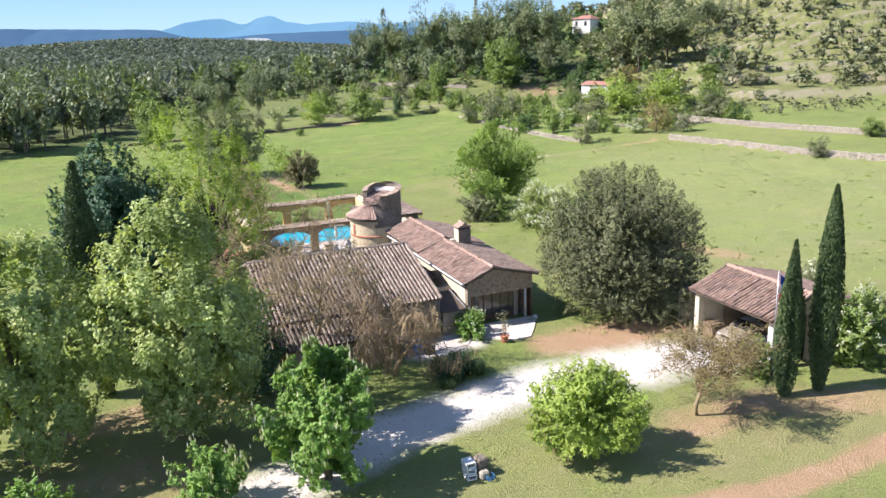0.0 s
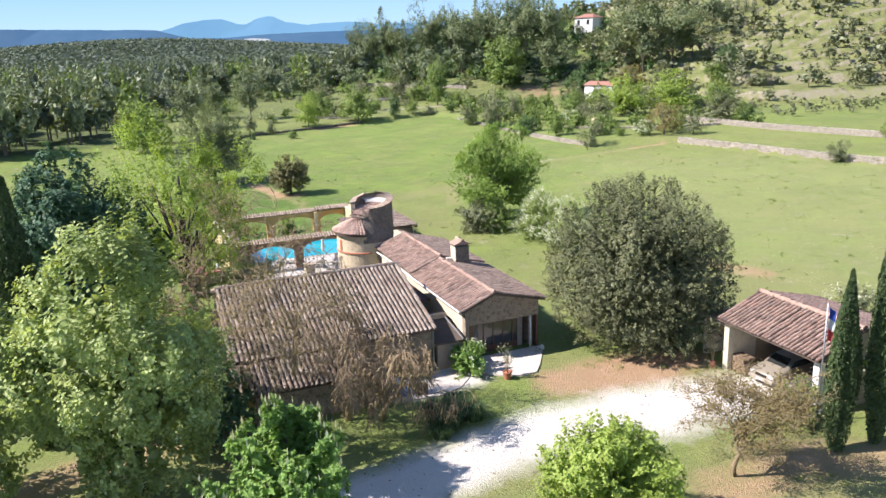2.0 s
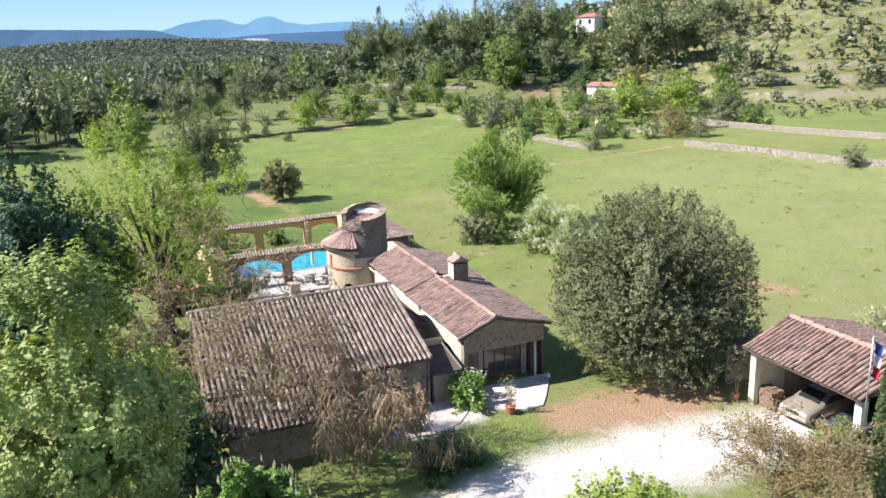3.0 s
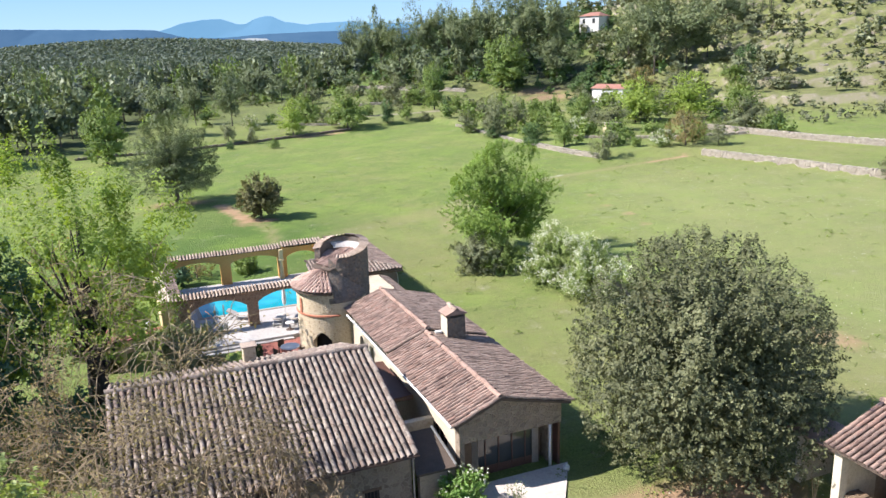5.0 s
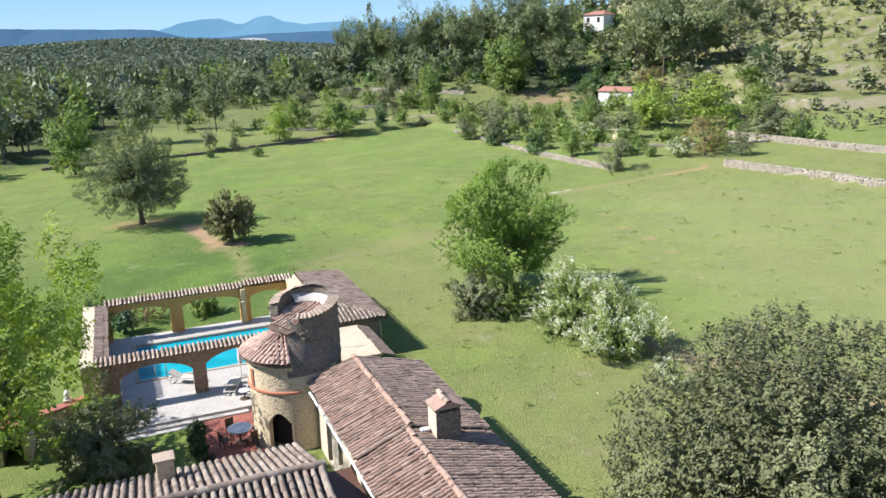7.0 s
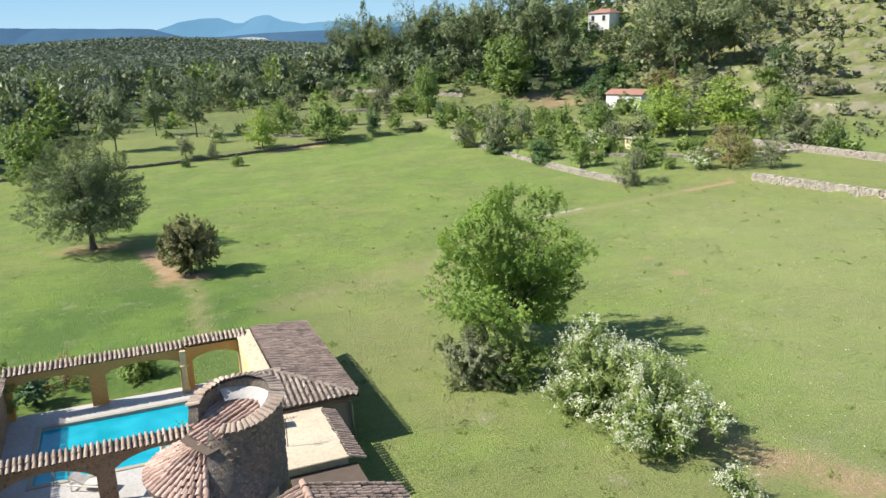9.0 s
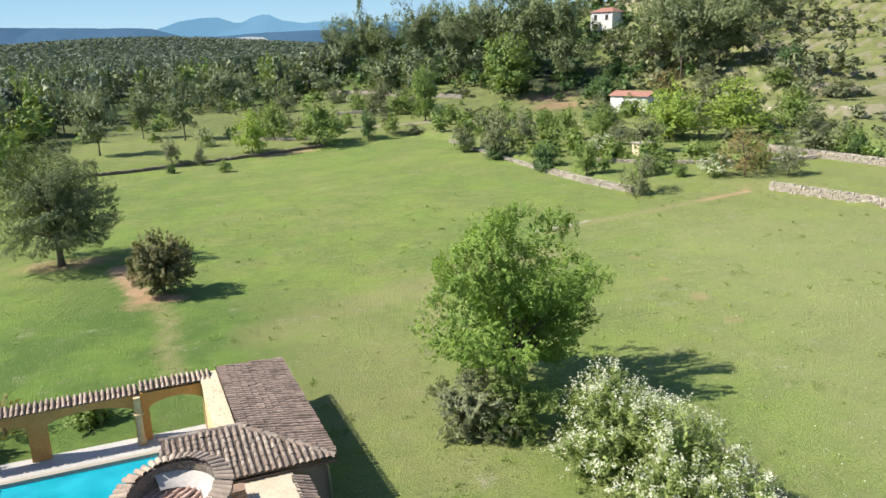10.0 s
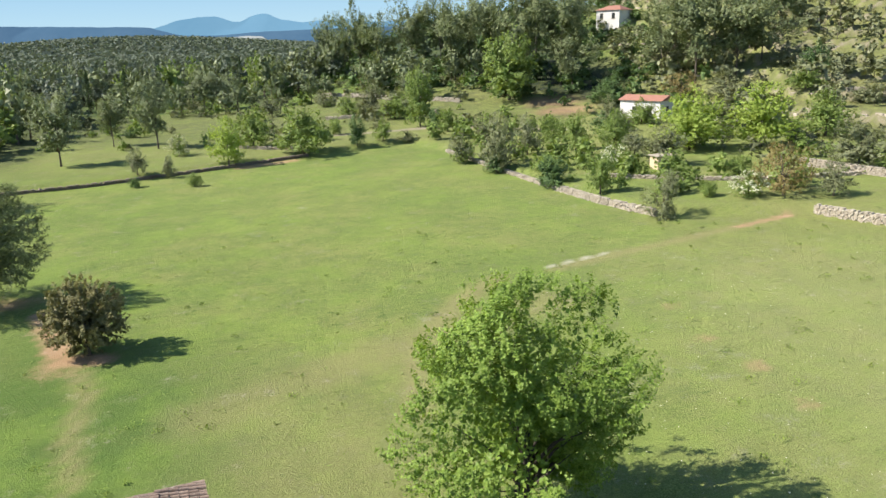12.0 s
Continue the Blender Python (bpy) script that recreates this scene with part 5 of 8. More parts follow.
def grass_spots():
    rng = np.random.default_rng(79)
    n = 20000
    v = 30 + 118 * rng.random(n) ** 0.8
    u = rng.uniform(-0.5, 0.5, n) * (v + 12) + 4
    x, y = place(u, v)
    k = rng.integers(0, n // 5, n)
    x, y = x[k] + rng.normal(0, 0.14, n), y[k] + rng.normal(0, 0.14, n)
    keep = (beyond(x, y) < -0.5)
    for x0, x1, y0, y1 in ((14, 35.3, 47, 88.5), (39, 48, 36, 45), (29, 41, 38, 47)):
        keep &= ~((x > x0) & (x < x1) & (y > y0) & (y < y1))
    keep &= stroke(x, y, [(6, 33), (12, 37), (18, 40.3), (24, 41.5), (28, 43), (33, 41.5)], 2.9) < 0.4
    x, y = x[keep], y[keep]
    tall = rng.uniform(0.05, 0.13, len(x))
    c = np.stack([x, y, height(x, y) + tall * 0.35], -1)
    a = rng.random(len(x)) * math.tau
    V, F = leaves(rng, c, np.stack([np.cos(a), np.sin(a), np.full(len(x), 1.2)], -1), 1.0, 0.4, 0.0)
    V = V.reshape(-1, 4, 3)
    V = c[:, None] + (V - c[:, None]) * tall[:, None, None] * 1.5
    return V.reshape(-1, 3), F


def weed_spots():
    """Rough tufts of weeds in the open meadow."""
    rng = np.random.default_rng(83)
    n = 300
    v = 52 + 92 * rng.random(n) ** 0.8
    u = 2 + rng.uniform(-0.12, 0.5, n) * (v + 12)
    x, y = place(u, v)
    k = beyond(x, y) < -1.5
    x, y = np.repeat(x[k], 26), np.repeat(y[k], 26)
    size = np.repeat(rng.uniform(0.1, 0.3, k.sum()), 26)
    x, y = x + rng.normal(0, 1, len(x)) * size, y + rng.normal(0, 1, len(x)) * size
    c = np.stack([x, y, height(x, y) + rng.uniform(0.04, 0.2, len(x))], -1)
    return leaves(rng, c, np.stack([rng.normal(0, 0.5, len(x)), rng.normal(0, 0.5, len(x)), np.ones(len(x))], -1), 0.13, 0.5)


def flower_spots():
    """White and cream flower heads in loose drifts over the meadow."""
    rng = np.random.default_rng(84)
    n = 5200
    v = 55 + 75 * rng.random(n) ** 0.8
    u = 14 + rng.uniform(0.0, 0.46, n) * (v - 8)
    x, y = place(u, v)
    drift = np.array([noise.noise((float(a) / 6, float(b) / 6, 4.2)) for a, b in zip(x, y)])
    k = (beyond(x, y) < -1.0) & (rng.random(n) < 0.18 + 0.8 * np.clip(drift * 2, 0, 1))
    x, y = x[k], y[k]
    c = np.stack([x, y, height(x, y) + 0.16], -1)
    return leaves(rng, c, np.tile([0, 0, 2.0], (len(x), 1)), 0.075, 0.9)


wV, wF = weed_spots()
tagged(new("meadow_weeds", mesh_of("meadow_weeds", wV, wF, LEAF["weed"])), "rough tufts of weeds in the mown meadow", "weeds", kind="stuff")
fV, fF = flower_spots()
tagged(new("meadow_flowers", mesh_of("meadow_flowers", fV, fF, LEAF["daisy"])), "small white flowers scattered in the meadow", "flowers", kind="stuff")


def litter_spots():
    """Fallen leaves along the drive's edges and under the trees beside it."""
    rng = np.random.default_rng(81)
    n = 4500
    x, y = rng.uniform(5, 36, n), rng.uniform(32, 48, n)
    s = stroke(x, y, [(6, 33), (12, 37), (18, 40.3), (24, 41.5), (28, 43), (33, 41.5), (38, 42)], 3.2)
    edge = np.exp(-((s - 0.55) / 0.3) ** 2)
    left = 0.35 + 0.65 * rise(-x, -27, -17)
    patch = np.array([noise.noise((float(a) / 2.1, float(b) / 2.1, 0.7)) for a, b in zip(x, y)]) * 0.9 + 0.45
    keep = rng.random(n) < np.maximum(edge, 0.55 * (s > 0.6)) * left * patch
    x, y = x[keep], y[keep]
    c = np.stack([x, y, height(x, y) + 0.03], -1)
    return leaves(rng, c, np.tile([0, 0, 2.0], (len(x), 1)), 0.14, 0.6)


lV, lF = litter_spots()
tagged(new("fallen_leaves", mesh_of("fallen_leaves", lV, lF, LEAF["litter"])), "scattered fallen leaves on the gravel drive", "leaves", kind="stuff")


def shadow_clump(x, y, h, w, seed):
    """Long arching blades from one root, dark to stand in for a tree's shadow."""
    rng = np.random.default_rng(seed)
    root = thing("feather_grass", (0, 0, 0), "clump of dark arching blades standing in for tree shadow on the lawn", "grass clump", "lawn clumps")
    V, F = [], []
    for k in range(420):
        a, r = rng.random() * math.tau, w / 2 * math.sqrt(rng.random()) * 0.75
        d = np.array([math.cos(a), math.sin(a), 0])
        s = np.array([-math.sin(a), math.cos(a), 0]) * 0.022
        base = d * r * 0.8 + rng.normal(0, 0.05, 3) * np.array([1, 1, 0])
        hh, out = h * rng.uniform(0.5, 1.0), rng.uniform(0.2, 0.6)
        ring = [base - s, base + s]
        for t, z in ((0.45, 0.7), (1.0, 0.85 * rng.uniform(0.7, 1.1))):
            q = base + d * out * t + np.array([0, 0, hh * z])
            ring += [q - s * (1.1 - t), q + s * (1.1 - t)]
        i = len(V)
        V += ring
        F += [(i, i + 1, i + 3, i + 2), (i + 2, i + 3, i + 5, i + 4)]
    under(new("blades", mesh_of("blades", np.array(V), np.array(F), LEAF["clump"])), root)
    root.location = (x, y, rest(x, y) - 0.02)


# Clumps laid where the bare trees' shadow darkens the lawn.
for i, (x, y, h, w) in enumerate(((24.6, 45.4, 1.1, 1.8), (25.4, 44.7, 1.0, 1.6), (23.9, 44.4, 1.2, 1.8), (25.0, 46.3, 1.0, 1.7), (23.2, 43.7, 1.0, 1.6), (23.7, 45.9, 1.0, 1.6))):
    shadow_clump(x, y, h, w, 90 + i)

gV, gF = grass_spots()
tagged(new("grass", mesh_of("grass", gV, gF, LEAF["grass"])), "tufted meadow grass", "grass", kind="stuff")


# ---- roof tiles ----
def tile_arrays(length=0.46, w0=0.112, w1=0.09, high=0.1, segs=5):
    """One half-round clay tile: across x, up the slope y, out of the roof z; its lower end shows its thickness."""
    V, F = [], []
    for y, w, h in ((0.0, w0, high), (length, w1, high * 0.8)):
        for k in range(segs + 1):
            a = math.pi * k / segs
            V.append((w * math.cos(a), y, h * math.sin(a)))
    for k in range(segs + 1):
        a = math.pi * k / segs
        V.append((w0 * math.cos(a), 0.0, high * math.sin(a)))
    for k in range(segs + 1):
        a = math.pi * k / segs
        V.append(((w0 - 0.022) * math.cos(a), 0.012, (high - 0.022) * math.sin(a)))
    n = segs + 1
    for k in range(segs):
        F.append((k, k + 1, n + k + 1, n + k))
        F.append((3 * n + k, 3 * n + k + 1, 2 * n + k + 1, 2 * n + k))
    return np.array(V), np.array(F)


TILE_V, TILE_F = tile_arrays()
TILE_MESH = {}


def tile_roof(parent, origin, along, up, length, slope, mat, pitch=0.27, course=0.34, singles=None, inside=None, seed=1, label="", wobble=1.0):
    """Rows of tiles on a slope. singles(a, b): whether the tile there is an object of its own; inside(a, b): whether there is one at all."""
    rng = np.random.default_rng(seed)
    along, up = Vector(along).normalized(), Vector(up).normalized()
    out = along.cross(up)
    R = np.array([along, up, out]).T
    o = np.array(origin)
    cols, rows = max(1, round(length / pitch)), max(1, round(slope / course))
    pv, pf, off = [], [], 0
    if mat not in TILE_MESH:
        TILE_MESH[mat] = mesh_of("tile", TILE_V, TILE_F, M[mat], True)
    for i in range(cols):
        a = (i + 0.5) * length / cols
        drift = rng.normal(0, 0.012 * wobble)
        for j in range(rows):
            b = j * slope / rows
            if inside and not inside(a, b + 0.15):
                continue
            yaw, tip = rng.normal(0, 0.03 * wobble), 0.04 + rng.normal(0, 0.014)
            c, s = math.cos(yaw), math.sin(yaw)
            spin = np.array([(c, -s, 0), (s, c, 0), (0, -tip, 1)])
            k = rng.uniform(0.93, 1.06)
            spin = spin @ np.diag([pitch / 0.3, 1.0, 1.0])
            p = o + R @ np.array([a + drift + rng.normal(0, 0.008 * wobble), b + rng.normal(0, 0.012 * wobble) - 0.05, 0.045 + rng.normal(0, 0.006)])
            if singles and singles(a, b):
                ob = new("tile", TILE_MESH[mat])
                m = np.eye(4)
                m[:3, :3] = R @ spin * k
                m[:3, 3] = p
                under(ob, parent)
                ob.matrix_basis = Matrix(m.tolist())
            else:
                pv.append((TILE_V * k) @ (R @ spin).T + p)
                pf.append(TILE_F + off)
                off += len(TILE_V)
    if pv:
        under(new("tiles", mesh_of("tiles", np.concatenate(pv), np.concatenate(pf), M[mat], True)), parent, label, "stuff")


CAP_MESH = {}


def ridge_caps(parent, a, b, mat="ridge", seed=3, r=0.15):
    """A line of half-round cap tiles bedded in mortar, each a part of its own."""
    rng = np.random.default_rng(seed)
    a, b = Vector(a), Vector(b)
    d = (b - a).normalized()
    side = d.cross(Vector((0, 0, 1))).normalized()
    upv = side.cross(d)
    n = max(1, round((b - a).length / 0.38))
    if (mat, r) not in CAP_MESH:
        V = [(rr * math.cos(math.pi * k / 6), y, rr * math.sin(math.pi * k / 6) - 0.05) for y, rr in ((0.0, r * 1.08), (0.43, r * 0.9)) for k in range(7)]
        CAP_MESH[mat, r] = mesh_of("ridge_cap", V, [(k, k + 1, k + 8, k + 7) for k in range(6)], M[mat], True)
    turn = Matrix((side, d, upv)).transposed().to_4x4()
    for i in range(n):
        ob = new("ridge_cap", CAP_MESH[mat, r])
        under(ob, parent)
        ob.matrix_basis = Matrix.Translation(a + (b - a) * (i / n) + Vector(rng.normal(0, 0.012, 3))) @ turn @ Matrix.Rotation(rng.normal(0, 0.04), 4, "Z")


def arch_wall(lo, hi, axis, base, top, thick_at, openings, spring_rise=0.35, steps=10):
    """A wall along an axis from lo to hi with arched openings (from, to, sill, spring). thick_at: its two faces on the other axis."""
    bm = bmesh.new()
    cuts = sorted(openings)

    def slab(a, b, z0a, z0b, z1):
        f0, f1 = thick_at
        ring = []
        for f in (f0, f1):
            for p, z in ((a, z0a), (b, z0b), (b, z1), (a, z1)):
                ring.append(bm.verts.new((p, f, z) if axis == 0 else (f, p, z)))
        q = ring
        for ids in ((0, 1, 2, 3), (7, 6, 5, 4), (0, 4, 5, 1), (1, 5, 6, 2), (2, 6, 7, 3), (3, 7, 4, 0)):
            bm.faces.new([q[i] for i in ids])
    x = lo
    for a, b, sill, spring in cuts:
        if a > x:
            slab(x, a, base, base, top)
        if sill > base:
            slab(a, b, base, base, sill)
        for k in range(steps):
            s0, s1 = k / steps, (k + 1) / steps
            h0 = spring + spring_rise * math.sin(math.pi * s0) ** 0.7
            h1 = spring + spring_rise * math.sin(math.pi * s1) ** 0.7
            slab(a + (b - a) * s0, a + (b - a) * s1, h0, h1, top)
        x = b
    if hi > x:
        slab(x, hi, base, base, top)
    bmesh.ops.remove_doubles(bm, verts=bm.verts[:], dist=1e-4)
    bmesh.ops.recalc_face_normals(bm, faces=bm.faces[:])
    return bm


# ---- the farmhouse ----
HX0, HX1, HY0, HY1, EAVE = 28.1, 33.0, 51.65, 67.6, 3.25
RX, RZ = 29.9, 4.12
house = thing("farmhouse", (30.5, 59.0, 0), "long low stone farmhouse with weathered clay tile roof and glazed gable", "house")


def build_house():
    # front gable: lintel and gable field over the wide opening, piers beside it
    bm = bmesh.new()
    prism(bm, [(HX0, 2.2), (HX1, 2.2), (HX1, EAVE), (RX, RZ - 0.06), (HX0, EAVE)], 1, HY0, HY0 + 0.45)
    part("gable_wall", bm, M["rubble_barn"], house, "grey brown rendered stone gable")
    part("corner_pier", boxes(((HX0, HY0, 0), (HX0 + 0.22, HY0 + 0.45, 2.2))), M["rubble_barn"], house)
    part("corner_pier", boxes(((HX1 - 0.12, HY0 + 0.1, 0), (HX1, HY0 + 0.55, 2.2))), M["wood_dark"], house, "dark red brown end panel")
    # side and back walls
    part("wall", arch_wall(HY0 + 0.45, HY1, 1, -0.1, EAVE, (HX0, HX0 + 0.4), [(53.0, 55.3, 0.5, 1.75), (61.2, 62.2, 0.2, 1.9), (63.4, 64.1, 0.9, 2.0), (65.2, 66.1, 0.1, 2.0)], 0.3), M["plaster"], house, "sunlit cream plaster side wall")
    part("wall", boxes(((HX1 - 0.4, HY0 + 0.55, -0.1), (HX1, HY1, EAVE))), M["rubble_barn"], house)
    bm = bmesh.new()
    prism(bm, [(HX0 + 0.4, -0.1), (HX1 - 0.4, -0.1), (HX1 - 0.4, EAVE), (RX, RZ - 0.06), (HX0 + 0.4, EAVE)], 1, HY1 - 0.4, HY1)
    part("wall", bm, M["rubble_barn"], house)
    part("inner_floor", boxes(((HX0 + 0.4, HY0 + 0.45, -0.05), (HX1 - 0.4, HY1 - 0.4, 0.04))), M["dark"], house)
    # recessed glazing of the gable
    gy = HY0 + 0.75
    part("door", boxes(((28.34, gy - 0.25, 0.03), (28.86, gy - 0.19, 2.08))), M["wood"], house, "brown wooden door")
    win = part("glazed_front", boxes(((28.9, gy, 0.0), (32.32, gy + 0.08, 0.12)), ((28.9, gy, 2.1), (32.32, gy + 0.08, 2.25)), ((28.9, gy, 0.0), (28.98, gy + 0.08, 2.2)), ((32.24, gy, 0), (32.32, gy + 0.08, 2.2))), M["wood_dark"], house, "dark timber frame of the glazed front")
    for k in range(5):
        a = 28.98 + k * 0.655
        part("pane", boxes(((a + 0.02, gy + 0.03, 0.45), (a + 0.62, gy + 0.05, 2.1))), M["glass"], win)
        part("mullion", boxes(((a + 0.615, gy - 0.01, 0.1), (a + 0.67, gy + 0.09, 2.15))), M["wood_dark"], win)
        part("panel", boxes(((a + 0.02, gy + 0.02, 0.12), (a + 0.62, gy + 0.06, 0.45))), M["wood_dark"], win)
    for a in (28.92, 31.9):
        bm = bmesh.new()
        rows = [[bm.verts.new((a + k * 0.035, gy - 0.06 - 0.03 * (k % 2), z)) for k in range(10)] for z in (0.1, 2.12)]
        for k in range(9):
            bm.faces.new((rows[0][k], rows[0][k + 1], rows[1][k + 1], rows[1][k]))
        bmesh.ops.solidify(bm, geom=bm.faces[:], thickness=0.01)
        part("curtain", bm, M["patio"], house, "pale gathered curtain")
    bm = bmesh.new()
    tube(bm, [(32.5, HY0 + 0.12, 0), (32.5, HY0 + 0.12, 2.22)], [0.07, 0.06], 10)
    part("post", bm, M["white"], house, "pale slim porch post", True)
    # arched side window with bars
    sw = part("side_window", boxes(((HX0 + 0.18, 53.0, 0.5), (HX0 + 0.24, 55.3, 2.04))), M["glass"], house, "arched window with dark bars")
    for k in range(5):
        part("bar", boxes(((HX0 + 0.1, 53.05 + k * 0.545, 0.5), (HX0 + 0.17, 53.11 + k * 0.545, 2.0))), M["wood_dark"], sw)
    part("bar", boxes(((HX0 + 0.1, 53.0, 1.2), (HX0 + 0.16, 55.3, 1.26))), M["wood_dark"], sw)
    for a, b, z0, z1 in ((61.2, 62.2, 0.2, 2.15), (63.4, 64.1, 0.9, 2.25), (65.2, 66.1, 0.1, 2.25)):
        w = part("window", boxes(((HX0 + 0.2, a, z0), (HX0 + 0.24, b, z1))), M["glass"], house)
        part("frame", boxes(((HX0 + 0.14, (a + b) / 2 - 0.03, z0), (HX0 + 0.2, (a + b) / 2 + 0.03, z1)), ((HX0 + 0.14, a, z1 - 0.3), (HX0 + 0.2, b, z1 - 0.24))), M["wood"], w)
    # roof decks in two lengths; the rear one lies a little higher
    for y0, y1, dz, rx in ((51.3, 59.9, 0.0, RX), (59.9, 67.7, 0.14, RX + 0.12)):
        bm = bmesh.new()
        prism(bm, [(27.8, EAVE + dz), (rx, RZ + dz), (33.3, EAVE + dz), (33.3, EAVE + dz - 0.1), (rx, RZ + dz - 0.12), (27.8, EAVE + dz - 0.1)], 1, y0, y1)
        part("roof_deck", bm, M["deck"], house)
        L = y1 - y0
        near = y0 < 55
        for side in (0, 1):
            e = Vector((27.75, y1, EAVE + dz)) if side == 0 else Vector((33.35, y0, EAVE + dz))
            r = Vector((rx, e.y, RZ + dz))
            sl = (r - e).length
            tile_roof(house, e, (0, -1, 0) if side == 0 else (0, 1, 0), r - e, L, sl, "tile_red" if side == 0 else "tile_brown", 0.218, 0.32,
                      (lambda a, b: a < 3.2) if (side == 0 and not near) else ((lambda a, b: a > 5.0) if side == 0 else None), None, 20 + side + int(y0), wobble=1.6)
        ridge_caps(house, (rx, y0, RZ + dz + 0.1), (rx, y1, RZ + dz + 0.1), "ridge", int(y0), 0.13)
        # verge tiles closing the gable ends
        ridge_caps(house, (27.8, y0 + 0.08, EAVE + dz + 0.1), (rx, y0 + 0.08, RZ + dz + 0.1), "tile_brown", 5, 0.1)
        ridge_caps(house, (33.3, y0 + 0.08, EAVE + dz + 0.1), (rx, y0 + 0.08, RZ + dz + 0.1), "tile_brown", 6, 0.1)
    # chimney
    ch = part("chimney", boxes(((30.75, 59.05, 3.5), (31.75, 59.9, 5.0)), bevel=0.02), M["rubble"], house, "squat stone chimney with one pale side")
    # Thin cream panel on the chimney's west side only.
    part("chimney_face", boxes(((30.735, 59.05, 3.7), (30.748, 59.9, 5.0))), M["plaster"], ch)
    bm = bmesh.new()
    for px, py in ((30.83, 59.13), (31.67, 59.13), (30.83, 59.82), (31.67, 59.82)):
        box(bm, (px - 0.07, py - 0.07, 5.0), (px + 0.07, py + 0.07, 5.16))
    part("chimney_props", bm, M["rubble"], ch)
    bm = bmesh.new()
    prism(bm, [(30.65, 5.15), (31.85, 5.15), (31.85, 5.19), (31.25, 5.45), (30.65, 5.19)], 1, 58.98, 59.97)
    part("chimney_cap", bm, M["ridge"], ch)
    ridge_caps(ch, (31.25, 58.95, 5.47), (31.25, 60.0, 5.47), "tile_pale", 8, 0.12)
    part("skylight", boxes(((30.32, 59.55, 4.12), (30.66, 59.8, 4.2))), M["white"], house, "small white roof vent")
    bm = bmesh.new()
    tube(bm, [(27.66, 51.4, EAVE - 0.03), (27.66, 67.0, EAVE - 0.03)], [0.06, 0.06], 8)
    part("gutter", bm, M["white"], house, "pale eaves gutter")


build_house()

# ---- the barn ----
barn = thing("barn", (20.5, 56.5, 0), "stone barn with a wide roof of grey-brown canal tiles", "barn")
BX0, BX1, BY0, BYR, BY1, BEZ, BRZ, BBZ = 14.9, 25.75, 51.15, 57.5, 61.6, 2.72, 4.88, 3.55


def build_barn():
    part("wall", boxes(((BX0, BY0, -0.1), (BX1, BY0 + 0.5, BEZ - 0.02))), M["rubble_barn"], barn, "brown stone front wall")
    # Black panel on the wall face stands in for the unlit opening.
    win = part("window", boxes(((23.75, BY0 - 0.02, 0.95), (24.35, BY0 + 0.1, 1.4))), M["dark"], barn, "small dark window opening")
    for k in range(4):
        part("bar", boxes(((23.82 + k * 0.15, BY0 - 0.05, 0.95), (23.85 + k * 0.15, BY0 - 0.02, 1.4))), M["iron"], win)
    part("lintel", boxes(((23.65, BY0 - 0.04, 1.4), (24.45, BY0 + 0.05, 1.52))), M["wood"], win)
    bm = bmesh.new()
    prism(bm, [(BY0 + 0.5, -0.1), (BY1 - 0.5, -0.1), (BY1 - 0.5, BBZ), (BYR, BRZ - 0.06), (BY0 + 0.5, BEZ + 0.1)], 0, BX1 - 0.5, BX1)
    part("gable_wall", bm, M["rubble_barn"], barn)
    bm = bmesh.new()
    prism(bm, [(BY0 + 0.5, -0.1), (BY1 - 0.5, -0.1), (BY1 - 0.5, BBZ), (BYR, BRZ - 0.06), (BY0 + 0.5, BEZ + 0.1)], 0, BX0, BX0 + 0.5)
    part("gable_wall", bm, M["rubble_barn"], barn)
    part("wall", boxes(((BX0, BY1 - 0.5, -0.1), (BX1, BY1, BBZ))), M["rubble_warm"], barn)
    x0, x1 = BX0 - 0.25, BX1 + 0.25
    bm = bmesh.new()
    prism(bm, [(50.9, BEZ), (BYR, BRZ), (61.8, BBZ - 0.05), (61.8, BBZ - 0.17), (BYR, BRZ - 0.14), (50.9, BEZ - 0.12)], 0, x0, x1)
    part("roof_deck", bm, M["deck"], barn)
    up = Vector((0, BYR - 50.9, BRZ - BEZ))
    tile_roof(barn, (x0, 50.85, BEZ), (1, 0, 0), up, x1 - x0, up.length, "tile_old", 0.27, 0.34, lambda a, b: a > 7.3, None, 31, wobble=0.8)
    up = Vector((0, BYR - 61.85, BRZ - BBZ + 0.05))
    tile_roof(barn, (x1, 61.85, BBZ - 0.05), (-1, 0, 0), up, x1 - x0, up.length, "tile_old", 0.27, 0.34, lambda a, b: a < 2.0, None, 32)
    ridge_caps(barn, (x0, BYR, BRZ + 0.1), (x1, BYR, BRZ + 0.1), "tile_old", 9, 0.16)
    ridge_caps(barn, (x1 - 0.1, 50.9, BEZ + 0.1), (x1 - 0.1, BYR, BRZ + 0.1), "tile_old", 10, 0.12)
    bm = bmesh.new()
    tube(bm, [(x0, 50.78, BEZ - 0.02), (x1, 50.78, BEZ - 0.02)], [0.06, 0.06], 8)
    part("gutter", bm, M["iron"], barn, "thin metal eaves gutter")
    bm = bmesh.new()
    tube(bm, [(BX1 + 0.05, 50.85, BEZ), (BX1 + 0.05, 51.05, BEZ - 0.3), (BX1 + 0.05, 51.05, 0.05)], [0.045, 0.045, 0.045], 8)
    part("downpipe", bm, M["steel"], barn, "metal downpipe at the corner")
    # catslide lean-to before the left half
    part("lean_to_wall", boxes(((15.2, 48.55, -0.1), (21.2, 48.95, 1.8))), M["rubble_barn"], barn)
    part("lean_to_wall", boxes(((20.85, 48.95, -0.1), (21.2, BY0 - 0.004, 2.2))), M["rubble_barn"], barn)
    bm = bmesh.new()
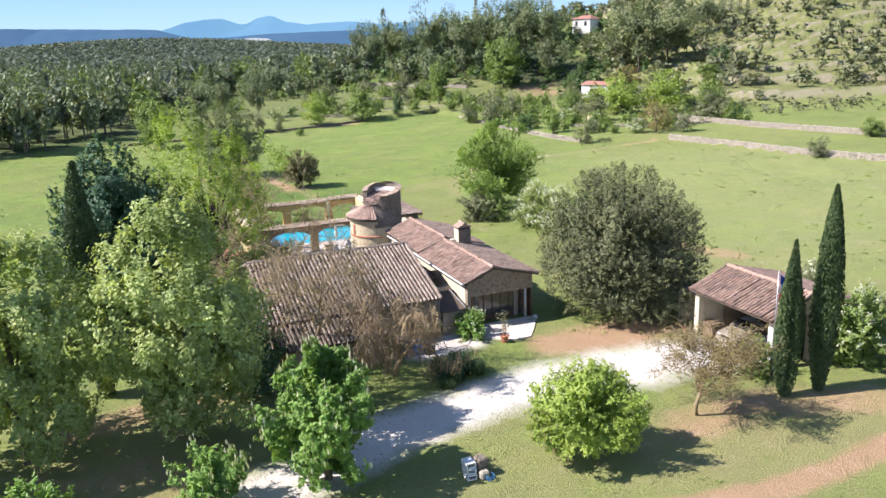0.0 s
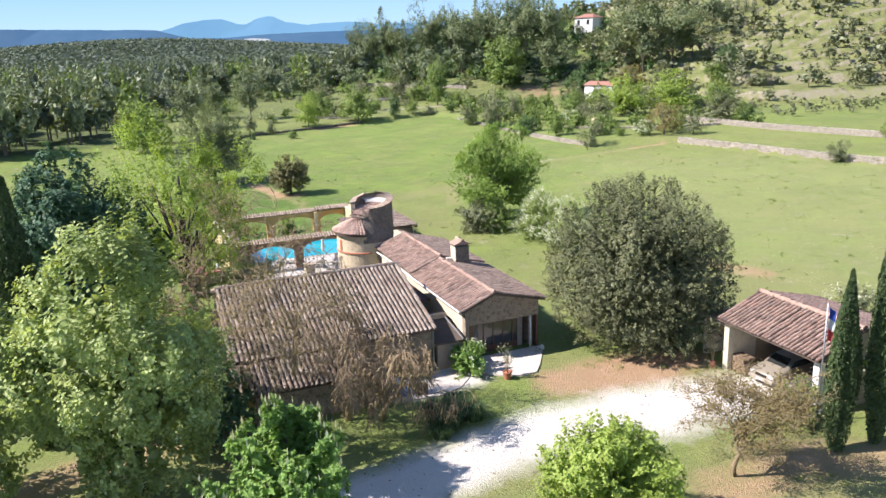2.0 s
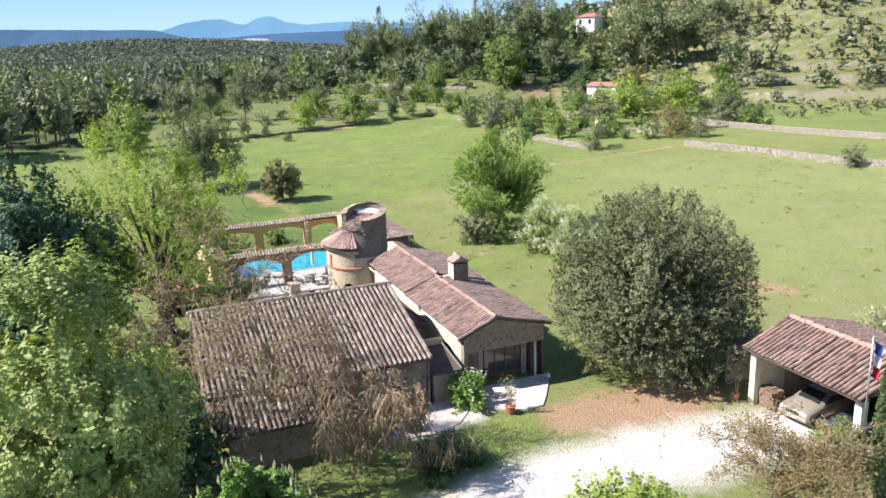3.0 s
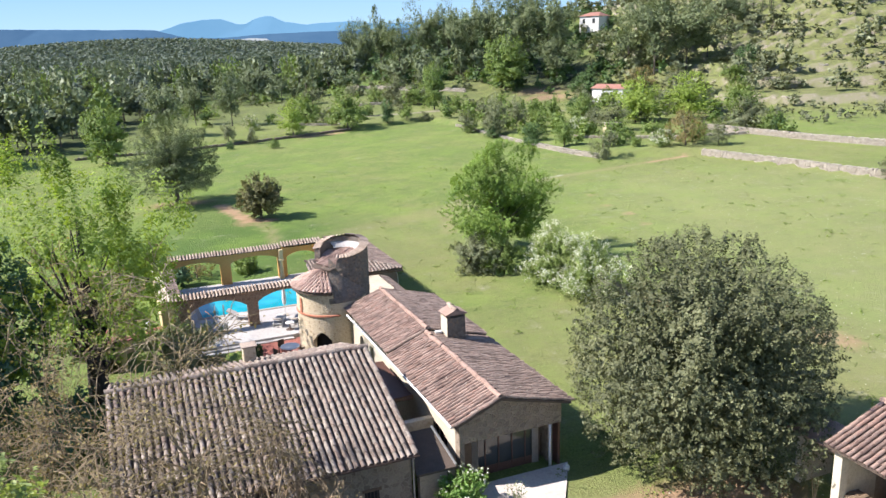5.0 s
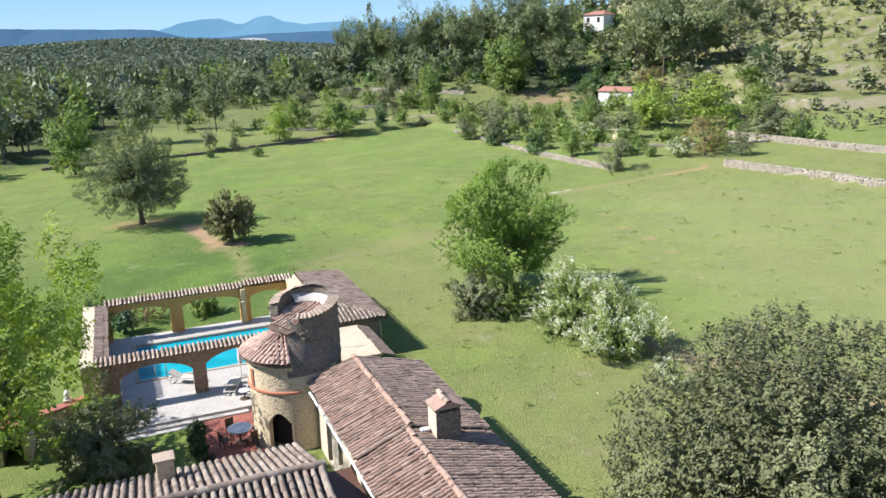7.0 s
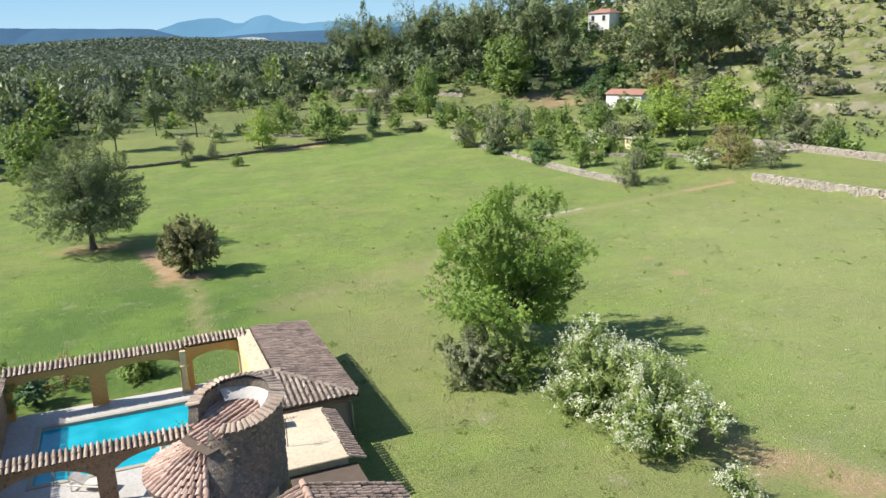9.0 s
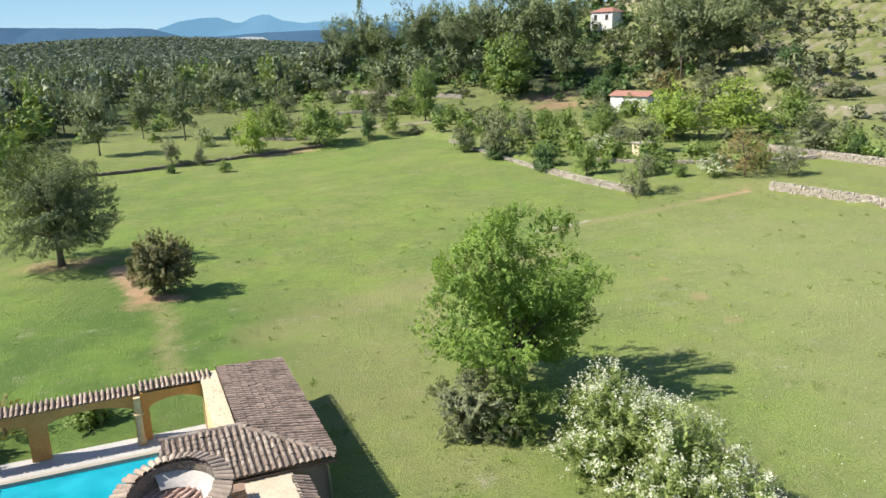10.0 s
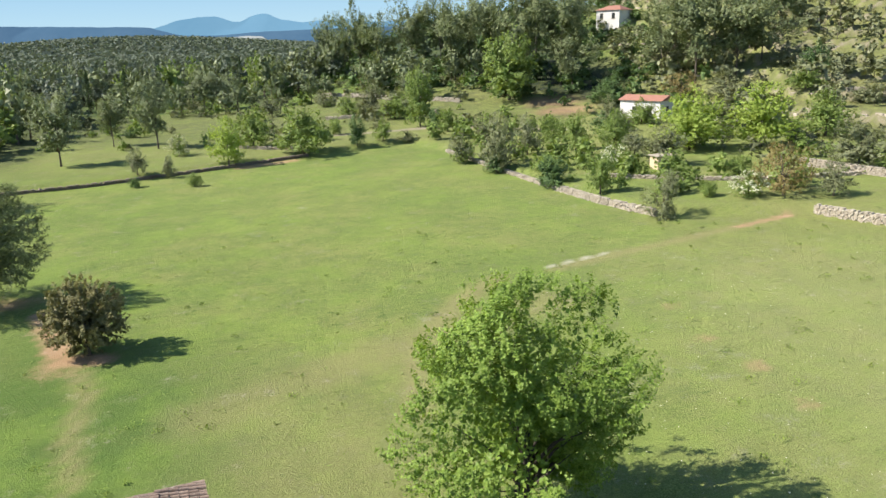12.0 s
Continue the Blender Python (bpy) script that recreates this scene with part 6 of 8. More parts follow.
    prism(bm, [(48.3, 1.85), (50.98, 2.62), (50.98, 2.5), (48.3, 1.73)], 0, 15.0, 21.4)
    part("lean_to_deck", bm, M["deck"], barn)
    up = Vector((0, 2.68, 0.77))
    tile_roof(barn, (15.0, 48.25, 1.85), (1, 0, 0), up, 6.4, up.length - 0.3, "tile_old", 0.27, 0.34, None, None, 33)
    # square chimney on the rear slope
    ch = part("chimney", boxes(((20.75, 60.4, 3.4), (21.35, 60.95, 4.75)), bevel=0.03), M["rubble_warm"], barn, "plain square plastered chimney")
    part("chimney_cap", boxes(((20.68, 60.33, 4.75), (21.42, 61.02, 4.83)), bevel=0.02), M["tile_pale"], ch)


build_barn()

# narrow yard between barn and house
yard = thing("lean_to_shed", (26.8, 53.0, 0), "low lean-to shed with a dark roof between barn and house", "shed")
part("wall", boxes(((26.02, 50.95, -0.1), (27.55, 51.25, 1.75))), M["plaster_grey"], yard)
part("wall", boxes(((27.3, 51.254, -0.1), (27.55, 53.3, 1.55))), M["plaster_grey"], yard)
bm = bmesh.new()
prism(bm, [(50.85, 1.78), (53.6, 2.25), (53.6, 2.15), (50.85, 1.68)], 0, 25.9, 27.65)
part("roof", bm, M["deck"], yard, "dark stained sheet roof")
bm = bmesh.new()
tube(bm, [(27.62, 50.9, 1.82), (27.62, 53.6, 2.3)], [0.06, 0.06], 6)
part("verge_pole", bm, M["steel"], yard)
low = thing("yard_wall", (26.9, 55.2, 0), "plastered yard wall with a small round hole", "wall")
part("wall", boxes(((26.0, 54.6, -0.1), (28.09, 54.9, 2.15))), M["plaster"], low)
# Black panel stands in for the dark of a hole through the wall.
part("opening", boxes(((26.75, 54.57, 1.3), (27.1, 54.598, 1.6))), M["dark"], low)
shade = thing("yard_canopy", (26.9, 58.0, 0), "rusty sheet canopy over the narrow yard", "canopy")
part("sheet", boxes(((26.05, 56.3, 2.55), (27.75, 60.8, 2.63))), M["wood_dark"], shade)
bm = bmesh.new()
tube(bm, [(26.95, 56.4, 0.0), (26.95, 56.4, 2.55)], [0.05, 0.05], 8)
part("post", bm, M["iron"], shade)
part("beam", boxes(((26.05, 56.3, 2.42), (27.75, 56.42, 2.546))), M["wood"], shade)

# ---- the round tower ----
tower = thing("round_tower", (28.1, 70.0, 0), "round stone stair tower with plastered lower drum and open tiled top", "tower")
TC, TR = (27.5, 69.75), 2.12
UC, UR = (28.32, 70.0), 1.62


def build_tower():
    # lower drum, with the arched doorway towards the yard
    door = math.atan2(68.1 - TC[1], 26.4 - TC[0])
    half = 0.27
    bm = bmesh.new()
    n, z0, z1 = 160, -0.1, 4.5
    for k in range(n):
        a0, a1 = k * math.tau / n, (k + 1) * math.tau / n
        mid = (a0 + a1) / 2
        dd = (mid - door + math.pi) % math.tau - math.pi
        z1 = 4.12 if 259 < math.degrees(mid) < 352 else 4.5
        base = z0 if abs(dd) > half else 1.5 + 0.5 * math.cos(dd / half * math.pi / 2)
        ring = []
        for r in (TR, TR - 0.28):
            for a, z in ((a0, base), (a1, base), (a1, z1), (a0, z1)):
                ring.append(bm.verts.new((TC[0] + r * math.cos(a), TC[1] + r * math.sin(a), z)))
        for ids in ((0, 1, 2, 3), (7, 6, 5, 4), (0, 4, 5, 1), (3, 2, 6, 7)) + (((1, 5, 6, 2), (0, 3, 7, 4)) if abs(abs(dd) - half) < 0.06 else ()):
            bm.faces.new([ring[i] for i in ids])
    bmesh.ops.remove_doubles(bm, verts=bm.verts[:], dist=1e-4)
    bmesh.ops.recalc_face_normals(bm, faces=bm.faces[:])
    part("drum", bm, M["rubble_warm"], tower, "cream plaster over stone, patched and flaking")
    # Black cylinders give the unlit inside behind the doorway.
    bm = bmesh.new()
    lathe(bm, [(TR - 0.7, -0.05), (TR - 0.7, 4.45)], TC, 40)
    lathe(bm, [(TR - 0.3, 2.3), (TR - 0.3, 4.45)], TC, 40)
    part("inner_lining", bm, M["dark"], tower)
    bm = bmesh.new()
    bmesh.ops.create_circle(bm, cap_ends=True, radius=TR - 0.28, segments=32, matrix=Matrix.Translation((TC[0], TC[1], 0.0)))
    part("floor", bm, M["dark"], tower)
    bm = bmesh.new()
    lathe(bm, [(TR - 0.01, 2.98), (TR + 0.07, 3.0), (TR + 0.07, 3.08), (TR - 0.01, 3.12)], TC, 36, math.radians(150), math.radians(268))
    part("string_course", bm, M["terracotta"], tower, "thin orange clay string course")
    bm = bmesh.new()
    lathe(bm, [(TR - 0.01, 3.12), (TR + 0.05, 3.12), (TR + 0.05, 4.0), (TR - 0.01, 4.0)], TC, 3, math.radians(194), math.radians(200))
    part("clay_strip", bm, M["terracotta"], tower)
    # conical apron roof on the open side
    a0, a1 = math.radians(70), math.radians(258)
    bm = bmesh.new()
    peak = Vector((27.35, 69.55, 5.5))
    rows_ = [[bm.verts.new((TC[0] + (TR + 0.25) * math.cos(a0 + (a1 - a0) * k / 40), TC[1] + (TR + 0.25) * math.sin(a0 + (a1 - a0) * k / 40), z)) for k in range(41)] for z in (4.4, 4.52)]
    tip = bm.verts.new(peak)
    for k in range(40):
        bm.faces.new((rows_[0][k], rows_[0][k + 1], rows_[1][k + 1], rows_[1][k]))
        bm.faces.new((rows_[1][k], rows_[1][k + 1], tip))
    part("apron_deck", bm, M["deck"], tower)
    rng = np.random.default_rng(61)
    V, F, off = [], [], 0
    rows = 8
    for j in range(rows):
        s = j / rows
        r = TR + 0.3 - s * 2.2
        z = 4.54 + s * 1.08
        n = max(10, int((a1 - a0) * (TR + 0.3 - min(s, 0.6) * 2.2) / 0.25))
        for k in range(n):
            a = a0 + (a1 - a0) * (k + 0.5) / n
            radial, tang = np.array([math.cos(a), math.sin(a), 0.0]), np.array([-math.sin(a), math.cos(a), 0.0])
            up = np.array([-radial[0] * 0.84, -radial[1] * 0.84, 0.41])
            up /= np.linalg.norm(up)
            alongv = -tang
            outv = np.cross(alongv, up)
            if outv[2] < 0:
                alongv, outv = -alongv, -outv
            R = np.stack([alongv, up, outv], 1)
            narrow = max(0.4, 1 - s * 0.8)
            p = np.array([TC[0] - 0.25 * s, TC[1] - 0.3 * s, 0]) + radial * r + np.array([0, 0, z + 0.03]) + rng.normal(0, 0.01, 3)
            if math.hypot(p[0] - UC[0], p[1] - UC[1]) < UR - 0.25:
                continue
            V.append((TILE_V * np.array([narrow, 1.0, 1.0])) @ R.T + p)
            F.append(TILE_F + off)
            off += len(TILE_V)
    under(new("apron_tiles", mesh_of("apron_tiles", np.concatenate(V), np.concatenate(F), M["tile_sunlit"], True)), tower, "weathered red apron tiles", "stuff")
    # upper drum: a ring wall, open towards the apron, its rim rising round the back
    b0, b1 = math.radians(-160), math.radians(200)
    n = 64
    bm = bmesh.new()
    outer, inner = UR, UR - 0.34

    def rim(a):
        d = math.degrees(a)
        notch = min(1.0, max(0.0, (44 - abs(((d + 158 + 180) % 360) - 180)) / 6))
        return 6.6 + 0.36 * math.cos(math.radians(d - 50)) - 0.85 * notch

    rings = []
    for k in range(n + 1):
        a = b0 + (b1 - b0) * k / n
        c, s = math.cos(a), math.sin(a)
        rings.append([bm.verts.new((UC[0] + r * c, UC[1] + r * s, z)) for r, z in ((outer, 3.3), (outer, rim(a)), (inner, rim(a)), (inner, 4.2))])
    for p, q in zip(rings, rings[1:]):
        for i in range(4):
            j = (i + 1) % 4
            bm.faces.new((p[i], q[i], q[j], p[j]))
    bmesh.ops.remove_doubles(bm, verts=bm.verts[:], dist=1e-4)
    bmesh.ops.recalc_face_normals(bm, faces=bm.faces[:])
    part("upper_drum", bm, M["rubble"], tower, "dark grey rubble stone upper drum")
    bm = bmesh.new()
    strip = []
    for k in range(15):
        a = math.radians(252 + 7 * k)
        o = Vector((TC[0] + (TR + 0.02) * math.cos(a), TC[1] + (TR + 0.02) * math.sin(a), 4.1))
        dx, dy = UC[0] - TC[0], UC[1] - TC[1]
        m = dx * math.cos(a) + dy * math.sin(a)
        s = m + math.sqrt(max(0.0, m * m - dx * dx - dy * dy + UR * UR)) - 0.3
        s = min(s, TR - 0.02)
        h = Vector((TC[0] + s * math.cos(a), TC[1] + s * math.sin(a), 4.1 + (TR - s) * 1.5))
        strip.append((bm.verts.new(o - Vector((0, 0, 0.3))), bm.verts.new(o), bm.verts.new(h)))
    for u, w in zip(strip, strip[1:]):
        bm.faces.new((u[0], w[0], w[1], u[1]))
        bm.faces.new((u[1], w[1], w[2], u[2]))
    part("shoulder", bm, M["rubble"], tower, "rubble shoulder between the two drums", smooth=True)
    # stones standing proud of the upper drum
    rng = np.random.default_rng(62)
    stone = bmesh.new()
    bmesh.ops.create_icosphere(stone, subdivisions=1, radius=1.0)
    sme = bpy.data.meshes.new("stone")
    stone.to_mesh(sme)
    stone.free()
    sme.materials.append(M["rubble"])
    for _ in range(260):
        a = rng.uniform(math.radians(-150), math.radians(60))
        z = rng.uniform(3.9, rim(a) - 0.1)
        ob = new("stone", sme)
        under(ob, tower)
        w = rng.uniform(0.08, 0.17)
        ob.matrix_basis = Matrix.LocRotScale((UC[0] + (UR - 0.01) * math.cos(a), UC[1] + (UR - 0.01) * math.sin(a), z), Euler((rng.uniform(-0.3, 0.3), 0, a)), (0.05, w, w * rng.uniform(0.5, 0.8)))
    # rim tiles, laid outwards
    V, F, off = [], [], 0
    m = int((b1 - b0) * UR / 0.2)
    for k in range(m):
        a = b0 + (b1 - b0) * (k + 0.5) / m
        radial, tang = np.array([math.cos(a), math.sin(a), 0.0]), np.array([-math.sin(a), math.cos(a), 0.0])
        up = -radial * 0.97 + np.array([0, 0, 0.2])
        up /= np.linalg.norm(up)
        outv = np.cross(tang, up)
        al = tang
        if outv[2] < 0:
            al, outv = -tang, -outv
        if rim(a) < 6.15:
            continue
        p = np.array([UC[0], UC[1], 0]) + radial * (UR + 0.09) + np.array([0, 0, rim(a) - 0.01]) + rng.normal(0, 0.012, 3)
        V.append((TILE_V * np.array([0.95, 1.15, 1.0])) @ np.stack([al, up, outv], 1).T + p)
        F.append(TILE_F + off)
        off += len(TILE_V)
    under(new("rim_tiles", mesh_of("rim_tiles", np.concatenate(V), np.concatenate(F), M["tile_pale"], True)), tower, "ring of clay tiles on the rim", "stuff")
    # tiles inside the rim, falling to the open side above the apron, and a pale plaster lining at the back
    bm = bmesh.new()
    bmesh.ops.create_circle(bm, cap_ends=True, radius=inner + 0.02, segments=40, matrix=Matrix.Translation((UC[0], UC[1], 5.62)))
    part("inner_floor", bm, M["deck"], tower)
    d = Vector((math.cos(math.radians(207)), math.sin(math.radians(207)), 0))
    low, high = Vector((*UC, 0)) + d * 1.75, Vector((*UC, 0)) - d * 1.1
    upv = Vector((high.x - low.x, high.y - low.y, 0.7))
    al = Vector((0, 0, 1)).cross(upv.normalized()).normalized() * -1
    base = Vector((low.x, low.y, 5.62)) - al * 1.4
    spot = lambda a, b: Vector((base.x, base.y, 0)) + al * a + Vector((upv.x, upv.y, 0)).normalized() * b * 0.97 - Vector((*UC, 0))
    chk = lambda a, b: spot(a, b).length < UR - 0.12
    bm = bmesh.new()
    bm.faces.new([bm.verts.new(base + q) for q in (al * 0.6, al * 2.2, al * 2.5 + upv * 0.4, al * 2.3 + upv * 0.95, al * 0.5 + upv * 0.95, al * 0.3 + upv * 0.4)])
    part("inner_deck", bm, M["deck"], tower)
    tile_roof(tower, base, al, upv, 2.8, upv.length, "tile_sunlit", 0.225, 0.32, None, chk, 63)
    bm = bmesh.new()
    lathe(bm, [(inner - 0.42, 6.35), (inner - 0.3, 6.5), (inner - 0.01, 6.66)], UC, 24, math.radians(-35), math.radians(105))
    part("plaster_lining", bm, M["paving"], tower, "pale plaster lining inside the rim", smooth=True)


build_tower()

# ---- the pool court ----
court = thing("pool_court", (25.0, 81.0, 0), "walled pool court with ochre and brick arcades under clay tile copings", "courtyard")


def coping(parent, a, b, across, width, z, mat="tile_pale", seed=1, singles=True):
    """Clay tiles laid across a wall's top, with a thin mortar bed."""
    a, b = Vector(a), Vector(b)
    d = (b - a)
    s = Vector(across)
    lo, hi = a - s * width / 2, b - s * width / 2
    al = d.normalized()
    upv = s * width + Vector((0, 0, 0.22))
    if al.cross(upv).z < 0:
        lo, al = hi, -al
    n = d.length
    bm = bmesh.new()
    q = [a - s * (width / 2 - 0.06), b - s * (width / 2 - 0.06), b + s * (width / 2 - 0.06), a + s * (width / 2 - 0.06)]
    lowr = [bm.verts.new((k.x, k.y, z - 0.004)) for k in q]
    hi_ = [bm.verts.new((k.x, k.y, z + (0.05 if i in (0, 1) else 0.22))) for i, k in enumerate(q)]
    for i in range(4):
        bm.faces.new((lowr[i], lowr[(i + 1) % 4], hi_[(i + 1) % 4], hi_[i]))
    bm.faces.new(hi_)
    bm.faces.new(lowr[::-1])
    bmesh.ops.recalc_face_normals(bm, faces=bm.faces[:])
    part("coping_bed", bm, M["deck"], parent)
    tile_roof(parent, (lo.x, lo.y, z), al, upv, n, upv.length, mat, 0.235, 0.4, (lambda p, q: True) if singles else None, None, seed)


def build_court():
    for lo, hi in (((18.3, 73.2), (20.45, 87.2)), ((30.3, 73.2), (31.2, 87.2)), ((20.45, 73.2), (30.3, 79.2)), ((20.45, 85.15), (30.3, 87.2))):
        part("deck", boxes(((*lo, -0.1), (*hi, 0.3))), M["paving"], court, "white stone pool surround")
    part("pool_wall", boxes(((20.45, 85.145, -1.2), (30.3, 85.15, 0.2))), M["white"], court)
    w = part("pool_water", boxes(((20.452, 79.206, -0.1), (30.298, 85.144, 0.16))), M["water"], court, "turquoise pool water")
    part("coping_edge", boxes(((20.2, 78.95, 0.3), (30.4, 79.22, 0.34)), ((20.2, 85.13, 0.3), (30.4, 85.4, 0.34)), ((20.2, 79.22, 0.3), (20.47, 85.13, 0.34))), M["stone"], court)
    bm = bmesh.new()
    for x in (21.35, 21.95):
        tube(bm, [(x, 79.35, 0.05), (x, 79.3, 1.0), (x, 79.05, 1.15), (x, 78.8, 0.95), (x, 78.8, 0.33)], [0.03] * 5, 6)
    part("pool_ladder", bm, M["steel"], court, "polished steel pool ladder")
    part("step", boxes(((18.3, 72.85, -0.1), (25.6, 73.2, 0.16))), M["paving"], court)
    part("step", boxes(((18.3, 72.5, -0.1), (25.6, 72.85, 0.05))), M["paving"], court)
    # front arcade, brown brick
    part("front_arcade", arch_wall(18.6, 31.0, 0, 0.2, 2.72, (76.05, 76.6), [(19.5, 23.25, 0.2, 1.8), (23.95, 27.7, 0.2, 1.95), (28.5, 30.4, 0.2, 1.8)], 0.6), M["brick"], court, "brown brick front arcade")
    coping(court, (18.4, 76.3, 0), (30.4, 76.3, 0), (0, 1, 0), 0.75, 2.72, "tile_pale", 71)
    # back arcade, ochre
    part("back_arcade", arch_wall(18.9, 31.0, 0, 0.2, 2.72, (86.75, 87.2), [(19.2, 22.85, 0.2, 2.0), (23.65, 27.4, 0.2, 2.0), (28.1, 30.6, 0.2, 1.95)], 0.36), M["plaster_ochre"], court, "ochre plastered back arcade")
    coping(court, (18.9, 87.0, 0), (27.7, 87.0, 0), (0, 1, 0), 0.75, 2.72, "tile_pale", 72)
    coping(court, (27.75, 87.0, 0), (31.1, 87.0, 0), (0, 1, 0), 0.75, 2.84, "tile_pale", 73)
    bm = bmesh.new()
    lathe(bm, [(0.02, 0.3), (0.22, 0.3), (0.22, 0.5), (0.16, 0.58), (0.14, 1.7), (0.19, 1.78), (0.24, 1.82), (0.24, 1.92), (0.02, 1.92)], (27.6, 86.45), 18)
    part("column", bm, M["plaster_yellow"], court, "round yellow column with a capital", True)
    part("column_head", boxes(((27.45, 86.3, 1.92), (27.75, 86.745, 2.7))), M["plaster_yellow"], court)
    # side wall with plastered top and a strip of tiles
    part("side_wall", boxes(((17.75, 76.05, 0.1), (18.55, 87.2, 2.8))), M["plaster_yellow"], court, "broad yellow plastered side wall")
    part("side_wall_top", boxes(((17.7, 76.0, 2.8), (18.4, 87.25, 2.88)), bevel=0.02), M["roof_flat"], court)
    part("side_wall", boxes(((18.55, 76.604, 0.1), (18.9, 86.746, 2.62))), M["brick"], court)
    tile_roof(court, (19.05, 77.0, 2.64), (0, 1, 0), (-1, 0, 0.25), 9.9, 0.6, "tile_brown", 0.235, 0.3, None, None, 74)
    # end wall towards the pool house
    part("end_wall", boxes(((30.6, 80.4, 0.1), (31.35, 86.746, 2.86))), M["plaster_yellow"], court)
    part("end_wall_top", boxes(((30.55, 80.3, 2.86), (31.4, 87.5, 2.94)), bevel=0.02), M["rubble_warm"], court, "pale plastered wall top")
    # white boxes of pool lights on the pier
    for z in (0.9, 1.6):
        part("lamp", boxes(((19.42, 76.2, z), (19.598, 76.4, z + 0.18))), M["white"], court)


build_court()

# ---- the pool house ----
ph = thing("pool_house", (32.5, 81.5, 0), "low pool house with a hipped roof of brown clay tiles", "house")


def build_pool_house():
    x0, x1, y0, y1, ez, rz = 31.354, 34.5, 77.9, 88.3, 2.33, 2.95
    ex, ey, fy = 34.82, 77.5, 88.75
    part("wall", boxes(((x1 - 0.3, y0, -0.1), (x1, y1, ez)), ((28.6, y0, -0.1), (x1 - 0.3, y0 + 0.3, ez)), ((x0, y1 - 1.3, -0.1), (x1 - 0.3, y1 - 1.0, ez))), M["plaster_grey"], ph, "grey brown rendered wall")
    # east slope and the south slope with its hip
    hip = Vector((31.5, 80.7, rz))
    corner = Vector((ex, ey, ez + 0.05))
    bm = bmesh.new()
    v = [bm.verts.new(q) for q in ((ex, ey, ez + 0.05), (ex, fy, ez + 0.05), (31.4, fy - 1.15, rz), hip)]
    bm.faces.new(v)
    w = [bm.verts.new(q) for q in ((27.9, ey, ez + 0.05), (ex, ey, ez + 0.05), hip, (28.4, 80.7, rz))]
    bm.faces.new(w)
    bmesh.ops.recalc_face_normals(bm, faces=bm.faces[:])
    bmesh.ops.solidify(bm, geom=bm.faces[:], thickness=0.1)
    part("roof_deck", bm, M["deck"], ph)
    up = Vector((31.45 - ex, 0, rz - ez - 0.05))
    tile_roof(ph, (ex + 0.03, ey, ez + 0.09), (0, 1, 0), up, fy - ey, up.length, "tile_brown", 0.235, 0.33, (lambda a, b: a < 4.2), lambda a, b: (b / up.length) * 3.25 < a < fy - ey - (b / up.length) * 1.15, 81)
    up2 = Vector((0, 80.7 - ey, rz - ez - 0.05))
    tile_roof(ph, (27.9, ey - 0.03, ez + 0.09), (1, 0, 0), up2, 7.0, up2.length, "tile_old", 0.27, 0.34, (lambda a, b: a > 2.9), lambda a, b: 0.5 * b / up2.length < a < 7.0 - 3.4 * b / up2.length, 82)
    ridge_caps(ph, corner + Vector((0, 0, 0.1)), hip + Vector((0, 0, 0.12)), "tile_old", 83, 0.14)
    ridge_caps(ph, (28.3, 80.75, rz + 0.1), (31.45, 80.75, rz + 0.1), "tile_old", 84, 0.14)
    ridge_caps(ph, (31.4, fy - 1.2, rz + 0.1), (ex, fy - 0.05, ez + 0.15), "tile_brown", 85, 0.1)
    bm = bmesh.new()
    tube(bm, [(34.3, 77.6, ez - 0.05), (34.5, 77.75, 1.9), (34.6, 77.8, 0.0)], [0.05] * 3, 8)
    part("downpipe", bm, M["steel"], ph, "grey downpipe at the corner")
    part("eaves_board", boxes(((28.0, 77.42, ez - 0.12), (34.85, 77.48, ez - 0.01))), M["wood"], ph)


build_pool_house()

annex = thing("flat_annex", (31.6, 74.5, 0), "small flat-roofed annex with a cream coated roof", "annex")
part("wall", boxes(((29.9, 72.7, -0.1), (32.9, 77.85, 2.1))), M["plaster"], annex)
part("roof", boxes(((29.8, 72.4, 2.1), (33.0, 77.4, 2.22)), bevel=0.03), M["roof_flat"], annex, "cream coated flat roof")
tile_roof(annex, (33.5, 72.3, 1.95), (0, 1, 0), (-1, 0, 0.35), 4.9, 0.6, "tile_brown", 0.235, 0.3, lambda a, b: True, None, 91)
# Dark sheet added to carry the shade of the gap behind the house.
part("low_roof", boxes(((30.4, 67.65, 1.7), (33.2, 72.5, 1.82))), M["deck"], annex, "dark sheet standing in for the shaded passage")
part("wall", boxes(((32.7, 67.65, -0.1), (33.0, 72.54, 1.7))), M["rubble"], annex)
bm = bmesh.new()
tube(bm, [(30.75, 74.3, 2.2), (30.75, 74.3, 3.5)], [0.02, 0.02], 6)
for k in range(6):
    tube(bm, [(30.75 - 0.3, 74.3, 3.48 - k * 0.0), (30.75 + 0.5, 74.3, 3.48)] if k == 0 else [(30.45 + k * 0.13, 74.05 + k * 0.02, 3.48), (30.45 + k * 0.13, 74.55 - k * 0.02, 3.48)], [0.012, 0.012], 4)
lone("tv_antenna", bm, M["iron"], "thin dark television antenna on the flat roof", "antenna")

# ---- the garage ----
garage = thing("garage", (43.5, 40.5, 0), "open-fronted garage with a clay tile roof and white posts", "garage")


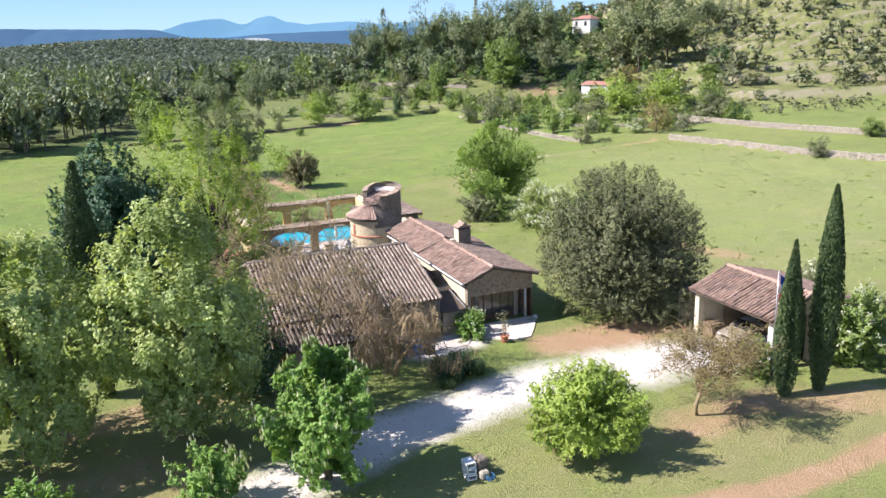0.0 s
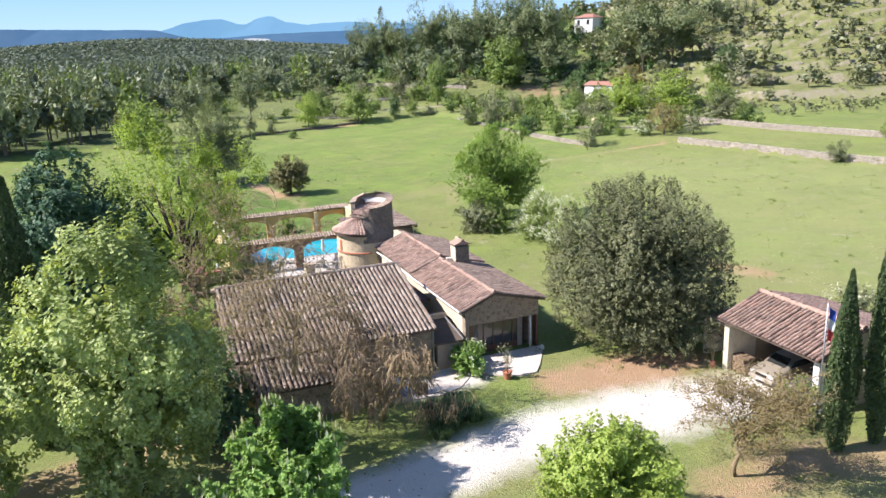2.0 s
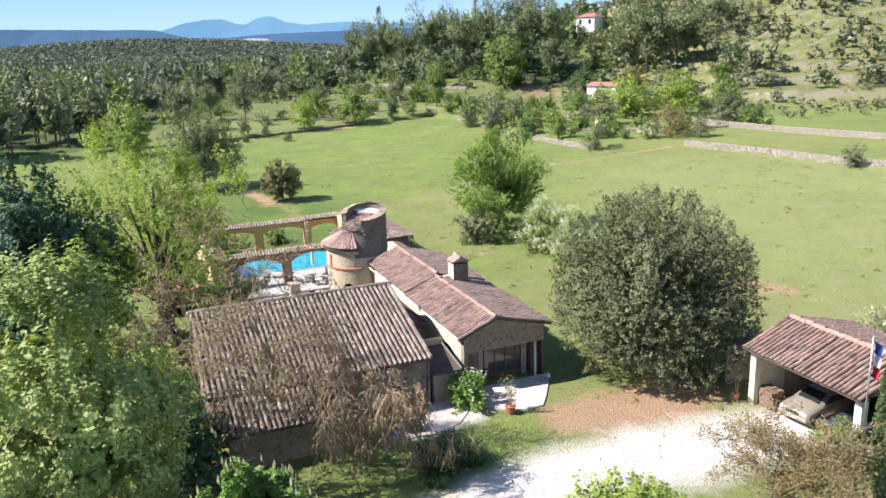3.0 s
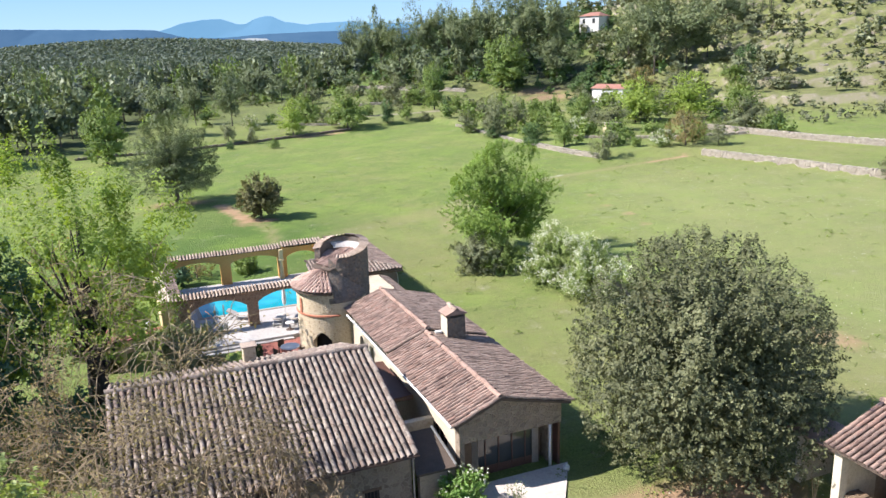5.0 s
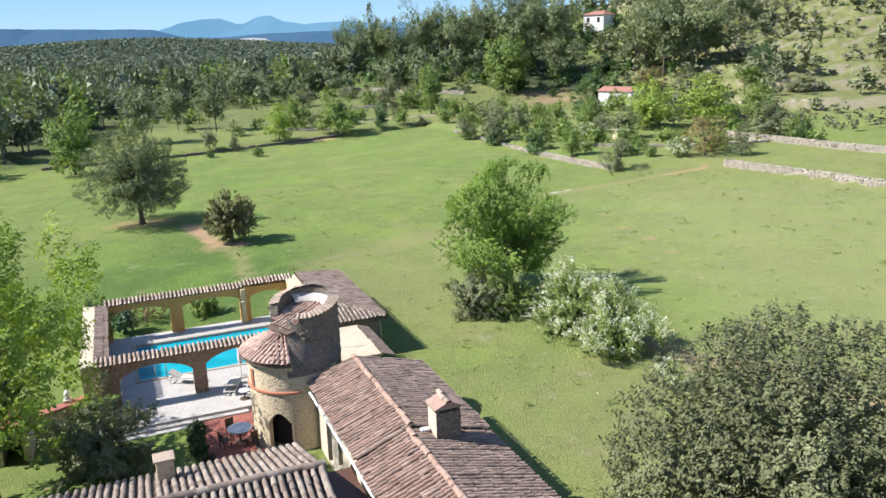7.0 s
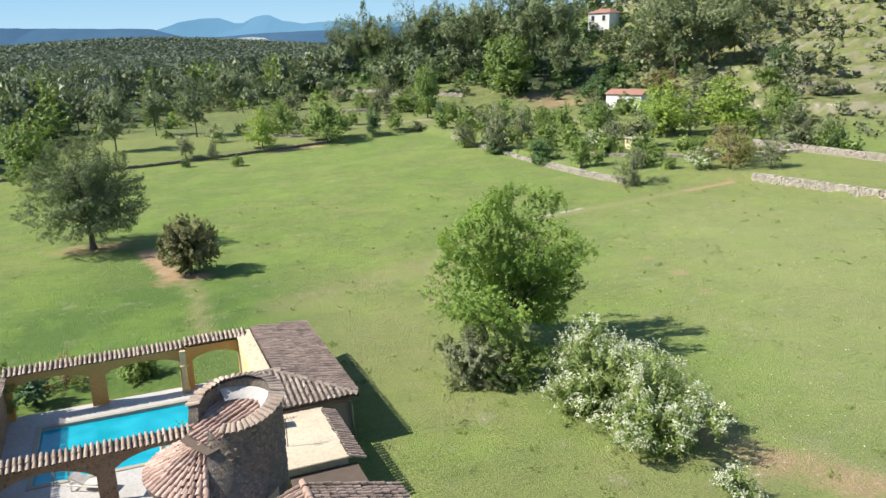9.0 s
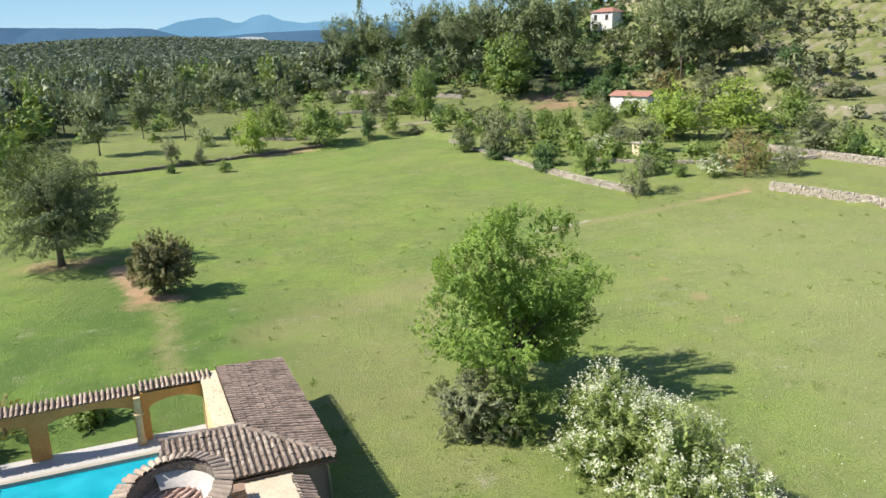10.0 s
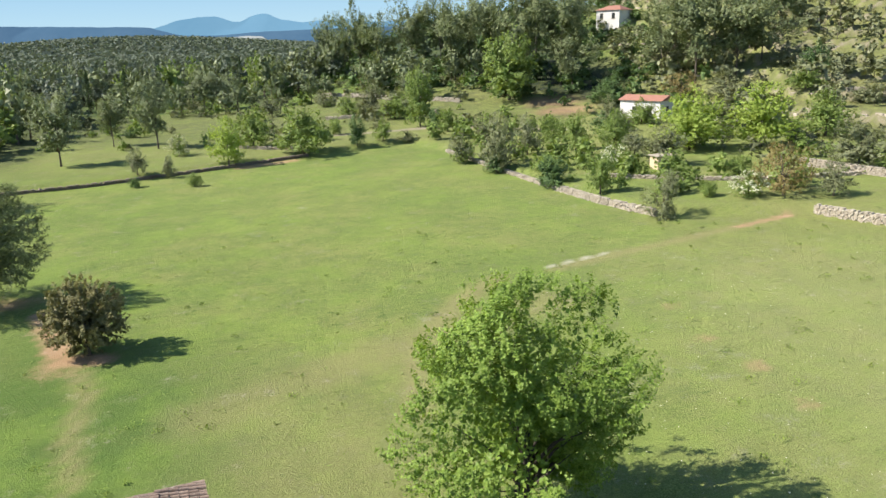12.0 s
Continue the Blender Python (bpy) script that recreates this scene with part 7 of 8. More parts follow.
def build_garage():
    ex, ez, rx, rz, bx, bz, y0, y1 = 40.1, 3.2, 43.0, 4.32, 47.4, 3.25, 37.0, 44.0
    part("roof_deck", (lambda bm: (prism(bm, [(ex, ez), (rx, rz), (bx, bz), (bx, bz - 0.12), (rx, rz - 0.14), (ex, ez - 0.12)], 1, y0, y1), bm)[1])(bmesh.new()), M["deck"], garage)
    up = Vector((rx - ex, 0, rz - ez))
    tile_roof(garage, (ex - 0.05, y1, ez), (0, -1, 0), up, y1 - y0, up.length, "tile_red", 0.25, 0.33, lambda a, b: True, None, 95, wobble=1.3)
    up = Vector((rx - bx, 0, rz - bz))
    tile_roof(garage, (bx + 0.05, y0, bz), (0, 1, 0), up, y1 - y0, up.length, "tile_red", 0.25, 0.33, None, None, 96)
    ridge_caps(garage, (rx, y0, rz + 0.1), (rx, y1, rz + 0.1), "ridge", 97, 0.16)
    part("wall", boxes(((40.7, y1 - 0.5, -0.1), (42.5, y1 - 0.15, ez + 0.15))), M["plaster"], garage, "pale end wall of the open front")
    part("wall", boxes(((42.5, y1 - 0.5, -0.1), (47.1, y1 - 0.15, ez - 0.1))), M["plaster_grey"], garage)
    part("wall", boxes(((46.7, y0 + 0.2, -0.1), (47.1, y1 - 0.504, ez))), M["plaster_grey"], garage)
    part("wall", boxes(((43.2, y0 + 0.2, -0.1), (46.696, y0 + 0.5, ez))), M["plaster_grey"], garage)
    bm = bmesh.new()
    prism(bm, [(40.75, ez - 0.1), (47.05, ez - 0.1), (rx, rz - 0.16)], 1, y0 + 0.25, y0 + 0.5)
    part("gable", bm, M["plaster_grey"], garage)
    for yy in (y0 + 0.25, y1 - 0.55):
        part("post", boxes(((40.45, yy - 0.02, -0.1), (40.85, yy + 0.36, ez - 0.02)), bevel=0.015), M["white" if yy < 40 else "plaster"], garage, "whitewashed square post" if yy < 40 else "cream plastered square post")
    part("beam", boxes(((40.5, y0 + 0.1, ez - 0.16), (40.75, y1 - 0.1, ez - 0.125))), M["wood"], garage)
    bm = bmesh.new()
    prism(bm, [(44.0, 2.55), (46.6, 2.55), (46.6, 2.47), (44.0, 2.47)], 0, 40.9, 43.0)
    part("side_roof", bm, M["tile_red"], garage, "low red tiled side roof")
    part("side_wall", boxes(((41.1, 45.9, -0.1), (42.9, 46.2, 2.46))), M["plaster"], garage)


build_garage()


# ---- sky beyond the mountains ----
def sky_sheet():
    m, t, b = nodes_of("pale horizon sky")
    z = t.nodes.new("ShaderNodeSeparateXYZ")
    t.links.new(where(t), z.inputs[0])
    col = mix_rgb(t, ramp(t, z.outputs[2], 40, 420), (0.56, 0.83, 0.97), (0.32, 0.62, 0.92))
    e = t.nodes.new("ShaderNodeEmission")
    t.links.new(col, e.inputs[0])
    e.inputs[1].default_value = 0.5
    t.links.new(e.outputs[0], t.nodes["Material Output"].inputs[0])
    V, F = [], []
    n = 60
    for z0 in (-60, 150, 400, 800):
        for k in range(n + 1):
            a = math.radians(-65 + 130 * k / n)
            x, y = place(4750 * math.sin(a), 4750 * math.cos(a))
            V.append((x, y, z0))
    for j in range(3):
        for k in range(n):
            i = j * (n + 1) + k
            F.append((i, i + 1, i + n + 2, i + n + 1))
    tagged(new("backdrop_sky", mesh_of("backdrop_sky", V, F, m)), "clear pale blue sky above the horizon", "sky", kind="structure")


sky_sheet()


# ---- terraces and paving ----
def slab(name, poly, z0, z1, mat, label, category):
    bm = bmesh.new()
    prism(bm, poly, 2, z0, z1)
    return lone(name, bm, mat, label, category, kind="structure")


slab("pavement_terrace", [(27.9, 51.64), (33.35, 51.64), (32.5, 50.3), (31.7, 49.1), (31.0, 48.2), (30.0, 48.15), (29.0, 48.6), (28.2, 49.4)], -0.05, 0.15, M["patio"], "pale worn concrete terrace before the glazed gable", "terrace")
slab("pavement_yard", [(22.6, 48.6), (23.4, 48.0), (25.0, 47.8), (26.4, 48.4), (27.3, 49.4), (27.4, 50.94), (22.4, 51.14)], -0.05, 0.1, M["patio"], "pale dusty concrete strip before the barn", "pavement")
slab("pavement_court", [(16.0, 61.9), (27.0, 61.9), (27.4, 66.6), (25.4, 67.0), (23.0, 66.7), (17.0, 66.0)], -0.05, 0.03, M["patio"], "pale paved strip behind the barn", "pavement")

red = thing("red_terrace", (25.0, 69.6, 0), "red clay tile terrace at the foot of the tower", "terrace", kind="structure")
part("bed", boxes(((23.1, 66.8, -0.05), (27.2, 73.0, 0.06))), M["plaster_grey"], red)
me = bmesh.new()
box(me, (-0.15, -0.15, 0), (0.15, 0.15, 0.035))
tile_me = bpy.data.meshes.new("paving_tile")
me.to_mesh(tile_me)
me.free()
tile_me.materials.append(M["red_paving"])
rng = np.random.default_rng(7)
for i in range(13):
    for j in range(20):
        x, y = 23.26 + i * 0.312, 66.97 + j * 0.312
        if math.hypot(x - 27.5, y - 69.75) < 2.25:
            continue
        ob = new("paving_tile", tile_me)
        under(ob, red)
        ob.matrix_basis = pose(x, y, 0.055 + rng.normal(0, 0.004), 0, 0, rng.normal(0, 1.0))


# ---- dry stone walls ----
STONE_MESHES = []


def stone_wall(name, line, high, label, seed, mat="wall_stone", size=0.18):
    """Courses of uneven stones along a line on the ground."""
    rng = np.random.default_rng(seed)
    root = thing(name, (line[0][0], line[0][1], rest(*line[0])), label, "stone wall")
    V, F, off = [], [], 0
    cube = np.array([(x, y, z) for x in (-0.5, 0.5) for y in (-0.5, 0.5) for z in (-0.5, 0.5)])
    faces = np.array([(0, 1, 3, 2), (4, 6, 7, 5), (0, 4, 5, 1), (2, 3, 7, 6), (0, 2, 6, 4), (1, 5, 7, 3)])
    for (ax, ay), (bx, by) in zip(line, line[1:]):
        L = math.hypot(bx - ax, by - ay)
        ux, uy = (bx - ax) / L, (by - ay) / L
        rows = max(2, round(high / (size * 0.62)))
        for r in range(rows):
            s = rng.uniform(0, size)
            while s < L:
                w = size * rng.uniform(0.7, 1.5)
                if not (r == rows - 1 and rng.random() < 0.3):
                    x, y = ax + ux * (s + w / 2), ay + uy * (s + w / 2)
                    c = cube * np.array([w * 0.95, 0.55 * rng.uniform(0.85, 1.15), high / rows * rng.uniform(0.9, 1.25)]) * rng.uniform(0.86, 1.08, (8, 3))
                    a = math.atan2(uy, ux) + rng.normal(0, 0.08)
                    ca, sa_ = math.cos(a), math.sin(a)
                    c = c @ np.array([(ca, sa_, 0), (-sa_, ca, 0), (0, 0, 1)])
                    z = min(rest(x + uy * 0.9, y - ux * 0.9), rest(x - uy * 0.9, y + ux * 0.9))
                    V.append(c + np.array([x + rng.normal(0, 0.04), y + rng.normal(0, 0.04), z + (r + 0.45) * high / rows]))
                    F.append(faces + off)
                    off += 8
                s += w
    under(new("stones", mesh_of("stones", np.concatenate(V), np.concatenate(F), M[mat])), root, kind="stuff")


stone_wall("terrace_wall", [(93, 114), (95.5, 101), (96.7, 92), (97.6, 87.5), (100.3, 79), (103, 50)], 1.0, "pale dry stone terrace wall along the meadow", 1)
stone_wall("terrace_wall", [(79, 136), (79.3, 129), (80.5, 121.5)], 0.75, "pale dry stone terrace wall along the meadow", 2)
stone_wall("terrace_wall", [(79.8, 171), (79.2, 150), (79, 136)], 0.5, "low overgrown stone wall along the meadow", 3)
stone_wall("field_wall", [(61, 181), (48, 178), (30, 174), (10, 172)], 0.5, "low mossy stone wall at the meadow's end", 4, "rubble")
stone_wall("terrace_wall", [(107.5, 130), (108.5, 124), (110, 112), (112, 104), (114.6, 93), (119.5, 70)], 0.95, "pale upper terrace wall on the slope", 5)
stone_wall("terrace_wall", [(86, 137), (90, 132), (97, 126), (108, 122)], 0.45, "low stone wall among the terrace trees", 6)
stone_wall("field_wall", [(52, 193), (56, 187.5), (60.6, 184.5)], 0.5, "low stone bank beyond the meadow", 8)
stone_wall("terrace_wall", [(80.5, 251.2), (85, 238), (89.8, 226.5), (100.5, 213)], 1.0, "pale terrace wall under the wooded hill", 9, size=0.3)
stone_wall("terrace_wall", [(72.7, 216), (83.3, 210.8), (93, 207)], 0.7, "low pale terrace wall below the wooded hill", 10, size=0.3)


def contour(level):
    """A hillside terrace's edge, as lines broken here and there."""
    rng = np.random.default_rng(400 + level)
    vs = np.arange(162, 330, 0.5)
    out, line = [], []
    for u in np.arange(52, 196, 5.0):
        x, y = place(np.full(len(vs), u), vs)
        h = 22 * rise(u, -45, 20) + 13 * rise(u, 50, 130)
        v0 = 205 - 45 * rise(u, 35, 80)
        k = h * rise(vs, v0, v0 + 150) / 2.4
        i = int(np.argmax(k > level + 0.9))
        if k[i] > level + 0.9 and rng.random() > 0.16:
            line.append(place(u, vs[i] + rng.normal(0, 0.4)))
        else:
            out.append(line)
            line = []
    return [q for q in out + [line] if len(q) > 1]


for level in range(0, 13):
    for line in contour(level):
        stone_wall("hillside_wall", [(float(a), float(b)) for a, b in line], 0.9, "broken pale stone terrace wall on the dry hillside", 40 + level, size=0.75)


# ---- far houses ----
def far_house(name, x, y, turn, w, d, h, wall, roof, label, hip=False, openings=()):
    z = rest(x, y) - 0.4
    root = thing(name, (0, 0, 0), label, "house")
    part("wall", boxes(((-w / 2, -d / 2, 0), (w / 2, d / 2, h))), M[wall], root)
    bm = bmesh.new()
    o, rh = 0.35, d * 0.16
    if hip:
        v = [bm.verts.new(q) for q in ((-w / 2 - o, -d / 2 - o, h), (w / 2 + o, -d / 2 - o, h), (w / 2 + o, d / 2 + o, h), (-w / 2 - o, d / 2 + o, h), (-w / 4, 0, h + rh), (w / 4, 0, h + rh))]
        for ids in ((0, 1, 5, 4), (1, 2, 5), (2, 3, 4, 5), (3, 0, 4), (3, 2, 1, 0)):
            bm.faces.new([v[i] for i in ids])
    else:
        prism(bm, [(-d / 2 - o, h - 0.05), (d / 2 + o, h - 0.05), (0, h + rh)], 0, -w / 2 - o, w / 2 + o)
    part("roof", bm, M[roof], root, "red clay tile roof")
    for a, b, z0, z1, side in openings:
        q = -d / 2 - 0.03 if side == 0 else w / 2 + 0.03
        wd = part("window", boxes(((a, q, z0), (b, q + 0.06, z1))) if side == 0 else boxes(((q - 0.06, a, z0), (q, b, z1))), M["glass"], root)
        part("sill", boxes(((a - 0.1, q - 0.06, z0 - 0.1), (b + 0.1, q + 0.05, z0 - 0.004))) if side == 0 else boxes(((q - 0.05, a - 0.1, z0 - 0.1), (q + 0.06, b + 0.1, z0 - 0.004))), M["stone"], wd)
    root.location = (x, y, z)
    root.rotation_euler = (0, 0, radians(turn))


far_house("cottage", 122.3, 179.2, -67, 8.0, 5.0, 3.3, "white", "roof_red", "white cottage with a red tile roof among the trees", False, [(-1.5, -0.7, 1.0, 2.2, 0), (1.5, 2.3, 1.0, 2.2, 0), (-0.4, 0.4, 0.2, 2.2, 1)])
far_house("villa", 157.6, 241.7, -60, 6.4, 7.5, 4.9, "white", "roof_red", "white villa with a red tile roof on the wooded hill", True, [(-2.2, -1.3, 2.9, 4.2, 0), (1.1, 2.0, 2.9, 4.2, 0)])
hut = thing("stone_hut", (94.0, 138.0, rest(94, 138)), "small low stone hut with a dark opening", "hut")
hz = rest(94, 138)
part("wall", arch_wall(92.8, 95.2, 0, hz - 0.2, hz + 1.5, (137.2, 138.8), [(93.5, 94.4, hz - 0.2, hz + 0.8)], 0.15), M["rubble_warm"], hut)
part("slab_roof", boxes(((92.6, 137.0, hz + 1.5), (95.4, 139.0, hz + 1.62)), bevel=0.03), M["stone"], hut)


# ---- the pool terrace ----
def lounger(x, y, turn):
    root = thing("sun_lounger", (0, 0, 0), "white sun lounger with a pale mattress on the pool terrace", "lounger", "sun loungers")
    part("frame", boxes(((-0.32, -0.95, 0.26), (-0.27, 0.95, 0.31)), ((0.27, -0.95, 0.26), (0.32, 0.95, 0.31)), ((-0.27, -0.95, 0.26), (0.27, -0.9, 0.31)), ((-0.27, 0.9, 0.26), (0.27, 0.95, 0.31))), M["white"], root)
    for lx, ly in ((-0.29, -0.8), (0.29, -0.8), (-0.29, 0.8), (0.29, 0.8)):
        part("leg", boxes(((lx - 0.025, ly - 0.025, 0), (lx + 0.025, ly + 0.025, 0.258))), M["white"], root)
    part("mattress", boxes(((-0.27, -0.9, 0.312), (0.27, 0.25, 0.38)), bevel=0.02), M["patio"], root)
    bm = bmesh.new()
    prism(bm, [(0.25, 0.312), (0.9, 0.62), (0.87, 0.7), (0.22, 0.385)], 0, -0.27, 0.27)
    part("backrest", bm, M["patio"], root)
    root.location, root.rotation_euler = (x, y, 0.3), (0, 0, radians(turn))


lounger(25.2, 75.7, 160)
lounger(26.3, 75.2, 150)
lounger(22.9, 77.9, 60)


def table(x, y, z, r, h, mat, label):
    root = thing("garden_table", (0, 0, 0), label, "table")
    bm = bmesh.new()
    lathe(bm, [(0.01, h), (r, h), (r, h - 0.04), (0.01, h - 0.04)], (0, 0), 20)
    part("tabletop", bm, M[mat], root)
    bm = bmesh.new()
    tube(bm, [(0, 0, 0.02), (0, 0, h - 0.04)], [0.05, 0.04], 8)
    part("pedestal", bm, M["iron"], root)
    bm = bmesh.new()
    lathe(bm, [(0.01, 0.05), (0.25, 0.03), (0.28, 0.0)], (0, 0), 14)
    part("foot", bm, M["iron"], root)
    root.location = (x, y, z)


def chair(x, y, z, turn, mat, label):
    root = thing("garden_chair", (0, 0, 0), label, "chair", "garden chairs")
    part("seat", boxes(((-0.22, -0.22, 0.42), (0.22, 0.22, 0.46)), bevel=0.01), M[mat], root)
    part("backrest", boxes(((-0.22, 0.2, 0.46), (0.22, 0.24, 0.88)), bevel=0.01), M[mat], root)
    for lx, ly in ((-0.19, -0.19), (0.19, -0.19), (-0.19, 0.19), (0.19, 0.19)):
        part("leg", boxes(((lx - 0.02, ly - 0.02, 0), (lx + 0.02, ly + 0.02, 0.418))), M[mat], root)
    root.location, root.rotation_euler = (x, y, z), (0, 0, radians(turn))


table(24.7, 69.8, 0.09, 0.6, 0.74, "steel", "grey metal garden table on the red terrace")
for a in (20, 110, 205, 300):
    chair(24.7 + 0.85 * math.cos(radians(a)), 69.8 + 0.85 * math.sin(radians(a)), 0.09, a - 90, "iron", "dark metal garden chair on the red terrace")
chair(26.9, 75.9, 0.3, 40, "white", "white plastic garden chair on the pool terrace")
table(25.6, 74.2, 0.3, 0.3, 0.5, "white", "small white side table by the loungers")

par = thing("parasol", (25.9, 77.2, 0.3), "closed white parasol beside the pool", "parasol")
bm = bmesh.new()
tube(bm, [(25.9, 77.2, 0.34), (25.9, 77.2, 2.6)], [0.025, 0.02], 8)
part("pole", bm, M["white"], par)
bm = bmesh.new()
lathe(bm, [(0.03, 2.55), (0.1, 2.2), (0.15, 1.5), (0.11, 1.15), (0.03, 1.1)], (25.9, 77.2), 10)
part("canopy", bm, M["white"], par)
part("base", boxes(((25.65, 76.95, 0.3), (26.15, 77.45, 0.36)), bevel=0.02), M["stone"], par)


def planter(x, y, z, r, h, mat, label, stems, seed):
    root = thing("plant_pot", (0, 0, 0), label, "plant pot")
    bm = bmesh.new()
    lathe(bm, [(0.01, 0.0), (r * 0.7, 0.0), (r, h * 0.9), (r * 1.1, h * 0.92), (r * 1.1, h), (r * 0.9, h), (r * 0.88, h * 0.88), (0.01, h * 0.88)], (0, 0), 18)
    part("pot", bm, M[mat], root, smooth=False)
    rng = np.random.default_rng(seed)
    bm = bmesh.new()
    tips = []
    for k in range(stems):
        a = rng.random() * 6.28
        q = (0.35 * math.cos(a) * rng.random(), 0.35 * math.sin(a) * rng.random(), h + rng.uniform(0.5, 1.5))
        tube(bm, [(0, 0, h * 0.85), (q[0] * 0.4, q[1] * 0.4, h + 0.3), q], [0.025, 0.016, 0.008], 5)
        tips.append(q)
    part("stem", bm, M["bark_pale"], root)
    c = np.array(tips)[rng.integers(0, stems, stems * 22)] + rng.normal(0, 0.14, (stems * 22, 3))
    V, F = leaves(rng, c, np.tile([0, 0, 1.0], (len(c), 1)), 0.11, 0.5)
    under(new("foliage", mesh_of("foliage", V, F, LEAF["olive"])), root)
    root.location = (x, y, z)


planter(29.1, 48.2, rest(29.1, 48.2), 0.26, 0.45, "terracotta", "terracotta pot with a thin sapling by the terrace", 9, 1)
planter(18.65, 75.6, 0.3, 0.38, 0.75, "stone", "big grey stone planter before the arcade", 14, 2)
planter(40.2, 44.3, rest(40.2, 44.3), 0.17, 0.32, "terracotta", "small terracotta pot beside the garage post", 4, 3)
bm = bmesh.new()
lathe(bm, [(0.01, 0.0), (0.15, 0.0), (0.15, 0.26), (0.06, 0.32), (0.05, 0.36), (0.01, 0.36)], (33.0, 51.2), 14)
lone("white_canister", bm, M["white"], "white canister standing by the porch post", "canister")

# garden wall and gate pillars left of the arcade
gw = thing("garden_wall", (16.2, 75.8, 0), "low garden wall with clay coping and white finials", "garden wall")
bm = bmesh.new()
prism(bm, [(14.5, 74.9), (17.74, 76.6), (17.74, 77.0), (14.35, 75.25)], 2, -0.1, 0.85)
part("wall", bm, M["rubble_warm"], gw)
bm = bmesh.new()
prism(bm, [(14.4, 74.75), (17.74, 76.48), (17.74, 77.12), (14.2, 75.35)], 2, 0.85, 0.93)
part("coping", bm, M["red_paving"], gw)
for px, py in ((16.9, 76.6), (14.5, 75.1)):
    p = part("pillar", boxes(((px - 0.2, py - 0.2, -0.1), (px + 0.2, py + 0.2, 1.1)), bevel=0.02), M["plaster"], gw)
    bm = bmesh.new()
    lathe(bm, [(0.01, 1.1), (0.16, 1.12), (0.08, 1.2), (0.17, 1.36), (0.12, 1.52), (0.01, 1.6)], (px, py), 12)
    part("finial", bm, M["white"], p, "white urn-shaped finial", True)
oven = thing("garden_shelter", (14.6, 73.0, 0), "small walled garden shelter with a dark clay roof", "shelter")
part("wall", boxes(((13.9, 72.4, -0.1), (14.2, 74.6, 1.9)), ((15.1, 72.4, -0.1), (15.4, 74.6, 1.9)), ((14.2, 74.3, -0.1), (15.1, 74.6, 1.9))), M["rubble_warm"], oven)
part("roof", boxes(((13.75, 72.25, 1.9), (15.55, 74.75, 2.02)), bevel=0.03), M["red_paving"], oven)


# ---- the drive and lawn ----
heap = thing("covered_heap", (23.4, 49.0, 0.04), "heap under a blue tarpaulin beside the barn", "tarpaulin")
bm = bmesh.new()
bmesh.ops.create_grid(bm, x_segments=16, y_segments=14, size=0.5)
for v in bm.verts:
    r = max(abs(v.co.x), abs(v.co.y)) * 2
    z = 0.85 * max(0.0, 1 - r ** 3) + 0.07 * noise.noise(v.co * 7) + 0.03
    v.co = Vector((23.3 + v.co.x * 1.5, 49.1 + v.co.y * 1.2, 0.05 + max(0.0, z)))
part("tarpaulin", bm, M["tarp"], heap, "creased blue plastic sheet", True)
part("crate", boxes(((23.75, 48.3, 0.04), (24.35, 48.9, 0.6)), bevel=0.03), M["iron"], heap, "dark metal crate")

blocks = thing("block_pile", (20.8, 34.4, rest(20.8, 34.4)), "pale hollow blocks and dark stone piled on the lawn", "building blocks")
bz = rest(20.8, 34.4)
for k in range(3):
    zz = bz + 0.02 + k * 0.26
    b = part("hollow_block", boxes(((20.15, 34.05 + 0.06 * k, zz), (20.2, 34.65 + 0.06 * k, zz + 0.25)), ((20.55, 34.05 + 0.06 * k, zz), (20.6, 34.65 + 0.06 * k, zz + 0.25)), ((20.2, 34.05 + 0.06 * k, zz), (20.55, 34.65 + 0.06 * k, zz + 0.05)), ((20.2, 34.05 + 0.06 * k, zz + 0.2), (20.55, 34.65 + 0.06 * k, zz + 0.25)), ((20.2, 34.6 + 0.06 * k, zz + 0.05), (20.55, 34.65 + 0.06 * k, zz + 0.2))), M["white"], blocks)
    part("cavity", boxes(((20.2, 34.5 + 0.06 * k, zz + 0.05), (20.55, 34.59 + 0.06 * k, zz + 0.2))), M["dark"], b)
bm = bmesh.new()
box(bm, (20.68, 34.2, bz), (21.2, 34.75, bz + 0.85), 0.2, 0.06)
part("stone_slab", bm, M["rubble"], blocks, "dark rough stone")
bm = bmesh.new()
box(bm, (20.68, 33.85, bz), (21.15, 34.2, bz + 0.4), 0.1, 0.08)
part("stone_slab", bm, M["stone"], blocks)
bm = bmesh.new()
pts = [(21.1 + 0.18 * math.cos(k * 0.6), 33.75 + 0.18 * math.sin(k * 0.6), bz + 0.03 + 0.008 * k) for k in range(34)]
tube(bm, pts, [0.018] * 34, 6)
lone("garden_hose", bm, M["tarp"], "coiled blue-green garden hose on the grass", "hose")

bench = thing("timber_bench", (25.1, 34.6, rest(25.1, 34.6)), "slab bench of sawn orange timber on a log under the tree", "bench")
bz = rest(25.1, 34.6)
bm = bmesh.new()
box(bm, (24.65, 34.35, bz + 0.5), (25.6, 34.85, bz + 0.58), -0.15, 0.02)
part("seat", bm, M["wood_orange"], bench)
for lx in (24.85, 25.4):
    bm = bmesh.new()
    tube(bm, [(lx, 34.6, bz - 0.02), (lx, 34.6, bz + 0.5)], [0.13, 0.12], 10)
    part("leg", bm, M["log"], bench)


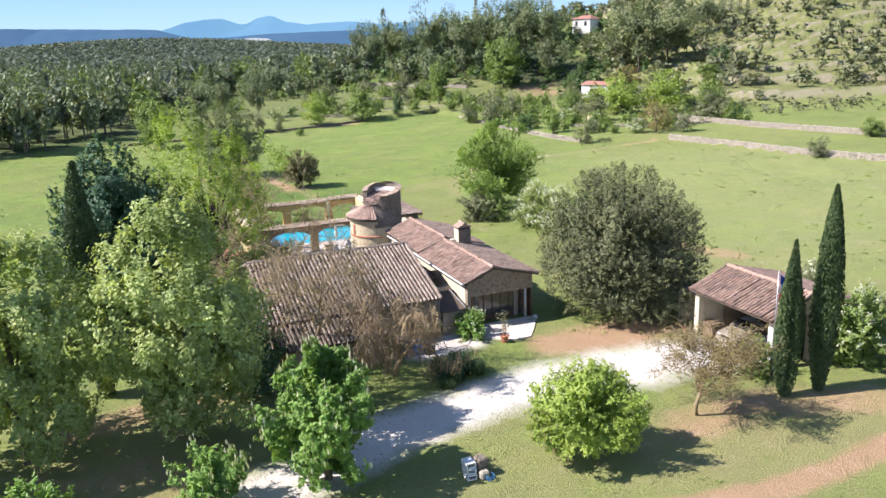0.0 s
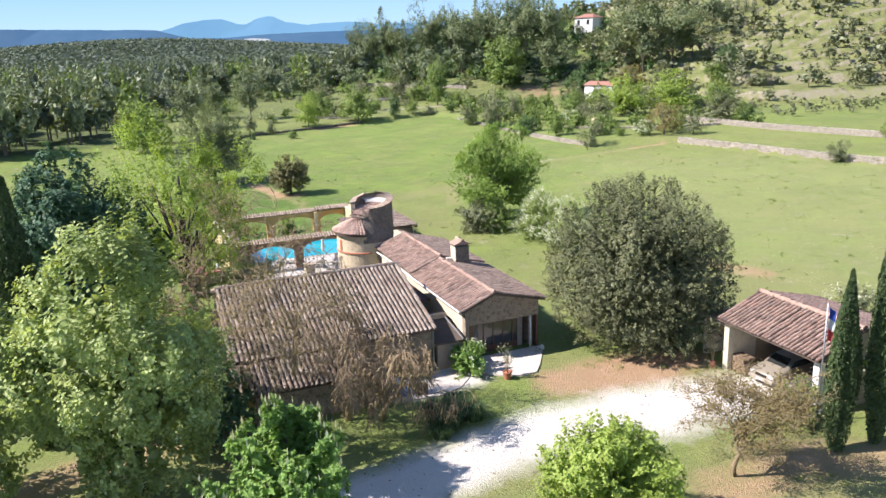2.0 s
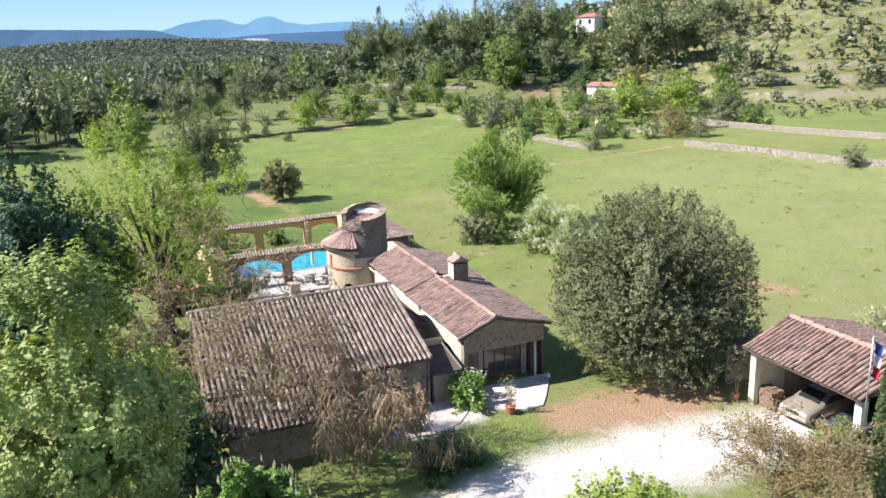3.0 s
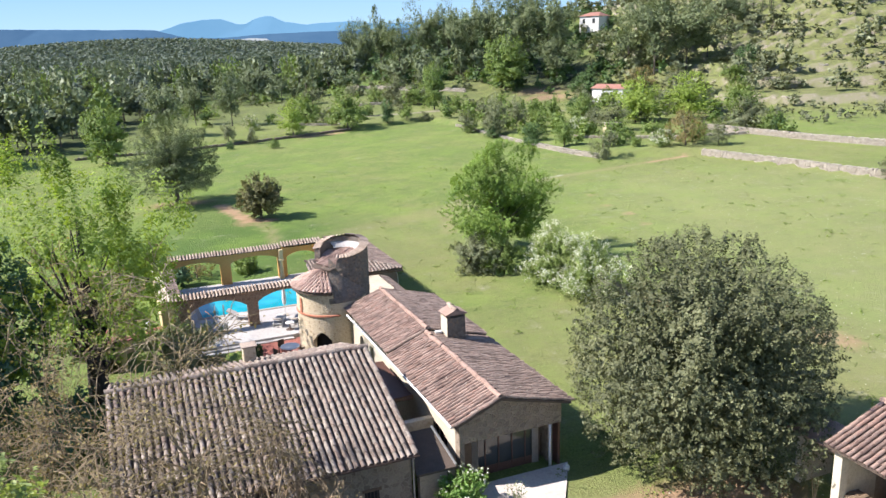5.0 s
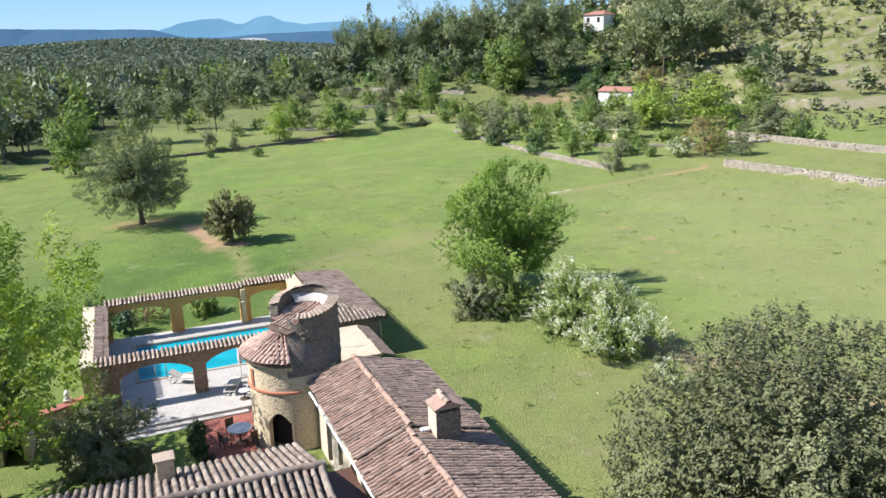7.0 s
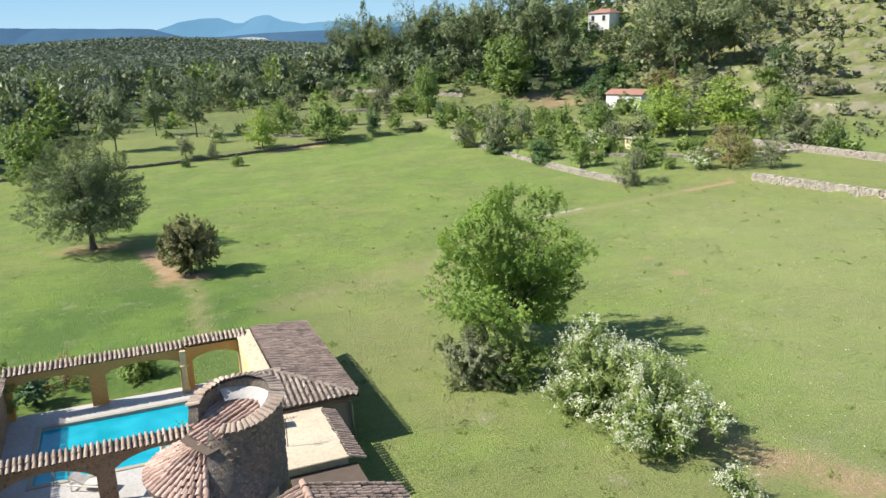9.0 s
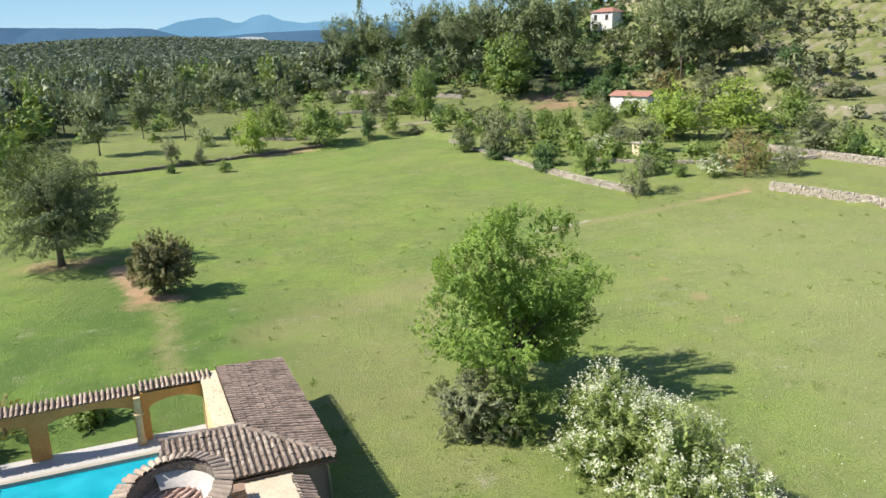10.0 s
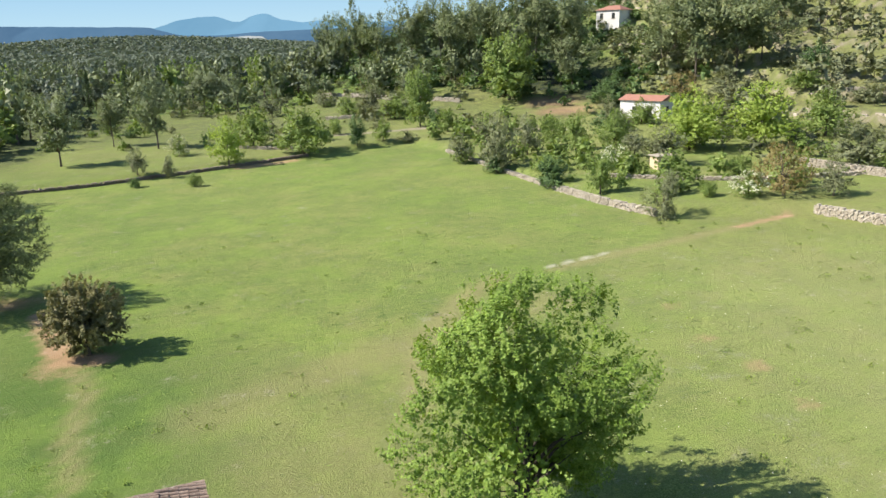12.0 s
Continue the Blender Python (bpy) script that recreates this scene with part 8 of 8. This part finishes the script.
# ---- in the garage ----
def car(x, y, turn, mat, label):
    root = thing("car", (0, 0, 0), label, "car", "parked cars")
    # side outline from front (x = -2.1) to rear, in half-width slices
    prof = [(-2.1, 0.35), (-2.12, 0.6), (-2.0, 0.74), (-1.1, 0.93), (-0.45, 1.36), (0.55, 1.43), (1.35, 1.2), (2.0, 1.05), (2.1, 0.6), (2.05, 0.35)]
    bm = bmesh.new()
    rows = []
    for s, k, dz in ((-0.86, 0.93, -0.10), (-0.8, 0.98, 0.0), (-0.4, 1.0, 0.03), (0.4, 1.0, 0.03), (0.8, 0.98, 0.0), (0.86, 0.93, -0.10)):
        row = []
        for px, pz in prof:
            top = max(0.0, (pz - 0.9) / 0.5)
            row.append(bm.verts.new((px * k, s * (1 - 0.22 * top), pz + (dz if pz > 0.5 else 0) * (1 if pz < 1.0 else 0.6))))
        rows.append(row)
    for a, b in zip(rows, rows[1:]):
        for i in range(len(prof)):
            j = (i + 1) % len(prof)
            bm.faces.new((a[i], a[j], b[j], b[i]))
    bm.faces.new(rows[0])
    bm.faces.new(rows[-1][::-1])
    bmesh.ops.recalc_face_normals(bm, faces=bm.faces[:])
    part("body", bm, mat, root, smooth=True)
    bm = bmesh.new()
    v = [bm.verts.new(q) for q in ((-1.06, -0.62, 0.985), (-1.06, 0.62, 0.985), (-0.5, 0.55, 1.385), (-0.5, -0.55, 1.385))]
    bm.faces.new(v)
    bmesh.ops.solidify(bm, geom=bm.faces[:], thickness=-0.02)
    part("windscreen", bm, M["glass"], root)
    for s in (-1, 1):
        bm = bmesh.new()
        prism(bm, [(-0.85, 0.98), (1.2, 1.0), (0.6, 1.3), (-0.42, 1.28)], 1, *sorted((s * 0.7, s * 0.8)))
        part("side_window", bm, M["glass"], root)
        part("headlight", boxes(((-2.1, *sorted((s * 0.45, s * 0.76))[:1], 0.58), (-1.98, sorted((s * 0.45, s * 0.76))[1], 0.72)), bevel=0.02), M["lamp_glass"], root)
    part("bumper", boxes(((-2.17, -0.82, 0.3), (-2.0, 0.82, 0.5)), bevel=0.04), mat, root)
    part("grille", boxes(((-2.14, -0.36, 0.55), (-2.06, 0.36, 0.68)), bevel=0.01), M["dark"], root)
    part("number_plate", boxes(((-2.185, -0.26, 0.36), (-2.172, 0.26, 0.46))), M["white"], root)
    for wx in (-1.3, 1.3):
        for s in (-1, 1):
            bm = bmesh.new()
            tube(bm, [(wx, s * 0.68, 0.31), (wx, s * 0.87, 0.31)], [0.31, 0.31], 18)
            w = part("tyre", bm, M["tyre"], root)
            bm = bmesh.new()
            tube(bm, [(wx, s * 0.86, 0.31), (wx, s * 0.885, 0.31)], [0.2, 0.18], 14)
            part("rim", bm, M["steel"], w)
    root.location, root.rotation_euler = (x, y, rest(x, y) + 0.01), (0, 0, radians(turn))


car(42.7, 41.2, 4, M["car_gold"], "champagne metallic saloon car parked in the garage")
car(42.9, 38.7, 0, M["car_dark"], "dark blue hatchback parked in the garage")

pile = thing("log_pile", (41.6, 43.0, rest(41.6, 43)), "stack of split firewood against the garage wall", "firewood")
rng = np.random.default_rng(17)
logs = []
for k in range(3):
    bm = bmesh.new()
    tube(bm, [(-0.2, 0, 0), (0.2, 0, 0)], [0.075, 0.07 + 0.01 * k], 5 + k)
    lm = bpy.data.meshes.new("log")
    bm.to_mesh(lm)
    bm.free()
    lm.materials.append(M["log"])
    logs.append(lm)
gz = rest(41.6, 43)
for layer in range(7):
    for i in range(11 - layer // 2):
        for row in range(2):
            ob = new("log", logs[rng.integers(0, 3)])
            under(ob, pile)
            ob.matrix_basis = Matrix.LocRotScale((40.95 + row * 0.42, 42.35 + i * 0.135 * (0.95) + layer * 0.04 + rng.normal(0, 0.015), gz + 0.07 + layer * 0.13), Euler((rng.uniform(0, 6), rng.normal(0, 0.06), rng.normal(0, 0.08))), None)

pole = thing("flagpole", (40.0, 36.7, rest(40, 36.7)), "flagpole with a furled blue, white and red flag", "flagpole")
pz = rest(40, 36.7)
bm = bmesh.new()
tube(bm, [(40.0, 36.7, pz - 0.1), (40.0, 36.7, pz + 6.1)], [0.05, 0.03], 10)
part("pole", bm, M["steel"], pole, smooth=True)
colours = {"blue": (0.03, 0.07, 0.36), "white": (0.8, 0.8, 0.8), "red": (0.6, 0.05, 0.06)}
for i, (n, c) in enumerate(colours.items()):
    fm = surface(n + " flag cloth", c, tuple(min(1, v * 1.15) for v in c), 2.0, 12, 0.8, 0.2, 0.01)
    bm = bmesh.new()
    rows = [[bm.verts.new((40.0 + (0.05 + 0.07 * k) + 0.02 * math.sin(j * 1.3), 36.7 - 0.04 - 0.05 * math.sin(k * 1.7 + j * 0.5) - 0.03 * k, pz + 5.9 - i * 0.52 - j * 0.13 - 0.05 * k)) for k in range(5)] for j in range(5)]
    for a, b in zip(rows, rows[1:]):
        for k in range(4):
            bm.faces.new((a[k], a[k + 1], b[k + 1], b[k]))
    part("flag_band", bm, fm, pole, n + " band of the hanging flag", True)
